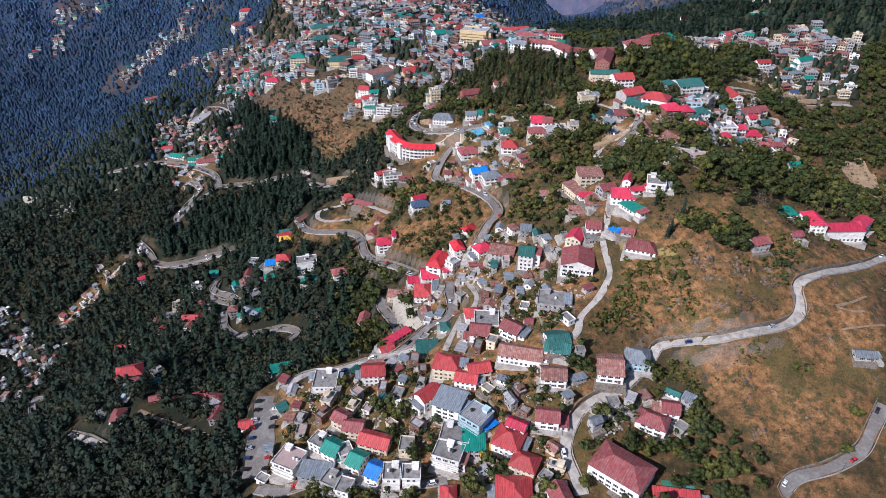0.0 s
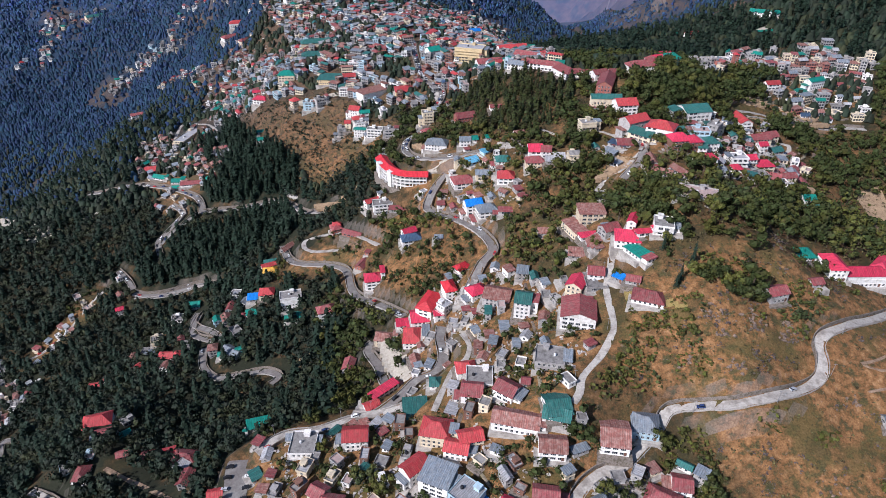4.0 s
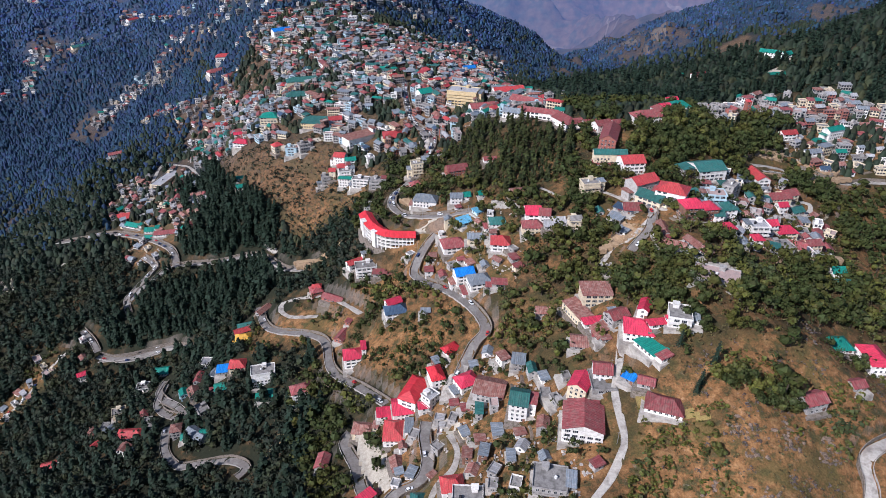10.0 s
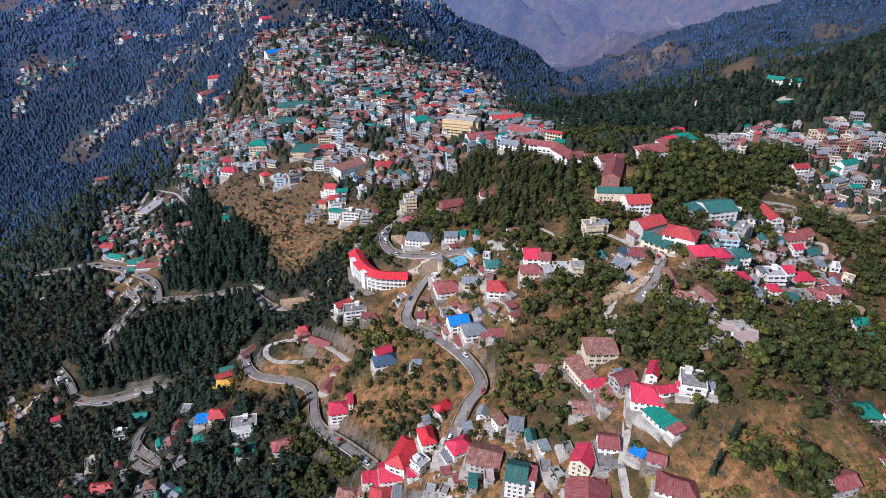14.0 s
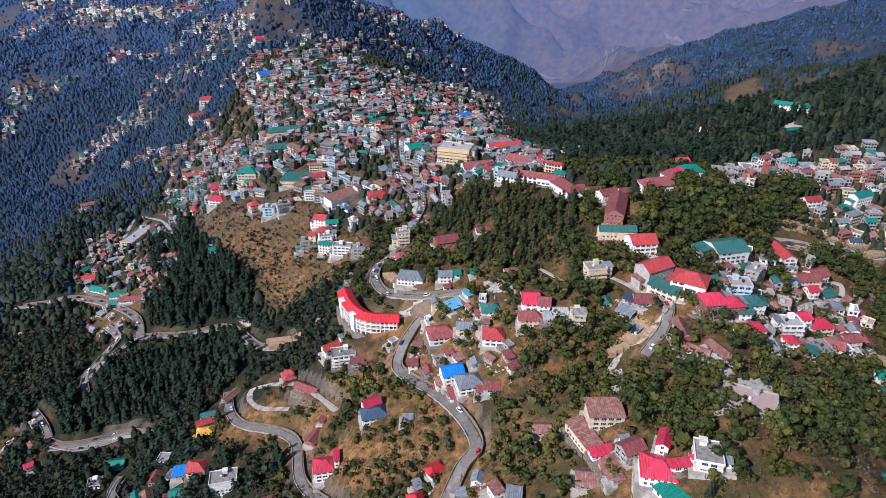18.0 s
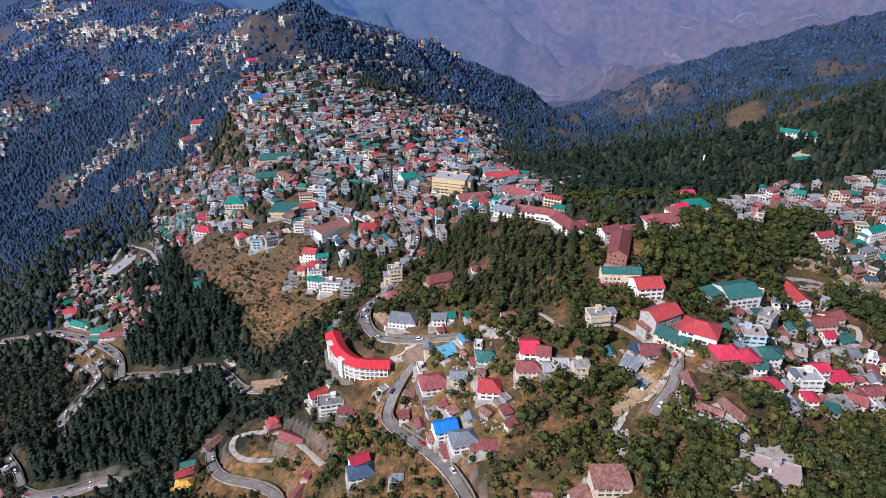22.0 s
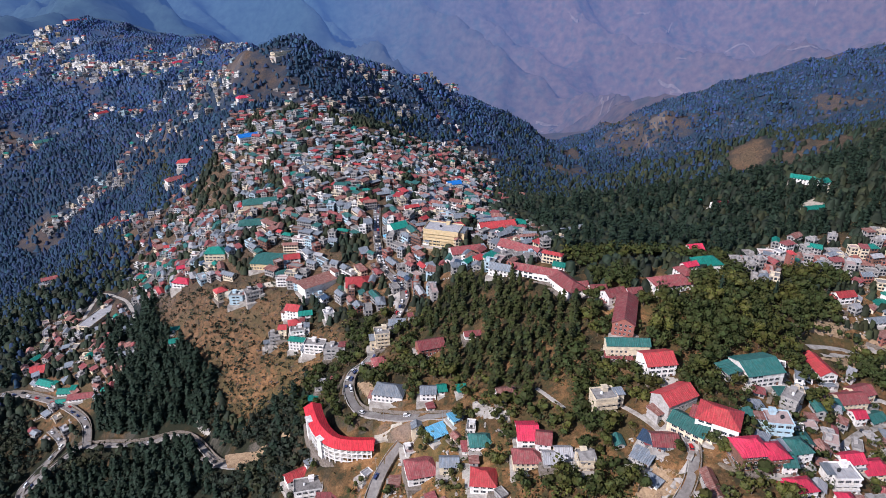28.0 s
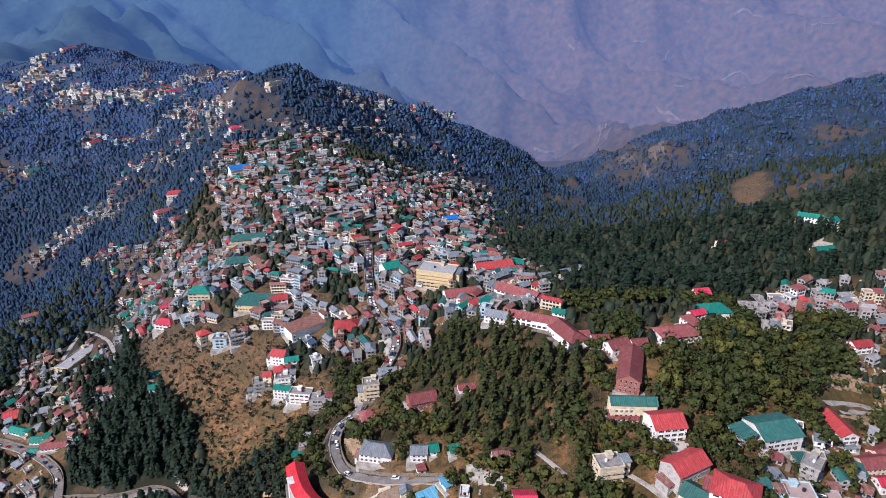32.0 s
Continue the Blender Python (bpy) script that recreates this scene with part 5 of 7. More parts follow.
house(-77.3, 641, 10.6, 8, 11, 3, "ffW")
house(-60.4, 620.8, 14.9, 8, -7, 3, "ffW")
house(-45.5, 606.9, 11, 8, 0, 3, "ffg")
house(-54.2, 648.9, 7.2, 7, 25, 2, "fWW")
house(-76.2, 630.6, 11.7, 5, -10, 3, "sGW")
house(-90.3, 647.4, 5.9, 7, 0, 3, "gok")
house(-96.7, 644.7, 8.2, 7, 15, 3, "ffg")
house(-8.1, 593.1, 9.7, 9, 11, 4, "ffk")
house(2.7, 606.9, 13.6, 7, 8, 1, "sSg")
house(-47.6, 579, 10.6, 8, 0, 1, "ffg")
house(-53.4, 569.9, 6.4, 5, 14, 1, "sGg")
house(139, 544.5, 32.5, 12, -109, 3, "gre")
house(137.7, 566.6, 13, 9, 23, 2, "grW")
house(173.4, 572, 24, 13, 12, 2, "hrW", (186, 583, 12, 8, -70, 2, "hrW"))
house(209, 605.6, 17.7, 13, 8, 3, "hGW")
house(217.5, 646.2, 10.9, 10, 11, 2, "gRW")
house(134.1, 520.2, 23.2, 8, -2, 3, "gDk")
house(129.2, 517, 14.3, 6, -8, 1, "srW")
house(144.6, 502.7, 15.6, 14, 7, 3, "goW")
house(112.9, 482.7, 11.3, 9, 9, 4, "ffk")
house(145.8, 477.2, 18.7, 12, 27, 3, "gog")
house(148, 460.1, 17.2, 11, -45, 2, "gDk")
house(160.2, 459.1, 18.5, 15, -30, 3, "hoW")
house(198.1, 503.5, 20.7, 18, 11, 3, "gDW")
house(180.9, 498.7, 9.8, 8, -72, 2, "sDg")
house(189.5, 462.1, 11.4, 10, -8, 3, "fpc")
house(209.3, 485.4, 7.8, 10, -41, 3, "ffg")
house(205.9, 489.1, 5.9, 6, 0, 2, "sDg")
house(166.1, 439.9, 13.4, 12, 6, 3, "hRt", (175.4, 437.6, 8.9, 10, 7, 3, "hRt"))
house(189.6, 445.2, 10.7, 10, 9, 3, "hDW")
house(180.8, 435.8, 6, 8, 0, 2, "gDW")
house(182.3, 425.4, 10.9, 8, 7, 2, "hRW")
house(208.9, 438.3, 11.4, 10, 0, 3, "fWW")
house(224.9, 455.5, 11.1, 8, 7, 2, "gRW")
house(237, 454.7, 12.8, 10, 5, 2, "hRk")
house(203.3, 424.5, 6.3, 7, 0, 2, "hRW")
house(248.3, 526.7, 20.2, 10, -86, 2, "goW")
house(268.2, 515.8, 12.6, 10, 17, 2, "grk")
house(257, 507.4, 15.8, 10, 7, 2, "grk")
house(253.8, 494.4, 6.7, 7, 6, 2, "gRW")
house(268.6, 500.8, 10.3, 8, 20, 1, "gDg")
house(236.9, 438.5, 10.9, 9, -29, 2, "grk")
house(255.7, 451.8, 10.4, 8, 8, 2, "grk")
house(219.9, 426.4, 12.7, 10, 6, 2, "ffg")
house(135, 455.9, 11.7, 10, -3, 1, "grg")
house(130.3, 456.1, 12.3, 7, -37, 1, "sNg")
house(123.7, 449.2, 8.9, 8, -39, 1, "sSg")
house(147.2, 429.7, 15.3, 5, -92, 1, "gbg")
house(148.7, 412, 13, 6, -32, 1, "gbg")
house(160.1, 406.2, 19.4, 6, -68, 1, "gbg")
house(302.8, 598, 13, 8, 10, 2, "goW")
house(90.1, 461.6, 7.9, 8, 0, 1, "gWk")
house(99.1, 454.1, 7.2, 8, 11, 2, "gfk")
house(316.9, 580.7, 14.2, 7, 10, 1, "gSW")
house(346.7, 608.1, 17.4, 8, 23, 3, "gGW")
house(331, 599.2, 9.4, 7, 0, 1, "sGg")
house(321.1, 564.6, 7.8, 6, 0, 1, "gNW")
house(275.9, 623.6, 4, 5, 0, 6, "hoe")
house(94.6, 602.4, 29.7, 9, -22, 2, "grW", (73.4, 611, 16, 9, -22, 2, "gSW"), (112.5, 587.9, 27.5, 13, -65, 2, "hrW"))
house(90.8, 651.4, 31.5, 12, -34, 2, "grW")
house(51.3, 673.5, 23.6, 12, 15, 2, "grW")
house(69, 655.3, 25.9, 10, 35, 1, "gSW")
house(79.6, 717.7, 30.6, 12, 14, 3, "goW")
house(34.6, 700.8, 29, 17, -17, 5, "fWy")
house(-115.9, 719.4, 26.1, 20, -7, 2, "sDy")
house(-96.4, 721.3, 13.2, 9, 15, 2, "goW")
house(-33.3, 675, 20, 18, 8, 2, "hoy")
house(-68.7, 685.7, 29.2, 14, 38, 3, "sbW")
house(-169.6, 744.6, 18.6, 14, 0, 3, "hGk")
house(-146, 785.6, 26.2, 14, 10, 2, "hDW")
house(-200.6, 734.8, 16.4, 10, -12, 2, "hRW")
house(-213.7, 770.9, 12.3, 6, 18, 2, "gRW")
house(-263.1, 854, 11.4, 6, 9, 2, "gGW")
house(-246.5, 811.4, 9.7, 6, 19, 2, "gGW")
house(-270.4, 872.5, 12.2, 6, 18, 2, "goW")
house(-152.8, 695.4, 9.2, 8, 40, 3, "hok")
house(-136.4, 687, 11, 8, 0, 3, "ffc")
house(-123.2, 685.9, 11.7, 8, 30, 3, "ffg")
house(-186.5, 673.7, 13.6, 7, 22, 1, "gGW")
house(-193.3, 687.1, 8.6, 5, 15, 1, "gGW")
house(-310.1, 778.1, 48.1, 14, 78, 2, "fWk")
house(-329.6, 701.4, 14.6, 14, 21, 1, "goW")
house(-311.4, 679.8, 15.6, 8, -18, 1, "gGW")
house(-287.9, 666.5, 10.2, 8, 5, 1, "gGW")
house(-286.1, 655.6, 7.3, 6, 7, 1, "gGW")
house(-268.3, 658.2, 22, 8, 12, 1, "grW")
house(-4.4, 727.2, 14.1, 12, 32, 3, "gGW")
house(-11.5, 724, 8.6, 6, 30, 1, "sCg")
house(-256.9, 781.4, 10.1, 7, 12, 1, "grW")
house(-416.6, 873.8, 16.2, 7, 32, 2, "grW")
house(-319.7, 1080.7, 27.3, 14, 11, 3, "hoW")
house(-319.3, 1045.4, 36.6, 14, 39, 2, "hrW")
house(-287.3, 998.5, 19.5, 10, 46, 2, "hrk")
house(-150.5, 840.8, 40.1, 16, 15, 3, "hDk")
house(-219.3, 1043.6, 26.9, 12, 34, 3, "gBW")
house(-917.3, 1979.6, 64.3, 12, 70, 2, "goW")
house(-218.7, 1301.2, 55.5, 10, 54, 2, "ffk")
house(-713.3, 1399.9, 37.5, 14, 44, 2, "gDk")
house(-625.6, 1458.5, 24.4, 10, 63, 2, "goW")
house(-264.1, 1184.8, 16.4, 10, 40, 2, "hRW")
house(-546.1, 1680.9, 33.4, 12, 53, 2, "hRW")
house(-206.2, 1146.7, 31.9, 14, 48, 1, "fWg")
house(351.7, 758, 18.5, 8, -30, 2, "gGW")
house(361.7, 744.8, 10.7, 8, 20, 2, "gGW")
house(47.8, 898.6, 15.3, 9, 18, 3, "gBW")
house(268.5, 779.4, 16.2, 8, 17, 1, "gGW")
house(281.7, 755.2, 14, 8, 18, 2, "goW")
house(339.7, 711.7, 19.2, 8, 12, 1, "gGW")
house(-13.1, 348.4, 12.4, 15, 0, 2, "hoW")
house(-8.8, 363.3, 13.2, 13, 9, 2, "gRW")
house(-21, 366.6, 8, 7, 8, 1, "sRW")
house(-2.9, 369.5, 20.7, 11, 67, 3, "hOW")
house(9.9, 371.4, 7.7, 12, 17, 3, "hOW")
house(3, 355.2, 5.9, 5, 10, 2, "sRW")
house(27.1, 359.7, 11.8, 10, 28, 2, "hRW")
house(19, 390.7, 10.3, 7, 37, 1, "hOW")
house(-32.9, 360.8, 12.7, 9, -5, 2, "hbk")
house(6.8, 358.4, 7.4, 7, 46, 3, "fWW")

# crowded quarters: too many small houses to count, one object for each quarter
SLOTS = [*ROOFS.values(), *WALLS.values(), GLASS]
ROOF_SLOT = {k: i for i, k in enumerate(ROOFS)}
WALL_SLOT = {k: i + len(ROOFS) for i, k in enumerate(WALLS)}


class Quarter:
    """Collects plain house shapes into one mesh."""
    def __init__(self):
        self.v, self.f, self.s = [], [], []

    def add(self, m, verts, faces, slot):
        n = len(self.v)
        self.v += [tuple(m @ Vector(p)) for p in verts]
        self.f += [tuple(i + n for i in f) for f in faces]
        self.s += [slot] * len(faces)

    def box(self, m, x0, y0, z0, x1, y1, z1, slot):
        self.add(m, [(x0, y0, z0), (x1, y0, z0), (x1, y1, z0), (x0, y1, z0), (x0, y0, z1), (x1, y0, z1), (x1, y1, z1), (x0, y1, z1)],
                 [(4, 5, 6, 7), (0, 1, 5, 4), (1, 2, 6, 5), (2, 3, 7, 6), (3, 0, 4, 7)], slot)

    def house(self, x, y, long, deep, yaw, storeys, code, rng):
        kind, roof, wall = code
        a = radians(yaw)
        c, s = math.cos(a), math.sin(a)
        L, D, h = long / 2, deep / 2, 2.6 * storeys
        zs = land(np.array([x, x + L * c, x - L * c, x - D * s, x + D * s]), np.array([y, y + L * s, y - L * s, y + D * c, y - D * c]))
        z = float(.45 * zs[0] + .55 * zs.min())
        low = float(zs.min()) - z - 2
        FOOTPRINTS.append((x, y, math.hypot(long, deep) / 2))
        m = Matrix.Translation((x, y, z)) @ Matrix.Rotation(a, 4, "Z")
        w, r, g = WALL_SLOT[wall], ROOF_SLOT[roof], len(SLOTS) - 1
        self.box(m, -L, -D, low, L, D, h, w)
        ledge = rng.random() < .5
        for k in range(1, storeys):
            e = .9 if ledge else .14
            self.box(m, -L - .1, -D - e, 2.6 * k - .14, L + .1, D + .1, 2.6 * k + .06, w)
        e = rng.uniform(.3, .7)
        if kind == "g":
            p = min(D * .55, 2.6)
            self.add(m, [(-L, -D, h), (L, -D, h), (L, D, h), (-L, D, h), (-L, 0, h + p), (L, 0, h + p)], [(3, 0, 4), (1, 2, 5)], w)
            self.add(m, [(-L - e, -D - e, h - p / D * e), (L + e, -D - e, h - p / D * e), (L + e, 0, h + p), (-L - e, 0, h + p), (L + e, D + e, h - p / D * e), (-L - e, D + e, h - p / D * e)]
                     + [(-L - e, -D - e, h - p / D * e + .16), (L + e, -D - e, h - p / D * e + .16), (L + e, 0, h + p + .16), (-L - e, 0, h + p + .16), (L + e, D + e, h - p / D * e + .16), (-L - e, D + e, h - p / D * e + .16)],
                     [(6, 7, 8, 9), (9, 8, 10, 11), (0, 1, 7, 6), (5, 11, 10, 4), (0, 6, 9, 3), (3, 9, 11, 5), (1, 2, 8, 7), (2, 4, 10, 8), (1, 0, 3, 2), (2, 3, 5, 4)], r)
        elif kind == "h":
            p, q = min(D * .6, 2.6), max(L - D * .85, .1)
            self.add(m, [(-L - e, -D - e, h - .2), (L + e, -D - e, h - .2), (L + e, D + e, h - .2), (-L - e, D + e, h - .2), (-L - e, -D - e, h), (L + e, -D - e, h), (L + e, D + e, h), (-L - e, D + e, h), (-q, 0, h + p), (q, 0, h + p)],
                     [(0, 1, 5, 4), (1, 2, 6, 5), (2, 3, 7, 6), (3, 0, 4, 7), (4, 5, 9, 8), (5, 6, 9), (6, 7, 8, 9), (7, 4, 8), (3, 2, 1, 0)], r)
        elif kind == "s":
            self.add(m, [(-L - e, -D - e, h), (L + e, -D - e, h), (L + e, D + e, h), (-L - e, D + e, h), (-L - e, -D - e, h + .2), (L + e, -D - e, h + .2), (L + e, D + e, h + 1), (-L - e, D + e, h + 1)],
                     [(0, 1, 5, 4), (1, 2, 6, 5), (2, 3, 7, 6), (3, 0, 4, 7), (4, 5, 6, 7), (3, 2, 1, 0)], r)
        else:
            self.box(m, -L - .3, -D - .3, h, L + .3, D + .3, h + .2, r)
            for b in ((-L - .3, -D - .3, L + .3, -D - .1), (-L - .3, D + .1, L + .3, D + .3), (-L - .3, -D - .1, -L - .1, D + .1), (L + .1, -D - .1, L + .3, D + .1)):
                self.box(m, b[0], b[1], h + .2, b[2], b[3], h + .9, w)
            if rng.random() < .7:
                u = rng.uniform(-L * .5, L * .5)
                self.box(m, u - 1.3, 0, h + .2, u + 1.3, D - .3, h + 2.4, w)
        for run, cx, cy, turn in ((long, 0, -D, 0), (deep, L, 0, 90), (long, 0, D, 180), (deep, -L, 0, 270)):
            if math.sin(radians(yaw + turn - 90)) > .3:
                continue
            n = max(1, int(run / 2.3))
            mm = m @ Matrix.Translation((cx, cy, 0)) @ Matrix.Rotation(radians(turn), 4, "Z")
            for k in range(storeys):
                for i in range(n):
                    # panes widened, so their dark also stands in for shadowed balconies
                    o = (i - (n - 1) / 2) * 2.3
                    self.add(mm, [(o - .8, -.05, 2.6 * k + .7), (o + .8, -.05, 2.6 * k + .7), (o + .8, -.05, 2.6 * k + 2.15), (o - .8, -.05, 2.6 * k + 2.15)], [(0, 1, 2, 3)], g)

    def done(self, name, label):
        tagged(new(name, mesh_from(name, self.v, self.f, SLOTS, False, self.s)), label, "houses", kind="stuff")


NO_HOUSES = GROVES + ("rock_town", "rock_spur", "park_hall", "park_chapel", "park_row")


def fill(spots, count, seed, name, label, tall, long_span, deep_span, kinds, roofs, walls, tight=.72, spread=18, glade=.0, thin=lambda v: 0.0, single=""):
    """Small houses on the spots that are still free, set along the slope."""
    rng = random.Random(seed)
    rng.shuffle(spots)
    quarter, made = Quarter(), 0
    for u, v in spots:
        if made >= count:
            break
        if rng.random() < thin(v):
            continue
        if any(inside(AREAS[k], np.array([u]), np.array([v]))[0] for k in NO_HOUSES):
            continue
        if glade and math.sin(u / 9 + 1.7 * math.sin(v / 14)) * math.cos(v / 11 + u / 23) > glade:
            continue
        long, deep = rng.uniform(*long_span), rng.uniform(*deep_span)
        reach = math.hypot(long, deep) / 2 * tight
        feet_now = np.array(FOOTPRINTS)
        if ((feet_now[:, 0] - u) ** 2 + (feet_now[:, 1] - v) ** 2 < (reach + feet_now[:, 2] * tight) ** 2).any():
            continue
        if ((BED[:, 0] - u) ** 2 + (BED[:, 1] - v) ** 2).min() < (deep / 2 + 2.5) ** 2:
            continue
        g = land(np.array([u + 6, u - 6, u, u]), np.array([v, v, v + 6, v - 6]))
        yaw = math.degrees(math.atan2(g[2] - g[3], g[0] - g[1])) - 90
        yaw = (yaw + 90) % 180 - 90 + rng.uniform(-spread, spread)
        kind = rng.choice(kinds)
        code = kind + (rng.choice("ffffpW") if kind == "f" else rng.choice(roofs)) + rng.choice(walls)
        if single:
            house(u, v, long, deep, yaw, rng.choice(tall), code, spare=True, most=4, group=single)
        else:
            quarter.house(u, v, long, deep, yaw, rng.choice(tall), code, rng)
        made += 1
    if not single:
        quarter.done(name, label)


def over(area, step, seed):
    """Jittered spots all over a plan area."""
    rng = random.Random(seed)
    poly = AREAS[area]
    x0, x1, y0, y1 = min(p[0] for p in poly), max(p[0] for p in poly), min(p[1] for p in poly), max(p[1] for p in poly)
    p = np.array([(u + rng.uniform(-.4, .4) * step, v + rng.uniform(-.4, .4) * step) for v in np.arange(y0, y1, step) for u in np.arange(x0, x1, step)])
    return [tuple(q) for q in p[inside(poly, p[:, 0], p[:, 1])]]


def along(lines, step, wide, seed):
    """Spots in loose bands along plan lines."""
    rng = random.Random(seed)
    out = []
    for line in lines:
        for p in even_line(line, step):
            for _ in range(3):
                out.append((p[0] + rng.gauss(0, wide), p[1] + rng.gauss(0, wide)))
    return out


TOWN_ROOFS = "rrrobbbbbbSSSSSSSWWNDDDG"
fill(over("town", 4.2, 3), 1400, 3, "town_houses", "crowded terraces of town houses with maroon, grey and green roofs", (2, 2, 2, 3, 3), (5.5, 14), (4.2, 6.8), "fffggghss", TOWN_ROOFS, "WWkkggggggccett", .65, glade=.24, thin=lambda v: min(max((v - 930) / 260, 0), .93))
fill(along(ROW, 3, 3.2, 4), 165, 4, "ridge_row_houses", "old terrace of narrow houses along the temple ridge", (2, 3, 3, 4), (5, 10), (5, 7), "fffgss", "bbrrSSWG", "kWgggggte", .6)
fill(over("ridge_row", 5.5, 5), 22, 5, "ridge_houses", "weathered houses crowded along the temple ridge", (2, 2, 3), (6, 11), (5, 7), "ffggss", "bbrrSSWG", "WkkggggE".replace("E", "e"), .64, glade=.6)
fill(over("east_terraces", 8.0, 25), 42, 25, "terrace_cottages", "small houses on the dry terraces below the temple ridge", (1, 1, 2, 2), (5, 10), (4, 7), "fffggss", "bbrrSSWG", "WWkkgg", .95)
fill(over("college", 7.0, 6), 60, 6, "hillside_cottages", "small cottages and sheds below the college hill", (1, 1, 2), (5, 9), (4, 7), "ffggss", "bbrrSSWD", "WWkggg", .8)
fill(over("lower_town", 7.0, 7), 95, 7, "roadside_sheds", "small sheds and lean-tos beside the lower lanes", (1, 1, 1, 2), (4, 8), (3.5, 5.5), "ffgsss", "bbrSSSWD", "Wgggkt", .95, single="small houses by the lower mall")
fill(over("spur", 4.5, 8), 115, 8, "spur_houses", "low houses and stalls on the western spur", (1, 1, 2), (5, 9), (4, 6), "ffggss", "bbbrSSSG", "kggggt", .64)
rim = [q for q in along([AREAS["town"] + AREAS["town"][:1]], 5, 17, 14) if q[1] > 650 and not any(inside(AREAS[k], np.array([q[0]]), np.array([q[1]]))[0] for k in ("needle_west", "needle_hill", "cliff", "bazaar", "town"))]
fill(rim, 190, 14, "outskirt_houses", "scattered houses thinning out into the trees round the town", (1, 2, 2), (5, 10), (4, 6.5), "ffggs", "rrbbSSSDG", "kggggtW", .85)
fill(along([[(-329, 541), (-340, 525), (-349, 507), (-362, 493), (-384, 481)], [(-414, 470), (-393, 448), (-370, 451)]], 4, 5, 22), 60, 22, "strip_houses", "small pale houses and stalls along a steep lane in the woods", (1, 1, 2), (4, 7), (3.5, 5), "fffgss", "WSSbbr", "WWkggg", .8)
fill(along([[(-402, 1229), (-435, 1232), (-460, 1203), (-493, 1194), (-534, 1193), (-568, 1178), (-586, 1146)], [(-315, 1062), (-280, 993), (-279, 956)]], 5, 8, 23), 95, 23, "spur_row_houses", "pale houses stepping down the wooded spur beside the town", (1, 2, 2, 3), (5, 9), (4, 6), "fffggs", "WSSbbrrG", "WWkkggg", .72)
fill(along([[(-991, 1901), (-860, 1785), (-722, 1661), (-632, 1650), (-577, 1699)], [(-953, 1758), (-901, 1789), (-873, 1867)]], 6, 14, 24), 110, 24, "far_quarter_houses", "white blocks of the far quarter along the upper ridge", (2, 3, 3, 4), (7, 16), (6, 9), "ffffgh", "WSSrrG", "WWWWkkg", .72)
fill(over("west_village", 4.6, 12), 70, 12, "valley_houses", "white village houses crowded on the valley side", (1, 1, 2), (4, 8), (4, 6), "fffgs", "WSSbb", "Wkggg", .8, glade=.3)
fill(over("bazaar", 7.0, 10), 18, 10, "bazaar_sheds", "small sheds beside the hill road", (1, 1, 2), (4, 8), (4, 6), "fgss", "brSSW", "Wggk", .9, single="cottages beside the hill road")
# many grey walls here, dimming the far houses as haze would
fill(along(BANDS, 7, 13, 9), 700, 9, "hamlet_houses", "scattered hamlet houses strung along the far spurs", (1, 2, 2, 3), (6, 11), (5, 8), "ffggh", "rrobbSSSG", "gggWWcgk", .8)


# ---- woods ----
rng_np = np.random.default_rng(11)


def quads(centres, normals, size, rng):
    """Leaf sprays: small bent quads at the centres, roughly square to the normals. Returns vertices (n, 4, 3)."""
    n = len(centres)
    nrm = normals / np.maximum(np.linalg.norm(normals, axis=1), 1e-6)[:, None]
    helper = rng.normal(size=(n, 3))
    a = np.cross(nrm, helper)
    a /= np.maximum(np.linalg.norm(a, axis=1), 1e-6)[:, None]
    b = np.cross(nrm, a)
    s = size * rng.uniform(.6, 1.35, (n, 1))
    p = centres[:, None, :] + np.stack([-a * s - b * s * .7, a * s - b * s * .8, a * s * .8 + b * s, -a * s * .9 + b * s * .8], 1)
    p += nrm[:, None, :] * rng.uniform(-.3, .3, (n, 4, 1)) * s[:, None, :]
    return p


def ball(centre, r, rng):
    """A rough closed lump of 15 quads, so that a crown is not seen through."""
    rows = []
    for k, (z, w) in enumerate(((-.9, .35), (-.3, .95), (.4, .9), (.95, .3))):
        rows.append([(centre[0] + r * w * math.cos(t) * rng.uniform(.8, 1.2), centre[1] + r * w * math.sin(t) * rng.uniform(.8, 1.2), centre[2] + r * z * rng.uniform(.75, 1.0)) for t in np.arange(5) * 1.2566 + k * .6])
    return np.array([[rows[k][i], rows[k][(i + 1) % 5], rows[k + 1][(i + 1) % 5], rows[k + 1][i]] for k in range(3) for i in range(5)])


def broad_crown(rng, sprays, size, lumps=3, core=.2):
    """A rounded, lobed crown about 1 high and wide, as quads."""
    lobes = rng.normal(size=(7, 3)) * (.22, .22, .15) + (0, 0, .60)
    k = rng.integers(0, 7, sprays)
    d = rng.normal(size=(sprays, 3))
    d /= np.linalg.norm(d, axis=1)[:, None]
    d[:, 2] = np.abs(d[:, 2]) * 1.1 - .3
    c = lobes[k] + d * rng.uniform(.19, .28, (sprays, 1))
    leaves = quads(c, d + rng.normal(size=(sprays, 3)) * .4, size, rng)
    return np.concatenate([leaves] + [ball(lobes[i] if core < .3 else (0, 0, .6), core, rng) for i in range(lumps)]) if lumps else leaves


def dome(rng):
    """A far crown: two uneven rings of four points, closed on top."""
    t = np.arange(4) * 1.5708
    low = np.stack([np.cos(t), np.sin(t), np.zeros(4)], 1) * rng.uniform(.38, .62, (4, 1)) + np.stack([np.zeros(4), np.zeros(4), rng.uniform(-.05, .2, 4)], 1)
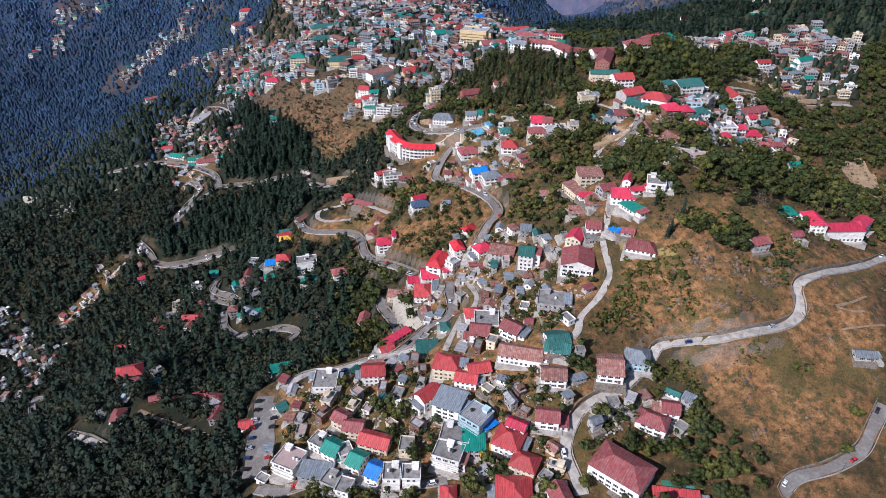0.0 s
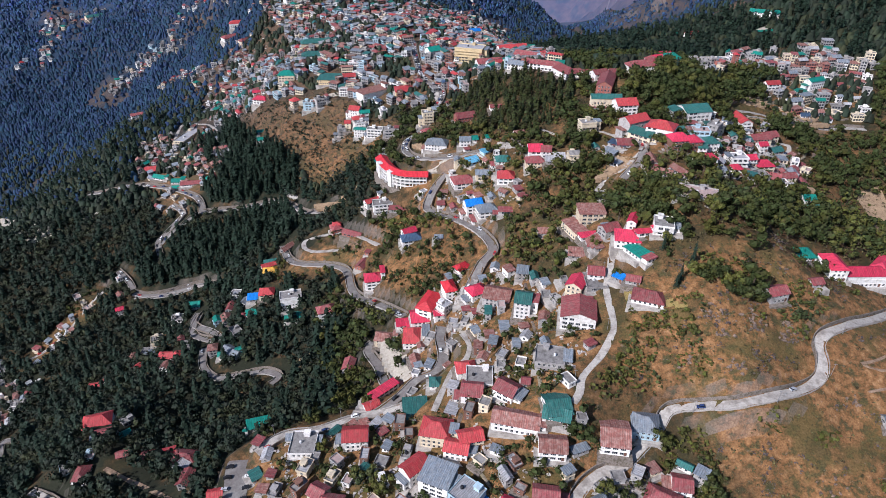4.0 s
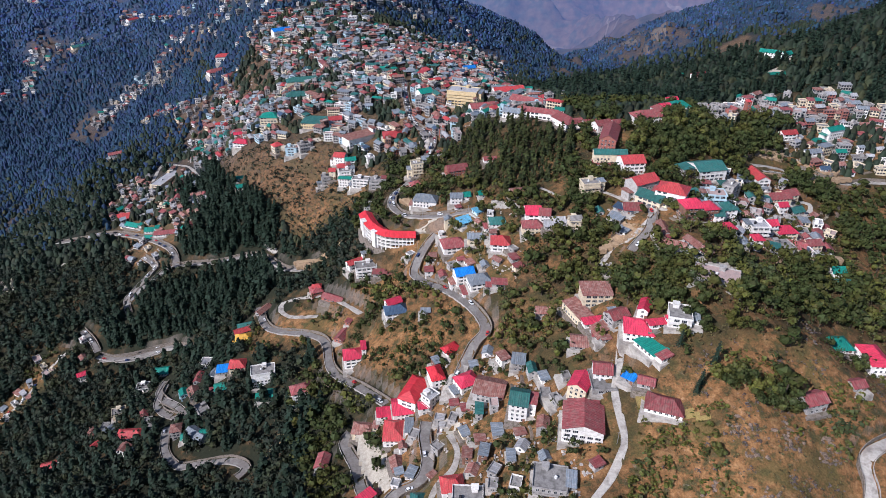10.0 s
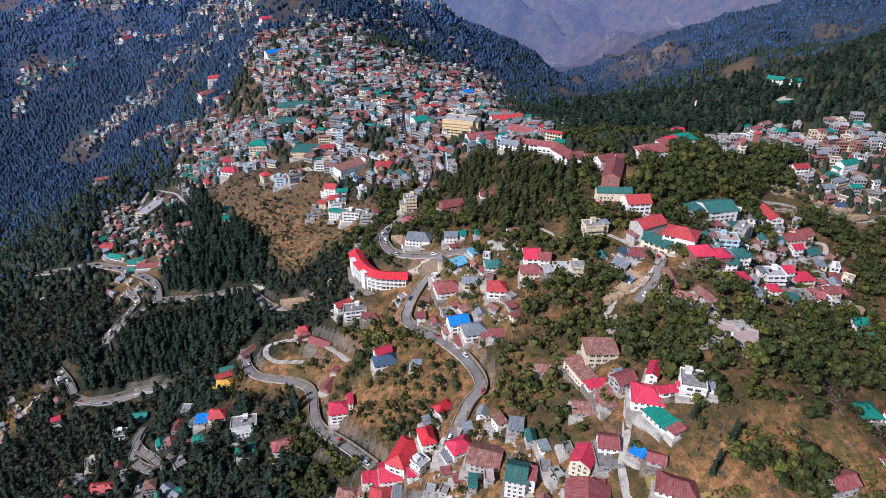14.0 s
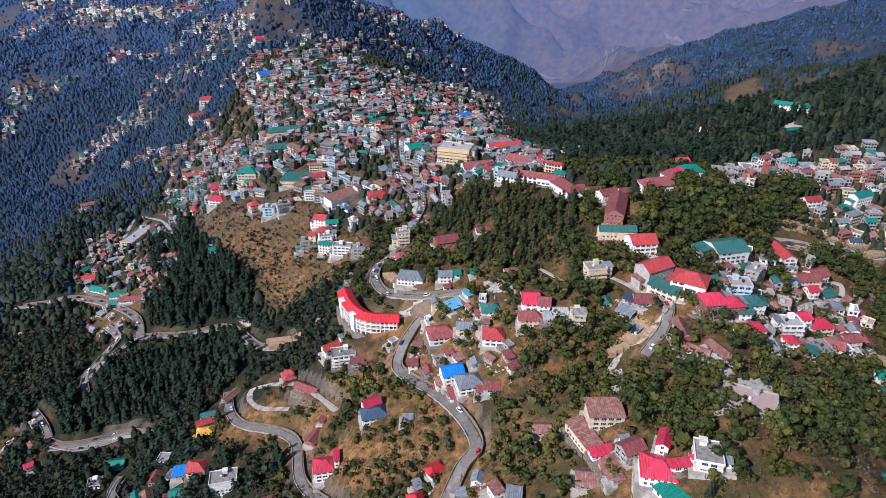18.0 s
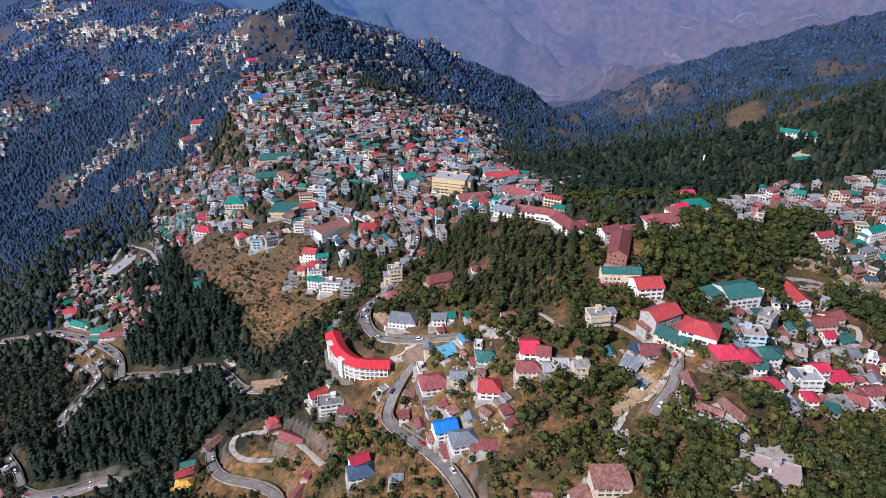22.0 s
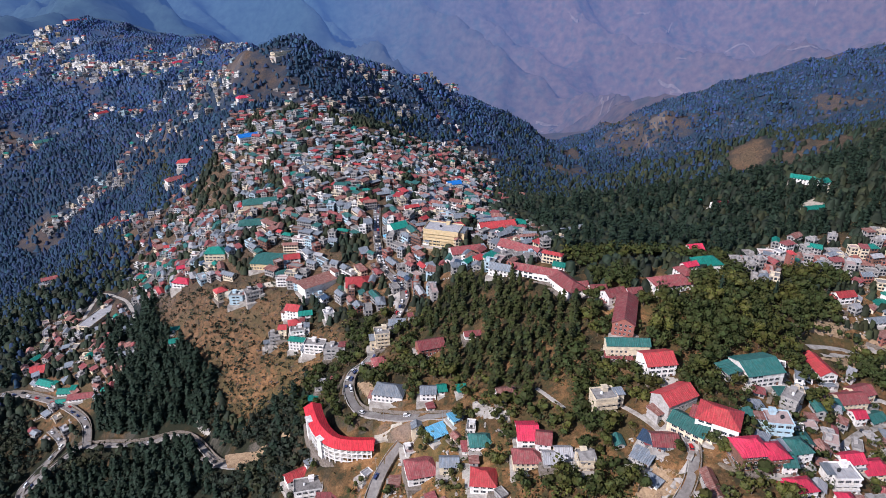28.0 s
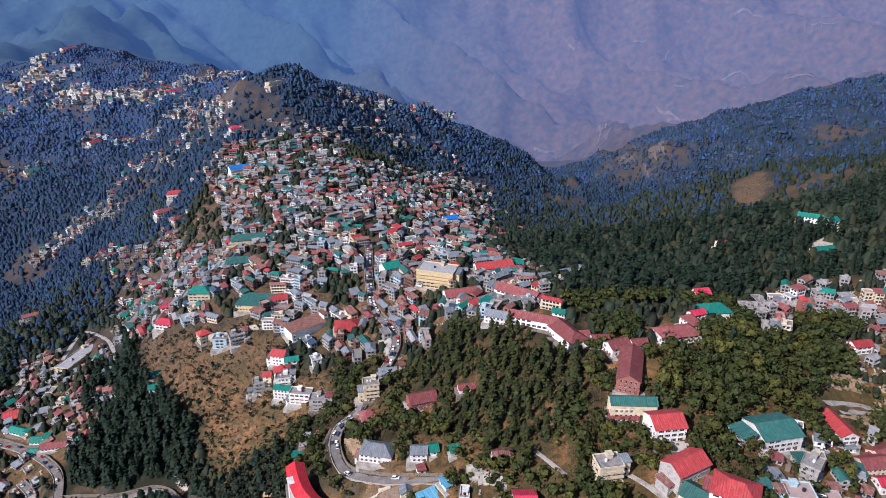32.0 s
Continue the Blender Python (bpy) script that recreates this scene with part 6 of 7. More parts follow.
    top = np.stack([np.cos(t + .6), np.sin(t + .6), np.zeros(4)], 1) * rng.uniform(.16, .34, (4, 1)) + np.stack([np.zeros(4), np.zeros(4), rng.uniform(.65, 1.0, 4)], 1)
    return np.r_[low, top]


def spire(rng):
    """A far cedar: a wide ring of four points and a narrow one at the tip."""
    t = np.arange(4) * 1.5708
    low = np.stack([np.cos(t), np.sin(t), np.zeros(4)], 1) * rng.uniform(.24, .42, (4, 1))
    top = np.stack([np.cos(t + .4), np.sin(t + .4), np.zeros(4)], 1) * .05 + (0, 0, 1.0)
    return np.r_[low, top]


DOME_FACES = np.array([(0, 1, 5, 4), (1, 2, 6, 5), (2, 3, 7, 6), (3, 0, 4, 7), (4, 5, 6, 7)])


def canopy(name, label, shapes, x, y, size_lo, size_hi, width, mat):
    """A far wood as one object: soft, rounded crowns close together."""
    z = land(x, y)
    pick = rng_np.integers(0, len(shapes), len(x))
    h = rng_np.uniform(size_lo, size_hi, len(x))
    w = h * width * rng_np.uniform(.8, 1.25, len(x))
    a = rng_np.uniform(0, 6.283, len(x))
    body = np.array(shapes)[pick]
    c, s_ = np.cos(a)[:, None], np.sin(a)[:, None]
    co = np.stack([(body[:, :, 0] * c - body[:, :, 1] * s_) * w[:, None] + x[:, None], (body[:, :, 0] * s_ + body[:, :, 1] * c) * w[:, None] + y[:, None], body[:, :, 2] * h[:, None] + (z - .3)[:, None]], -1)
    faces = (DOME_FACES[None] + np.arange(len(x))[:, None, None] * 8).reshape(-1, 4)
    me = bpy.data.meshes.new(name)
    me.vertices.add(len(x) * 8)
    me.vertices.foreach_set("co", co.astype(np.float32).ravel())
    me.loops.add(faces.size)
    me.loops.foreach_set("vertex_index", faces.astype(np.int32).ravel())
    me.polygons.add(len(faces))
    me.polygons.foreach_set("loop_start", np.arange(len(faces), dtype=np.int32) * 4)
    me.polygons.foreach_set("use_smooth", np.ones(len(faces), bool))
    me.materials.append(mat)
    me.update(calc_edges=True)
    return tagged(new(name, me), label, "trees", kind="stuff")


def needle_crown(rng, sprays, size):
    """A tall cedar: flat drooping tiers that narrow to a spire, round a dark inner cone."""
    h = rng.uniform(0, 1, sprays) ** 1.4
    tier = np.round(h * 9) / 9
    ang = rng.uniform(0, 6.283, sprays)
    r = (1 - tier) ** .85 * .27 * rng.uniform(.4, 1.15, sprays) + .01
    c = np.stack([r * np.cos(ang), r * np.sin(ang), .12 + tier * .86 - r * .3], 1)
    n = np.stack([np.cos(ang) * .45, np.sin(ang) * .45, np.full(sprays, 1.0)], 1)
    a = np.arange(5) * 1.2566
    low, top = [[(w * math.cos(t), w * math.sin(t), z) for t in a] for w, z in ((.15, .12), (.015, .93))]
    cone = np.array([[low[i], low[(i + 1) % 5], top[(i + 1) % 5], top[i]] for i in range(5)])
    return np.concatenate([quads(c, n + rng.normal(size=(sprays, 3)) * .2, size, rng), cone])


def trunk_tube(height, radius, lean, rng):
    """A tapered trunk with three limbs, as quads (n, 4, 3)."""
    out = []
    def limb(a, b, ra, rb):
        a, b = np.array(a), np.array(b)
        ring = [(math.cos(t), math.sin(t), 0) for t in np.arange(5) * 1.2566]
        for i in range(5):
            u, v = np.array(ring[i]), np.array(ring[(i + 1) % 5])
            out.append([a + u * ra, a + v * ra, b + v * rb, b + u * rb])
    limb((0, 0, -.08), (lean, 0, height * .55), radius, radius * .7)
    limb((lean, 0, height * .55), (lean * 1.4, .02, height), radius * .7, radius * .3)
    for k in range(3):
        t = k * 2.1 + rng.uniform(0, 1)
        z = height * (.5 + .12 * k)
        limb((lean, 0, z), (lean + .2 * math.cos(t), .2 * math.sin(t), z + .2), radius * .45, radius * .15)
    return np.array(out)


def quad_mesh(name, polys, mats, slots=None):
    """One mesh from quads (n, 4, 3)."""
    n = len(polys)
    me = bpy.data.meshes.new(name)
    me.vertices.add(n * 4)
    me.vertices.foreach_set("co", polys.astype(np.float32).ravel())
    me.loops.add(n * 4)
    me.loops.foreach_set("vertex_index", np.arange(n * 4, dtype=np.int32))
    me.polygons.add(n)
    me.polygons.foreach_set("loop_start", np.arange(n, dtype=np.int32) * 4)
    for m in mats:
        me.materials.append(m)
    if slots is not None:
        me.polygons.foreach_set("material_index", slots.astype(np.int32))
    me.update(calc_edges=True)
    return me


# ground that houses and roads keep clear, on a 2 m raster
RX, RY, RS = -620, 120, 2.0
taken = np.zeros((560, 520), bool)     # rows y, columns x
feet = np.array(FOOTPRINTS)
cy, cx = np.mgrid[0:560, 0:520]
for fx, fy, fr in feet:
    i, j = int((fy - RY) / RS), int((fx - RX) / RS)
    k = int(fr / RS) + 2
    if -k < i < 560 + k and -k < j < 520 + k:
        a, b, c_, d_ = max(i - k, 0), min(i + k + 1, 560), max(j - k, 0), min(j + k + 1, 520)
        yy, xx = np.mgrid[a:b, c_:d_]
        taken[a:b, c_:d_] |= (yy * RS + RY - fy) ** 2 + (xx * RS + RX - fx) ** 2 < (fr * .88 + 1.2) ** 2
for bx, by, _, bw in BED:
    i, j, k = int((by - RY) / RS), int((bx - RX) / RS), int(bw / 2 / RS) + 3
    if k < i < 560 - k and k < j < 520 - k:
        yy, xx = np.mgrid[i - k:i + k + 1, j - k:j + k + 1]
        taken[i - k:i + k + 1, j - k:j + k + 1] |= (yy * RS + RY - by) ** 2 + (xx * RS + RX - bx) ** 2 < (bw / 2 + 5.0) ** 2


def is_free(x, y):
    j, i = ((x - RX) / RS).astype(int), ((y - RY) / RS).astype(int)
    ok = (i >= 0) & (i < 560) & (j >= 0) & (j < 520)
    res = np.ones(len(x), bool)
    res[ok] = ~taken[i[ok], j[ok]]
    return res


def jittered(x0, x1, y0, y1, step):
    gx, gy = np.meshgrid(np.arange(x0, x1, step), np.arange(y0, y1, step))
    return gx.ravel() + rng_np.uniform(-.48, .48, gx.size) * step, gy.ravel() + rng_np.uniform(-.48, .48, gx.size) * step


def patchy(x, y):
    """Slow, cloudy variation, 0 to 1, for glades and thickets."""
    return .5 + .25 * np.sin(x / 31 + 2 * np.sin(y / 47)) * np.cos(y / 27 + 1.3 * np.sin(x / 39)) + .25 * np.sin(x / 11 + y / 13) * np.sin(y / 9 - x / 17)


def in_view(x, y):
    """The wedge of ground before the flight, with a margin."""
    return np.abs(x - 20) < 150 + 0.80 * (y - 60)


def scatter(name, label, category, crowns, x, y, size_lo, size_hi, width, mats, trunk=None):
    """A wood as one object: each tree a turned, scaled crown (and trunk) on the ground."""
    z = land(x, y)
    pieces, slots = [], []
    pick = rng_np.integers(0, len(crowns), len(x))
    for k, crown in enumerate(crowns):
        idx = np.where(pick == k)[0]
        if not len(idx):
            continue
        h = rng_np.uniform(size_lo, size_hi, len(idx))
        w = h * width * rng_np.uniform(.85, 1.2, len(idx))
        a = rng_np.uniform(0, 6.283, len(idx))
        body = crown if trunk is None else np.concatenate([crown, trunk])
        c, s = np.cos(a)[:, None, None], np.sin(a)[:, None, None]
        bx, by, bz = body[None, :, :, 0], body[None, :, :, 1], body[None, :, :, 2]
        px = (bx * c - by * s) * w[:, None, None] + x[idx, None, None]
        py = (bx * s + by * c) * w[:, None, None] + y[idx, None, None]
        pz = bz * h[:, None, None] + (z[idx] - .3)[:, None, None]
        pieces.append(np.stack([px, py, pz], -1).reshape(-1, 4, 3))
        one = np.zeros(len(body), int)
        one[len(crown):] = 1
        slots.append(np.tile(one, len(idx)))
    me = quad_mesh(name, np.concatenate(pieces), mats, np.concatenate(slots))
    return tagged(new(name, me), label, category, kind="stuff")


seed_rng = np.random.default_rng(4)
oaks = [broad_crown(seed_rng, 40, .066, 1, .30) for _ in range(8)]
full_oaks = [broad_crown(seed_rng, 110, .046, 2, .24) for _ in range(8)]
young_oaks = [broad_crown(seed_rng, 44, .06, 1, .28) for _ in range(8)]
oaks_far = [dome(seed_rng) for _ in range(12)]
cedars = [needle_crown(seed_rng, 60, .075) for _ in range(6)]
cedars_far = [spire(seed_rng) for _ in range(8)]
bushes = [broad_crown(seed_rng, 8, .17, 0) for _ in range(5)]
stem = np.array([[(math.cos(t) * .035, math.sin(t) * .035, -.05), (math.cos(t + 2.094) * .035, math.sin(t + 2.094) * .035, -.05), (math.cos(t + 2.094) * .02, math.sin(t + 2.094) * .02, .6), (math.cos(t) * .02, math.sin(t) * .02, .6)] for t in (0, 2.094, 4.189)])

# near and middle woods
x, y = jittered(-600, 640, 120, 860, 5.9)
op = openness(x, y)
thick = np.zeros(len(x), bool)
for k in ("needle_west", "needle_low", "needle_hill") + PARKS:
    thick |= inside(AREAS[k], x, y)
keep = in_view(x, y) & is_free(x, y) & (thick | ((op < .3) & (patchy(x, y) > .07 + .30 * (x > -30) * (y < 470) + .06 * (x > 30) * (y < 470))))
x, y = x[keep], y[keep]
cedar = np.zeros(len(x), bool)
for k in ("needle_west", "needle_low", "needle_hill"):
    cedar |= inside(AREAS[k], x, y)
cedar |= (rng_np.random(len(x)) < .22) & (x < -60)
cedar |= (rng_np.random(len(x)) < .4) & (x > 120) & (y > 640)
cx_, cy_ = x[cedar], y[cedar]
hill_top = inside(AREAS["needle_hill"], cx_, cy_)
scatter("cedar_wood", "dense dark green cedars on the steep slope", "trees", cedars, cx_[~hill_top], cy_[~hill_top], 9.5, 17, 1.0, [NEEDLE, BARK], stem)
scatter("hilltop_cedar_wood", "olive green cedars in a dense grove below the long hall", "trees", cedars, cx_[hill_top], cy_[hill_top], 7, 12.5, 1.05, [CEDAR_OLIVE, BARK], stem)
bx_, by_ = x[~cedar], y[~cedar]
hold = (rng_np.random(len(bx_)) < .985) | (by_ > 560)
bx_, by_ = bx_[hold], by_[hold]
# the stretch above the lower mall: every tree there stands on its own
lone = (bx_ > -70) & (bx_ < 230) & (by_ > 165) & (by_ < 345)
lone &= np.cumsum(lone) <= 110
LONE = list(zip(bx_[lone].round(1), by_[lone].round(1)))
bx_, by_ = bx_[~lone], by_[~lone]
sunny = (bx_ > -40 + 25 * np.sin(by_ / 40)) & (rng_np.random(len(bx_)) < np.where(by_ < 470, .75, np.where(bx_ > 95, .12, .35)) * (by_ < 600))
blue = ~sunny & (rng_np.random(len(bx_)) < haze_tint(bx_, by_))
canopy("grey_oak_wood", "oaks on the upper slopes, haze painted into their leaves", oaks_far, bx_[blue], by_[blue], 5, 9, 1.0, HAZE_OAK)
sunny_keep = ~sunny & ~blue
front = sunny_keep & (by_ < 315)
# west of this line the oaks get the leaf colour darkened for shade
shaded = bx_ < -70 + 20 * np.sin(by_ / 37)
scatter("valley_oak_wood", "tall valley oaks below the mall, leaves darkened for shade", "trees", full_oaks, bx_[front & shaded], by_[front & shaded], 5.5, 12.5, 1.0, [SHADE_OAK, BARK], stem)
scatter("lower_oak_wood", "dark green oaks beside the lower mall", "trees", full_oaks, bx_[front & ~shaded], by_[front & ~shaded], 5.5, 11, 1.0, [LEAF, BARK], stem)
middle = sunny_keep & (by_ >= 315) & (by_ < 640)
hollow = middle & shaded
scatter("hollow_oak_wood", "dense oaks on the western slope, leaves darkened for shade", "trees", oaks, bx_[hollow], by_[hollow], 5.0, 11, 1.0, [SHADE_OAK, BARK], stem)
middle &= ~shaded
scatter("oak_wood", "dense dark green oaks covering the shaded hillside", "trees", oaks, bx_[middle], by_[middle], 5.0, 11, 1.0, [LEAF, BARK], stem)
park = (bx_ > 95) & (by_ >= 455) & (by_ < 640)
sunny &= ~park
in_park = np.zeros(len(bx_), bool)
for k in PARKS:
    in_park |= inside(AREAS[k], bx_, by_)
middle &= ~park
dense_park = park & (in_park & (rng_np.random(len(bx_)) < .62) | (rng_np.random(len(bx_)) < .035))
scatter("park_oak_wood", "tall dark green oaks and deodars on the college hill", "trees", full_oaks, bx_[dense_park], by_[dense_park], 7, 12.5, .95, [LEAF, BARK], stem)
few = park & ~dense_park & (rng_np.random(len(bx_)) < .14)
scatter("terrace_oak_wood", "small olive oaks between the college terraces", "trees", young_oaks, bx_[few], by_[few], 3, 6.5, 1.1, [OLIVE, BARK], stem)
back = sunny_keep & (by_ >= 640) & ~park
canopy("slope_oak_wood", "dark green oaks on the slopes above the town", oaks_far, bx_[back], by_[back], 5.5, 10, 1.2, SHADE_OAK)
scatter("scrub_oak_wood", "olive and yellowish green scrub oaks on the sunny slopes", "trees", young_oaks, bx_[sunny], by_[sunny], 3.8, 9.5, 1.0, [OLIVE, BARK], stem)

# stands of big old oaks along the crest and the paths
x, y = jittered(50, 290, 290, 470, 6.6)
stand = np.zeros(len(x), bool)
for k in ("stand_path", "stand_crest", "stand_bazaar", "stand_slope", "stand_hill"):
    stand |= inside(AREAS[k], x, y)
stand &= is_free(x, y) & (rng_np.random(len(x)) < .48)
scatter("crest_oak_stand", "big dark old oaks along the crest and its paths", "trees", full_oaks, x[stand], y[stand], 8, 13.5, .95, [LEAF, BARK], stem)

# far woods
xa, ya = jittered(-1100, 1150, 860, 1180, 5.0)
xb, yb = jittered(-1700, 1800, 1180, 2040, 6.6)
x, y = np.r_[xa, xb], np.r_[ya, yb]
away = (rough_land(x, y + 14) - rough_land(x, y - 14)) / 28 < -.42       # the back of the ridges, never in sight
keep = in_view(x, y) & ~away & (openness(x, y) < .35) & (patchy(x * .5, y * .5) > .08)
keep &= rng_np.random(len(x)) > .8 * clearing(x, y)
for k in ("far_west", "brown_spur", "bare_flank", "flank_rock", "flank_foot"):
    keep &= ~((soft_in(AREAS[k], x, y) > .5) & (rng_np.random(len(x)) < (.12 if k == "far_west" else .72)))
x, y = x[keep], y[keep]
wide_feet = feet[feet[:, 1] > 840]
near_feet = np.concatenate([((wide_feet[None, :, 0] - x[i:i + 4000, None]) ** 2 + (wide_feet[None, :, 1] - y[i:i + 4000, None]) ** 2).min(1) for i in range(0, len(x), 4000)]) < 80
x, y = x[~near_feet], y[~near_feet]
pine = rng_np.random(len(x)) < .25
most_hazed = rng_np.random(len(x)) < far_haze_tint(x, y)
green = ~most_hazed & (rng_np.random(len(x)) > haze_tint(x, y))
mid = ~most_hazed & ~green
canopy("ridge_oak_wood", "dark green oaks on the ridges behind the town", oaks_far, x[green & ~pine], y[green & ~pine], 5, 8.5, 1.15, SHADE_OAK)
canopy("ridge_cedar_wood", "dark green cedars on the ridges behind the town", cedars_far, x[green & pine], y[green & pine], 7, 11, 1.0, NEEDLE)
# blue leaf colour and low, flat crowns stand in for haze
canopy("far_cedar_wood", "distant cedars on the ridges, tinted blue-grey for haze", cedars_far, x[pine & mid], y[pine & mid], 6, 10, 1.1, HAZE_PINE)
canopy("far_oak_wood", "distant oaks on the ridges, tinted blue-grey for haze", oaks_far, x[mid & ~pine], y[mid & ~pine], 4, 7, 1.35, HAZE_OAK)
canopy("outer_oak_wood", "oaks on the farthest ridges, tinted paler blue for haze", oaks_far, x[most_hazed], y[most_hazed], 4, 6.5, 1.45, FAR_HAZE_OAK)

# trees among the houses
x, y = jittered(-380, 420, 150, 1180, 5.0)
op = openness(x, y)
keep = in_view(x, y) & is_free(x, y) & (op >= .3) & (patchy(x * 1.7, y * 1.7) > .44) & ~inside(AREAS["open_hill"], x, y) & ~inside(AREAS["cliff"], x, y)
low = keep & (y < 560)
scatter("garden_trees", "green trees between the lower houses", "trees", young_oaks, x[low], y[low], 3.5, 7, 1.0, [LEAF, BARK], stem)
groved = np.zeros(len(x), bool)
for k in GROVES:
    groved |= inside(AREAS[k], x, y)
high = (keep & (y >= 560)) | (groved & is_free(x, y))
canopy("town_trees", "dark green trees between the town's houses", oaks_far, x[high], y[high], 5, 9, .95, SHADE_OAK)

# scrub on the dry slopes
x, y = jittered(-380, 420, 150, 780, 2.6)
op = openness(x, y)
keep = in_view(x, y) & is_free(x, y) & ((op >= .2) | (x > -90)) & (rng_np.random(len(x)) < .3 + .5 * (patchy(x * 2.2, y * 2.2) > .6))
scatter("scrub", "dry olive and brown bushes on the open slopes", "bushes", bushes, x[keep], y[keep], .5, 1.9, 1.3, [SHRUB])


# thickets on the open hill: green bushes along the lanes, bare thorn among the rocks
x, y = jittered(0, 420, 150, 480, 1.8)
x, y = x + rng_np.normal(0, 1, len(x)), y + rng_np.normal(0, 1, len(y))
dense = np.zeros(len(x), bool)
for k in ("thicket_road", "thicket_bend", "thicket_low", "thicket_meadow", "thicket_ridge"):
    dense |= soft_in(AREAS[k], x, y, 5) > rng_np.random(len(x))
bare = (dense | inside(AREAS["open_hill"], x, y)) & is_free(x, y)
pick_green = bare & ((dense & (rng_np.random(len(x)) < .75)) | (patchy(x * 1.3 + 40, y * 1.3) > .70) & (rng_np.random(len(x)) < .4))
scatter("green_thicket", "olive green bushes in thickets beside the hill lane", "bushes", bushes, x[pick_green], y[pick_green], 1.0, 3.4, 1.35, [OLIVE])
pick_thorn = bare & ~pick_green & (patchy(x * 2.3, y * 2.3 + 70) > .70) & (rng_np.random(len(x)) < .6)
scatter("thorn_scrub", "bare grey thorn bushes on the open hill", "bushes", bushes, x[pick_thorn], y[pick_thorn], .5, 1.8, 1.4, [THORN])

x, y = jittered(-260, -20, 560, 800, 2.6)
x, y = x + rng_np.normal(0, 1.5, len(x)), y + rng_np.normal(0, 1.5, len(y))
keep = is_free(x, y) & inside(AREAS["cliff"], x, y) & (rng_np.random(len(x)) < .08 + .75 * (patchy(x * 2.7 + y, y * 1.9) > .47))
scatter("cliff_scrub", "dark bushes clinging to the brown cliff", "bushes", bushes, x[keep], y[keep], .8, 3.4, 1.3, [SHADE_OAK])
dry_bush = ~keep & is_free(x, y) & inside(AREAS["cliff"], x, y) & (rng_np.random(len(x)) < .5)
scatter("cliff_thorn", "dry brown thorn bushes on the cliff", "bushes", bushes, x[dry_bush], y[dry_bush], .5, 1.8, 1.4, [THORN])

# single trees that stand clear of the woods: eight shapes, shared
one_rng = np.random.default_rng(31)
SHAPES = []
for k in range(8):
    cedar_kind = k > 5
    tube = trunk_tube(.85 if cedar_kind else .6, .03, .02, random.Random(k))
    crown = needle_crown(one_rng, 170, .036) if cedar_kind else broad_crown(one_rng, 280, .04, 6)
    SHAPES.append((quad_mesh("trunk", tube, [BARK]), quad_mesh("crown", crown, [NEEDLE if cedar_kind else (LEAF if k < 3 else OLIVE)])))


def tree(x, y, height, width, cedar=False):
    k = 6 + int(abs(x * 3 + y)) % 2 if cedar else int(abs(x * 5 + y * 3)) % 6
    thing = new("cedar_tree" if cedar else "oak_tree")
    thing.location = (x, y, float(land(x, y)[0]) - .2)
    thing.rotation_euler = (0, 0, x * 1.7 + y)
    for name, me in zip(("trunk", "crown"), SHAPES[k]):
        ob = new(name, me)
        ob.parent, ob.scale = thing, (width, width, height)
    return tagged(thing, "tall dark cedar with drooping tiers of branches" if cedar else ("spreading dark green oak with an uneven crown" if k < 3 else "olive green oak with a ragged, rounded crown"), "tree", "trees standing clear of the woods")


tree(126.2, 329.2, 11.25, 7.2, True)
tree(65.3, 237.8, 7, 7.35)
tree(69.7, 234.8, 8, 8.4)
tree(75.1, 211.9, 8, 8.4)
tree(105.0, 237.6, 8, 8.4)
tree(108.8, 234.8, 7, 7.35)
tree(66.0, 195.7, 7, 7.35)
tree(45.7, 175.6, 9, 9.45)
tree(87.9, 197.8, 9, 9.45)
tree(96.8, 197.2, 8, 8.4)
tree(106.6, 197.3, 7, 7.35)
tree(121.5, 211.0, 9, 9.45)
tree(122.4, 205.3, 8, 8.4)
tree(123.3, 217.0, 8, 8.4)
tree(110.6, 191.9, 7, 7.35)
tree(120.5, 184.5, 9, 9.45)
tree(129.8, 183.2, 9, 9.45)
tree(140.0, 177.3, 8, 8.4)
tree(115.7, 192.0, 7, 7.35)
tree(62.7, 177.3, 7, 7.35)
tree(198.0, 211.9, 7, 7.35)
tree(185.4, 194.2, 6, 6.3)
tree(105.0, 177.8, 7, 7.35)
tree(-35.1, 230.0, 8, 8.4)
tree(-27.6, 229.6, 8, 8.4)
tree(-22.2, 222.4, 8, 8.4)
tree(-24.1, 212.2, 7, 7.35)
tree(-13.1, 199.9, 8, 8.4)
tree(-11.1, 210.9, 5, 5.25)
tree(-46.9, 233.7, 5, 5.25)
tree(-55.0, 254.9, 6, 6.3)
tree(24.3, 186.3, 10, 10.5)
tree(20.4, 193.8, 8, 8.4)
tree(15.3, 177.7, 9, 9.45)
tree(-71.0, 198.8, 5, 5.25)
tree(-59.5, 186.7, 6, 6.3)
tree(-42.0, 182.1, 7, 7.35)
tree(-34.2, 180.7, 6, 6.3)
tree(-51.3, 184.7, 6, 6.3)
tree(-14.5, 179.4, 6, 6.3)
tree(138.6, 317.4, 15, 9.6, True)
tree(130.7, 309.6, 11.25, 7.2, True)
tree(127.8, 306.3, 10, 6.4, True)
tree(140.7, 310.6, 9, 9.45)
tree(143.8, 307.0, 9, 9.45)
tree(150.1, 308.6, 9, 9.45)
tree(154.5, 304.0, 9, 9.45)
tree(158.9, 299.7, 10, 10.5)
tree(162.4, 296.5, 9, 9.45)
tree(151.0, 298.6, 8, 8.4)
tree(170.0, 297.3, 8, 8.4)
tree(148.5, 312.4, 8, 8.4)
tree(156.5, 335.9, 7, 7.35)
tree(164.3, 335.1, 7, 7.35)
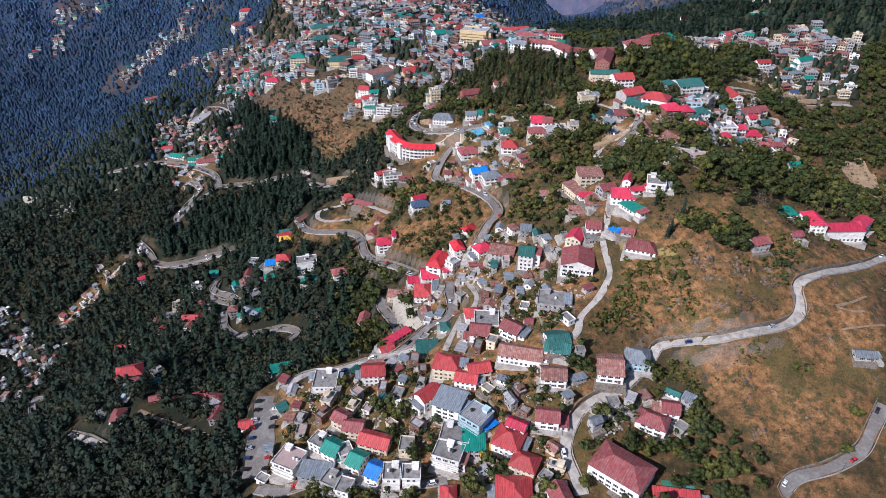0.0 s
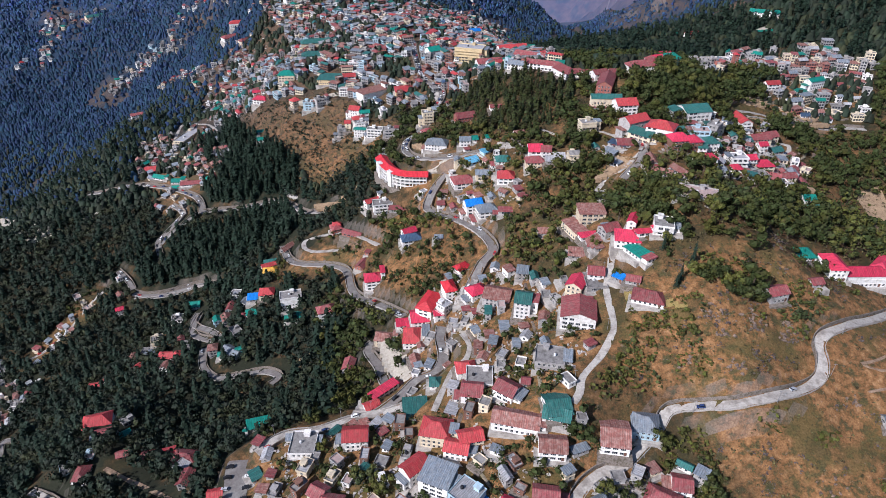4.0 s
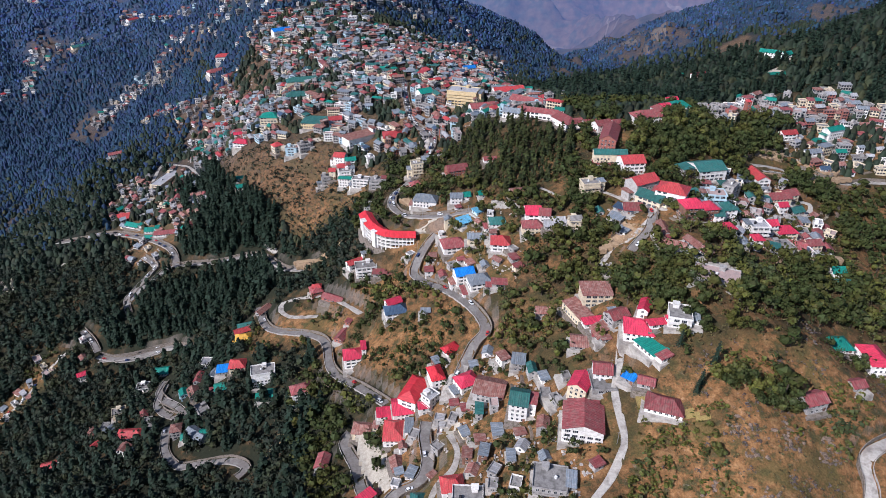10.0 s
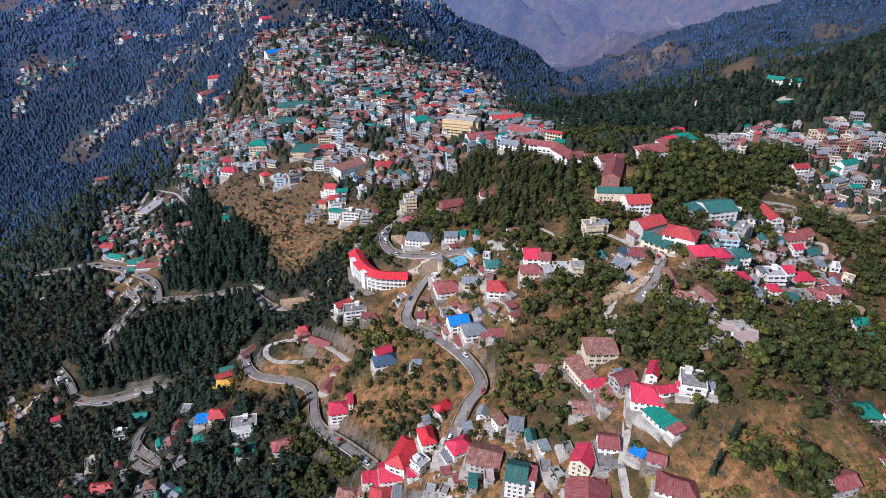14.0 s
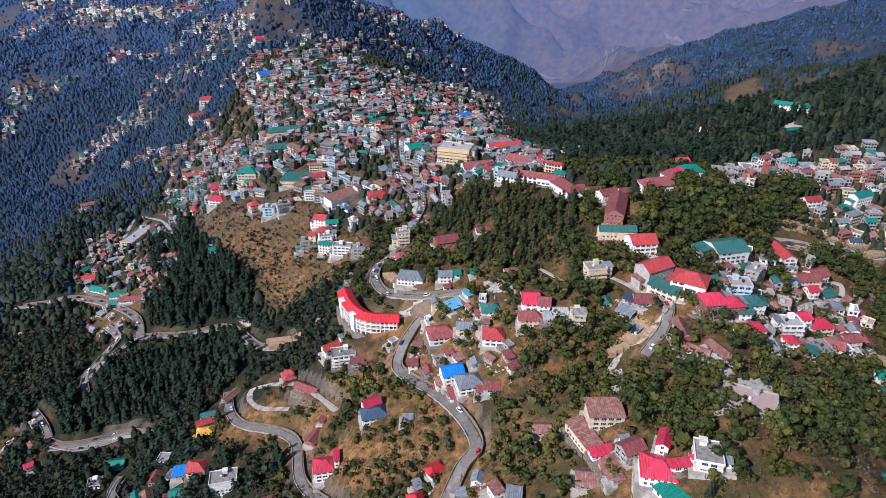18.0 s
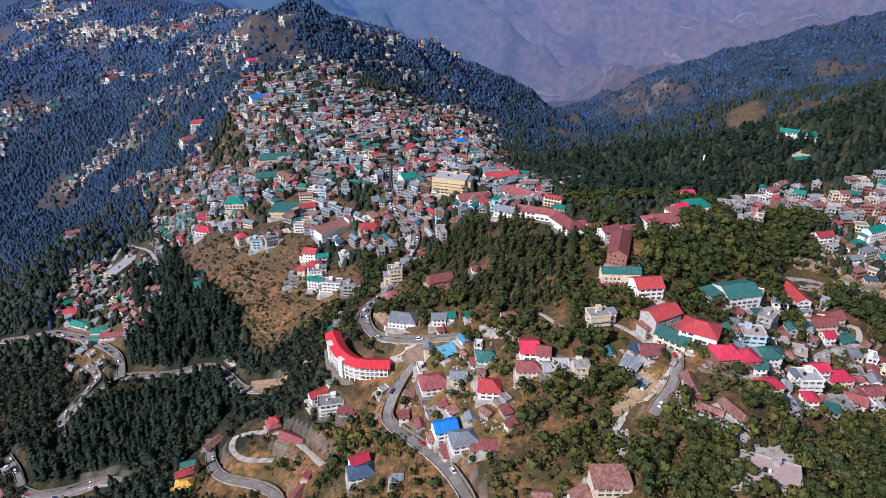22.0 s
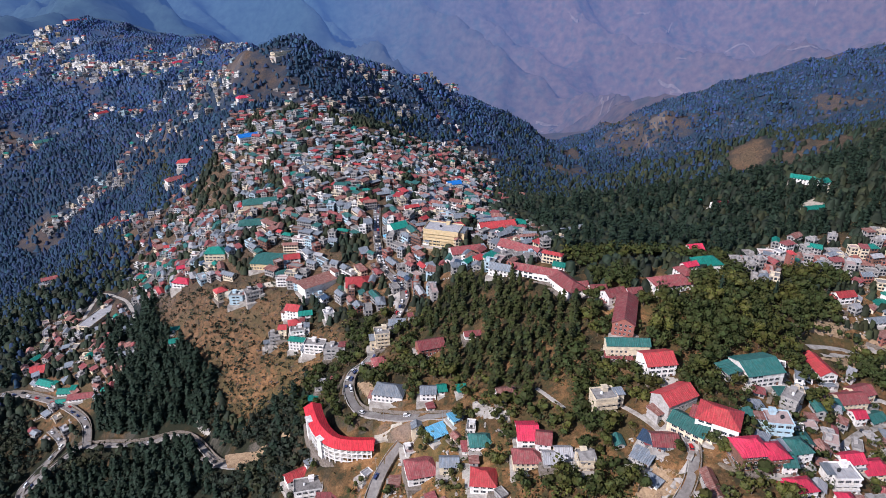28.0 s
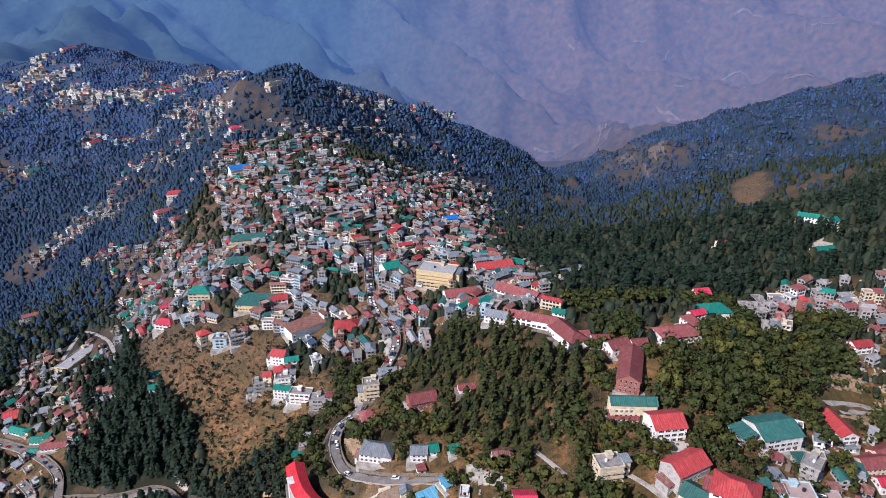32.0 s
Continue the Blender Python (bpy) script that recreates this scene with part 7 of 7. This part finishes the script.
tree(153.0, 339.6, 7, 7.35)
tree(136.6, 345.3, 11, 11.55)
tree(142.2, 349.4, 11, 11.55)
tree(165.5, 356.8, 12, 12.6)
tree(170.2, 354.9, 11, 11.55)
tree(157.4, 352.9, 11, 11.55)
tree(188.9, 355.6, 11, 11.55)
tree(201.8, 370.3, 11, 11.55)
tree(185.4, 359.5, 10, 10.5)
tree(206.1, 367.3, 11, 11.55)
tree(211.7, 366.2, 10, 10.5)
tree(199.5, 377.4, 11, 11.55)
tree(214.3, 395.1, 11, 11.55)
tree(189.6, 377.1, 11, 11.55)
tree(221.6, 369.5, 10, 10.5)
tree(226.4, 367.2, 10, 10.5)
tree(143.1, 366.7, 9, 9.45)
tree(135.8, 368.2, 10, 10.5)
tree(128.2, 369.1, 11, 11.55)
tree(122.9, 366.6, 11, 11.55)
tree(136.4, 385.3, 11, 11.55)
tree(138.8, 335.1, 9, 9.45)
tree(129.4, 281.4, 6, 6.3)
tree(95.1, 351.0, 6, 6.3)
tree(130.8, 356.1, 10, 10.5)
tree(101.2, 324.5, 5, 5.25)
tree(192.1, 555.6, 13, 13.65)
tree(200.9, 563.1, 17.5, 11.2, True)
tree(214.2, 574.2, 14, 14.7)
tree(210.1, 551.2, 14, 14.7)
tree(195.5, 535.1, 14, 14.7)
tree(183.9, 530.4, 13, 13.65)
tree(175.0, 521.1, 13, 13.65)
tree(208.8, 535.6, 13, 13.65)
tree(177.9, 543.6, 12, 12.6)
tree(228.2, 561.7, 12, 12.6)
tree(246.0, 581.7, 15, 9.6, True)
tree(258.1, 576.4, 12, 12.6)
tree(270.0, 586.1, 12, 12.6)
tree(248.7, 559.8, 10, 10.5)
tree(287.0, 591.5, 15, 9.6, True)
tree(282.4, 576.4, 10, 10.5)
tree(154.1, 530.5, 12, 12.6)
tree(152.0, 553.2, 10, 10.5)
tree(123.9, 553.9, 11, 11.55)
tree(127.7, 542.0, 11, 11.55)
tree(118.9, 507.1, 9, 9.45)
tree(229.3, 510.5, 11, 11.55)
tree(225.9, 494.3, 10, 10.5)
tree(233.3, 492.5, 10, 10.5)
tree(230.5, 522.7, 10, 10.5)
tree(174.3, 419.4, 11, 11.55)
tree(175.0, 410.6, 11, 11.55)
tree(165.8, 410.0, 10, 10.5)
tree(154.2, 450.9, 8, 8.4)
tree(157.7, 446.2, 7, 7.35)
tree(127.1, 494.2, 8, 8.4)
tree(129.7, 483.0, 9, 9.45)
tree(139.7, 449.4, 6, 6.3)
tree(11.4, 562.4, 9, 9.45)
tree(25.3, 497.3, 8, 8.4)
tree(20.9, 503.0, 7, 7.35)
tree(42.9, 506.7, 9, 9.45)
tree(48.6, 504.7, 8, 8.4)
tree(59.1, 467.3, 9, 9.45)
tree(-32.4, 536.1, 7, 7.35)
tree(-14.8, 518.8, 5, 5.25)

for k, (u, v) in enumerate(LONE):
    tree(float(u), float(v), 4.0 + (k * 37 % 10) * .4, 4.2 + (k * 53 % 10) * .4)



# ---- yards, courts and bare patches ----
YARD = {
    "concrete": CONCRETE,
    "cream": material("pale gravel", (0.46, 0.41, 0.33), 0.95, 0.2, 1.5, 0.3, 0, False, 0, (0.36, 0.31, 0.25), 6),
    "earth": material("bare yellow earth", (0.36, 0.25, 0.15), 0.95, 0.25, 2.0, 0.4, 0, False, 0, (0.27, 0.18, 0.11), 6),
    "grass": material("dry yellow lawn", (0.27, 0.20, 0.07), 0.95, 0.2, 1.0, 0.3, 0, False, 0, (0.2, 0.15, 0.06), 5),
    "court": material("green playground surface", (0.05, 0.22, 0.14), 0.8, 0.1, 1.0, 0.1, 0, False, 0, (0.1, 0.2, 0.3), 4),
}
YARD_WORDS = {"concrete": "worn concrete yard", "cream": "pale gravel yard", "earth": "bare earth patch", "grass": "dry yellow lawn", "court": "green playground"}


def pad(kind, poly):
    """A patch of made ground that follows the slope, with a low edge."""
    x0, x1, y0, y1 = min(p[0] for p in poly) - 1, max(p[0] for p in poly) + 1, min(p[1] for p in poly) - 1, max(p[1] for p in poly) + 1
    step = max(.8, min(2.0, (x1 - x0) / 14))
    gx, gy = np.meshgrid(np.arange(x0, x1, step), np.arange(y0, y1, step))
    ins = inside(poly, gx + .15 * step, gy + .1 * step)
    z = land(gx, gy)
    mean = float(z[ins].mean()) if ins.any() else 0.0
    z = np.maximum(z + .18, mean + (z - mean) * .35)      # partly levelled
    idx, verts, faces = {}, [], []
    def vert(i, j):
        if (i, j) not in idx:
            idx[i, j] = len(verts)
            verts.append((gx[i, j], gy[i, j], z[i, j]))
        return idx[i, j]
    for i in range(gx.shape[0] - 1):
        for j in range(gx.shape[1] - 1):
            if ins[i, j]:
                faces.append((vert(i, j), vert(i, j + 1), vert(i + 1, j + 1), vert(i + 1, j)))
    if not faces:
        return
    bm = bmesh.new()
    vs = [bm.verts.new(v) for v in verts]
    for f in faces:
        bm.faces.new([vs[i] for i in f])
    rim = [e for e in bm.edges if len(e.link_faces) == 1]
    low = bmesh.ops.extrude_edge_only(bm, edges=rim)["geom"]
    for v in low:
        if isinstance(v, bmesh.types.BMVert):
            v.co.z -= 3.0
    tagged(new("yard", finish(bm, "yard", [YARD[kind]])), YARD_WORDS[kind], "yard", kind="structure")


pad("cream", [(-38, 361), (-24, 353), (-14, 327), (-6, 299), (-25, 314), (-34, 339)])
pad("cream", [(11, 338), (19, 341), (24, 328), (19, 320)])
pad("concrete", [(15, 368), (22, 370), (20, 351), (11, 354)])
pad("earth", [(123, 447), (137, 438), (127, 429), (110, 421), (108, 424), (118, 433)])
pad("concrete", [(140, 430), (144, 424), (160, 392), (155, 387), (139, 415)])
pad("concrete", [(153, 384), (169, 388), (175, 376), (152, 359)])
pad("earth", [(256, 537), (290, 546), (340, 558), (338, 553), (276, 534)])
pad("earth", [(205, 407), (244, 433), (272, 442), (267, 435), (209, 404)])
pad("concrete", [(52, 511), (66, 497), (68, 493), (55, 498)])
pad("concrete", [(140, 501), (154, 493), (147, 488), (136, 494)])
pad("concrete", [(52, 511), (67, 497), (67, 491), (50, 503)])
pad("cream", [(-7, 514), (10, 515), (10, 511), (-7, 510)])
pad("earth", [(-74, 559), (-62, 552), (-80, 551), (-95, 545), (-111, 550), (-116, 561), (-95, 559)])
pad("cream", [(183, 488), (195, 499), (210, 501), (197, 490)])
pad("earth", [(258, 557), (274, 574), (291, 576), (282, 560)])
pad("earth", [(-22, 560), (-14, 557), (-5, 540), (-13, 540)])
pad("earth", [(324, 473), (348, 485), (352, 450), (344, 433), (313, 411), (323, 447)])
pad("cream", [(-515, 682), (-428, 638), (-414, 614), (-461, 614)])
pad("earth", [(8, 712), (32, 718), (33, 686), (11, 692)])
pad("concrete", [(-15, 226), (-6, 223), (-9, 212), (-18, 209)])
pad("concrete", [(68, 216), (89, 221), (98, 221), (95, 209), (87, 212), (69, 211)])
pad("grass", [(102, 312), (108, 310), (122, 299), (132, 293), (125, 294), (103, 305)])
pad("concrete", [(106, 413), (114, 415), (114, 403), (107, 400)])
pad("cream", [(340, 732), (360, 746), (366, 740), (351, 715), (335, 717)])
pad("earth", [(-100, 372), (-93, 389), (-88, 382), (-86, 368)])
pad("concrete", [(-160, 613), (-155, 613), (-137, 592), (-143, 593)])
pad("concrete", [(-391, 646), (-368, 649), (-366, 643), (-390, 639)])
pad("concrete", [(-198, 543), (-182, 539), (-178, 530), (-192, 533)])
pad("earth", [(303, 569), (340, 571), (330, 560), (286, 554)])
pad("concrete", [(50, 514), (69, 494), (69, 489), (49, 506)])
pad("concrete", [(43, 474), (46, 461), (63, 445), (63, 442), (43, 459)])
pad("cream", [(-3, 192), (8, 195), (3, 187), (-5, 185)])
pad("concrete", [(-36, 278), (-45, 280), (-42, 298), (-35, 290)])
pad("earth", [(124, 443), (138, 440), (134, 430), (124, 429)])
pad("court", [(98, 181), (112, 177), (108, 174), (96, 177)])
pad("concrete", [(-286, 633), (-267, 625), (-261, 610), (-273, 617)])
pad("cream", [(-159, 698), (-146, 695), (-102, 695), (-94, 711), (-90, 705), (-101, 690), (-144, 688)])
pad("concrete", [(-10, 652), (1, 665), (11, 620), (1, 617)])


# ---- parapets and cut banks along the roads ----

for lane_name, lane_width, line, zs in LANES:
    if lane_width < 4 or lane_name in ("parking",):
        continue
    side = np.gradient(line, axis=0)
    side = np.c_[-side[:, 1], side[:, 0]] / np.maximum(np.linalg.norm(side, axis=1), 1e-6)[:, None]
    a, b = line + side * (lane_width / 2 + 4), line - side * (lane_width / 2 + 4)
    down = 1 if land(a[:, 0], a[:, 1]).mean() < land(b[:, 0], b[:, 1]).mean() else -1
    near = 1.06 * lane_width / 2 + .35
    bank = line - side * (lane_width / 2 + 4.5) * down
    rise = np.clip(blur(rough_land(bank[:, 0], bank[:, 1]) - zs, 3), .1, 2.4)
    for sign, high, thick, mat, word in ((down, np.full(len(line), .5), .25, KERB, "whitewashed stone parapet along the road's outer edge"), (-down, rise, .4, BANK, "rubble retaining wall along the road's inner edge")):
        pts = line + side * near * sign
        out = line + side * (near + thick) * sign
        n = len(line)
        verts = [(*p, z - .8) for p, z in zip(pts, zs)] + [(*p, z + q) for p, z, q in zip(pts, zs, high)] + [(*p, z + q) for p, z, q in zip(out, zs, high)] + [(*p, z - 1.2) for p, z in zip(out, zs)]
        faces = [(k * n + i, k * n + i + 1, (k + 1) * n + i + 1, (k + 1) * n + i) for k in range(3) for i in range(n - 1)]
        tagged(new("parapet" if sign == down else "retaining_wall", mesh_from("kerb", verts, faces, [mat])), word, "wall", kind="structure")

# ---- dry-stone terrace walls along the contours ----
rng_w = random.Random(17)
wall_v, wall_f = [], []
for area, step in (("college", 10.0), ("bazaar", 12.0), ("lower_town", 14.0), ("dry_ridge", 10.0), ("east_terraces", 10.0)):
    for u, v in over(area, step, 41):
        line = []
        back = rng_w.choice((-1, 1))
        for k in range(rng_w.randint(4, 9)):
            if not bool(is_free(np.array([u]), np.array([v]))[0]):
                break
            g = land(np.array([u + 2, u - 2, u, u]), np.array([v, v, v + 2, v - 2]))
            gx_, gy_ = (g[0] - g[1]) / 4, (g[2] - g[3]) / 4
            size = math.hypot(gx_, gy_)
            if size < .12:
                break
            line.append((u, v, float(g.mean()), gx_ / size, gy_ / size))
            u, v = u - gy_ / size * 2.4 * back, v + gx_ / size * 2.4 * back
        if len(line) < 3:
            continue
        high, n0, n = rng_w.uniform(.3, 1.0), len(wall_v), len(line)
        for off, dz in ((-.9, -1.6), (-.9, high), (.0, high + .05), (1.5, high - .3)):
            wall_v += [(a_ + p_ * off, b_ + q_ * off, c_ + dz - (.35 if i in (0, n - 1) and dz > 0 else 0)) for i, (a_, b_, c_, p_, q_) in enumerate(line)]
        wall_f += [(n0 + k * n + i, n0 + k * n + i + 1, n0 + (k + 1) * n + i + 1, n0 + (k + 1) * n + i) for k in range(3) for i in range(n - 1)]
tagged(new("terrace_walls", mesh_from("terrace_walls", wall_v, wall_f, [material("dry-stone terrace wall", (0.22, 0.175, 0.13), 0.95, 0.35, 0.7, 0.5, 0, True, 0.3, (0.15, 0.12, 0.085), 3)])), "low dry-stone terrace walls along the slopes", "walls", kind="stuff")

# ---- rooftop water tanks ----
TANK_MATS = [material("black plastic tank", (0.025, 0.025, 0.028), 0.5, 0.1, 1, 0), material("white plastic tank", (0.7, 0.7, 0.68), 0.5, 0.1, 1, 0)]


def tank_mesh(mat, radius, high):
    bm = bmesh.new()
    rings = [(radius * .96, 0), (radius, .08), (radius, high * .48), (radius * 1.04, high * .5), (radius, high * .52), (radius, high), (radius * .55, high + .22), (radius * .3, high + .24), (radius * .3, high + .36)]
    loops = [[bm.verts.new((r * math.cos(t), r * math.sin(t), z)) for t in np.arange(12) * math.pi / 6] for r, z in rings]
    for k in range(len(loops) - 1):
        for i in range(12):
            bm.faces.new((loops[k][i], loops[k][(i + 1) % 12], loops[k + 1][(i + 1) % 12], loops[k + 1][i]))
    bm.faces.new(loops[-1])
    bm.faces.new(loops[0][::-1])
    return finish(bm, "water_tank", [mat])


TANKS = [tank_mesh(TANK_MATS[0], .75, 1.3), tank_mesh(TANK_MATS[1], .65, 1.2)]
rng_t = random.Random(5)
for k, (x, y, z, yaw) in enumerate(TANK_SPOTS):
    for j in range(rng_t.choice((1, 1, 2))):
        ob = new("water_tank", TANKS[rng_t.random() < .4])
        a = radians(yaw)
        ob.location = (x + 1.9 * j * math.cos(a), y + 1.9 * j * math.sin(a), z)
        dark = ob.data is TANKS[0]
        tagged(ob, "black plastic water tank standing on a flat roof" if dark else "white plastic water tank standing on a flat roof", "water tank", "rooftop water tanks")

# ---- cars ----
PAINTS = {"white": (0.75, 0.75, 0.74), "silver": (0.42, 0.43, 0.45), "dark blue": (0.03, 0.05, 0.13), "red": (0.45, 0.03, 0.03), "black": (0.02, 0.02, 0.022)}
CAR_PAINT = {k: material(k + " car paint", v, 0.3, 0.03, 2, 0) for k, v in PAINTS.items()}
TYRE = material("tyre rubber", (0.02, 0.02, 0.02), 0.9, 0.1, 0.3, 0)
LAMP = material("headlight glass", (0.6, 0.6, 0.58), 0.2, 0.02, 1, 0)


def car_kind(paint, long, high):
    """A small hatchback or van: body with bonnet and roof, glass band, wheels, lights."""
    thing = new("car")
    bm = bmesh.new()
    w = .8
    line = [(-long / 2, .35), (-long / 2, .8), (-long / 2 + .08, .92), (-long / 2 + .9, 1.0), (-long / 2 + 1.5, high), (long / 2 - .5, high), (long / 2 - .1, .98), (long / 2, .8), (long / 2, .35)]
    ends = [[bm.verts.new((u, s_ * (w if z < .99 else w * .86), z)) for u, z in line] for s_ in (-1, 1)]
    n = len(line)
    for i in range(n):
        f = bm.faces.new((ends[0][i], ends[0][(i + 1) % n], ends[1][(i + 1) % n], ends[1][i]))
        if i in (3, 5):
            f.material_index = 1
    bm.faces.new(ends[0][::-1])
    bm.faces.new(ends[1])
    part("body", bm, [CAR_PAINT[paint], GLASS], thing)
    for s_ in (-1, 1):
        bm = bmesh.new()
        v = [bm.verts.new((u, s_ * (w * (.99 if z < 1.05 else .88) + .012), z)) for u, z in ((-long / 2 + 1.05, 1.02), (long / 2 - .3, 1.02), (long / 2 - .6, high - .1), (-long / 2 + 1.55, high - .1))]
        bm.faces.new(v)
        bmesh.ops.solidify(bm, geom=bm.faces[:], thickness=.02)
        part("side_window", bm, GLASS, thing)
    for u in (-long / 2 + .7, long / 2 - .75):
        for s_ in (-1, 1):
            bm = bmesh.new()
            bmesh.ops.create_cone(bm, cap_ends=True, segments=12, radius1=.3, radius2=.3, depth=.2, matrix=Matrix.Translation((u, s_ * (w - .06), .3)) @ Matrix.Rotation(radians(90), 4, "X"))
            part("wheel", bm, TYRE, thing)
    for s_ in (-1, 1):
        bm = bmesh.new()
        boxes(bm, [(-long / 2 - .03, s_ * .55 - .17, .66, -long / 2 + .02, s_ * .55 + .17, .8)])
        part("headlight", bm, LAMP, thing)
    return tagged(thing, "small %s car on the hill road" % paint, "car", "cars on the hill roads")


models = [car_kind("white", 3.7, 1.5), car_kind("silver", 3.8, 1.48), car_kind("dark blue", 3.8, 1.5), car_kind("red", 3.6, 1.5), car_kind("white", 4.4, 1.9), car_kind("black", 4.2, 1.7)]
rng_c = random.Random(8)
placed = 0
for lane_name, lane_width, line, zs in LANES:
    every = {"parking": 2, "bazaar_street": 2, "mall_road": 9, "east_road": 14, "hairpin_road": 10, "promenade": 5, "lower_mall": 4, "upper_loop": 9, "west_bends": 9, "cedar_road": 5, "spur_street": 3, "spur_road": 8, "mall_bend": 7, "village_lane": 9, "college_lane": 9, "valley_road": 9, "forest_road": 8, "wood_road": 3, "wood_bend": 4, "strip_lane": 4}.get(lane_name, 0)
    if not every:
        continue
    for i in range(2, len(line) - 2, every):
        for s_ in ((-1, 1) if lane_name in ("parking", "bazaar_street") else (rng_c.choice((-1, 1)),)):
            if rng_c.random() < .22:
                continue
            d = line[i + 1] - line[i]
            yaw = math.degrees(math.atan2(d[1], d[0]))
            off = s_ * (lane_width / 2 - 1.3)
            q = line[i] + np.array([-d[1], d[0]]) / max(np.linalg.norm(d), 1e-6) * off
            turn = 90 + rng_c.uniform(-10, 10) if lane_name == "parking" else rng_c.choice((0, 180))
            slope = math.degrees(math.atan2(zs[i + 1] - zs[i], max(np.linalg.norm(d), 1e-6))) if lane_name != "parking" else 0
            m = Matrix.Translation((q[0], q[1], zs[i] + .09)) @ Matrix.Rotation(radians(yaw), 4, "Z") @ Matrix.Rotation(radians(-slope), 4, "Y") @ Matrix.Rotation(radians(turn), 4, "Z")
            if placed < len(models):
                models[placed].matrix_basis = m
            else:
                copy_thing(rng_c.choice(models), m)
            placed += 1

# ---- lattice and plain poles ----
STEEL = material("galvanised steel pole", (0.35, 0.35, 0.35), 0.5, 0.1, 1, 0, 0.6)


def pole(x, y, high):
    """A tapered street pole with a cross-arm."""
    thing = new("utility_pole")
    thing.location = (x, y, float(land(x, y)[0]) - .2)
    bm = bmesh.new()
    bmesh.ops.create_cone(bm, cap_ends=True, segments=8, radius1=.14, radius2=.08, depth=high, matrix=Matrix.Translation((0, 0, high / 2)))
    part("shaft", bm, STEEL, thing)
    bm = bmesh.new()
    boxes(bm, [(-.9, -.05, high - .7, .9, .05, high - .58)])
    part("cross_arm", bm, STEEL, thing)
    tagged(thing, "grey steel utility pole with a cross-arm by the road", "pole", "utility poles")


for lane_name, lane_width, line, zs in LANES:
    if lane_name in ("east_road", "mall_road", "west_bends", "ridge_lane", "hairpin_road", "upper_loop", "promenade", "mall_bend"):
        d = np.gradient(line, axis=0)
        for i in range(4, len(line) - 2, 11):
            n_ = np.array([-d[i, 1], d[i, 0]]) / max(np.linalg.norm(d[i]), 1e-6)
            q = line[i] + n_ * (lane_width / 2 + 1.4)
            pole(float(q[0]), float(q[1]), 8.0)

# ---- outcrops of bare rock on the open hill ----
ROCK = material("weathered grey rock", (0.19, 0.135, 0.10), 0.95, 0.4, 0.9, 0.8, 0, False, 0.3, (0.11, 0.09, 0.075), 2.5)


def rock_outcrop(x, y, reach, count, seed):
    """Jagged blocks half sunk in the slope."""
    rng = random.Random(seed)
    base = float(land(x, y)[0])
    thing = new("rock_outcrop")
    thing.location = (x, y, base)
    for _ in range(count):
        u, v = rng.gauss(0, reach * .5), rng.gauss(0, reach * .4)
        z = float(land(x + u, y + v)[0]) - base
        size = rng.uniform(.4, 1.2)
        bm = bmesh.new()
        m = Matrix.Translation((u, v, z + size * .1)) @ Matrix.Rotation(rng.uniform(0, 6.3), 4, "Z") @ Matrix.Rotation(rng.uniform(-.5, .5), 4, "X") @ Matrix.Diagonal((size * rng.uniform(.8, 1.5), size * rng.uniform(.6, 1.0), size * rng.uniform(.5, 1.0), 1))
        for w in bmesh.ops.create_icosphere(bm, subdivisions=1, radius=1, matrix=m)["verts"]:
            w.co += Vector((rng.uniform(-.3, .3), rng.uniform(-.3, .3), rng.uniform(-.25, .25))) * size
        part("stone", bm, ROCK, thing)
    tagged(thing, "jagged grey rock outcrop on the dry grass hill", "rock", "rock outcrops on the open hill")


for k, (u, v, reach, count) in enumerate(((142, 288, 6, 20), (145, 279, 5, 16), (160, 284, 6, 22), (165, 289, 5, 16), (146, 262, 5, 20), (178, 281, 5, 16), (181, 287, 4, 12), (150, 205, 5, 10), (176, 214, 6, 10), (127, 270, 4, 8), (200, 252, 5, 8))):
    rock_outcrop(u, v, reach, count, 60 + k)

# ---- rubble and clutter ----
rng_r = np.random.default_rng(21)
heaps = []
for area, count in (("lower_town", 900), ("town", 500), ("spur", 350), ("ridge_row", 300), ("college", 300), ("bazaar", 200)):
    poly = AREAS[area]
    px = rng_r.uniform(min(p[0] for p in poly), max(p[0] for p in poly), count * 2)
    py = rng_r.uniform(min(p[1] for p in poly), max(p[1] for p in poly), count * 2)
    ok = inside(poly, px, py) & is_free(px, py)
    heaps.append(np.c_[px[ok], py[ok]][:count])
heaps = np.concatenate(heaps)
hz = land(heaps[:, 0], heaps[:, 1])
verts, faces = [], []
for (x, y), z in zip(heaps, hz):
    for _ in range(3):
        o = rng_r.normal(0, 1.1, 2)
        s = rng_r.uniform(.25, .9, 3) * (1, 1, .6)
        n = len(verts)
        a = rng_r.uniform(0, 3.14)
        for u, v, w in ((-1, -1, 0), (1, -1, 0), (1, 1, 0), (-1, 1, 0), (-.7, -.8, 1), (.8, -.7, 1), (.7, .8, 1), (-.8, .7, 1)):
            verts.append((x + o[0] + s[0] * (u * math.cos(a) - v * math.sin(a)), y + o[1] + s[1] * (u * math.sin(a) + v * math.cos(a)), z - .3 + (s[2] + .3) * w))
        faces += [tuple(n + i for i in f) for f in ((4, 5, 6, 7), (0, 1, 5, 4), (1, 2, 6, 5), (2, 3, 7, 6), (3, 0, 4, 7))]
tagged(new("rubble", mesh_from("rubble", verts, faces, [RUBBLE])), "heaps of broken stone, brick and scrap between houses", "rubble", kind="stuff")
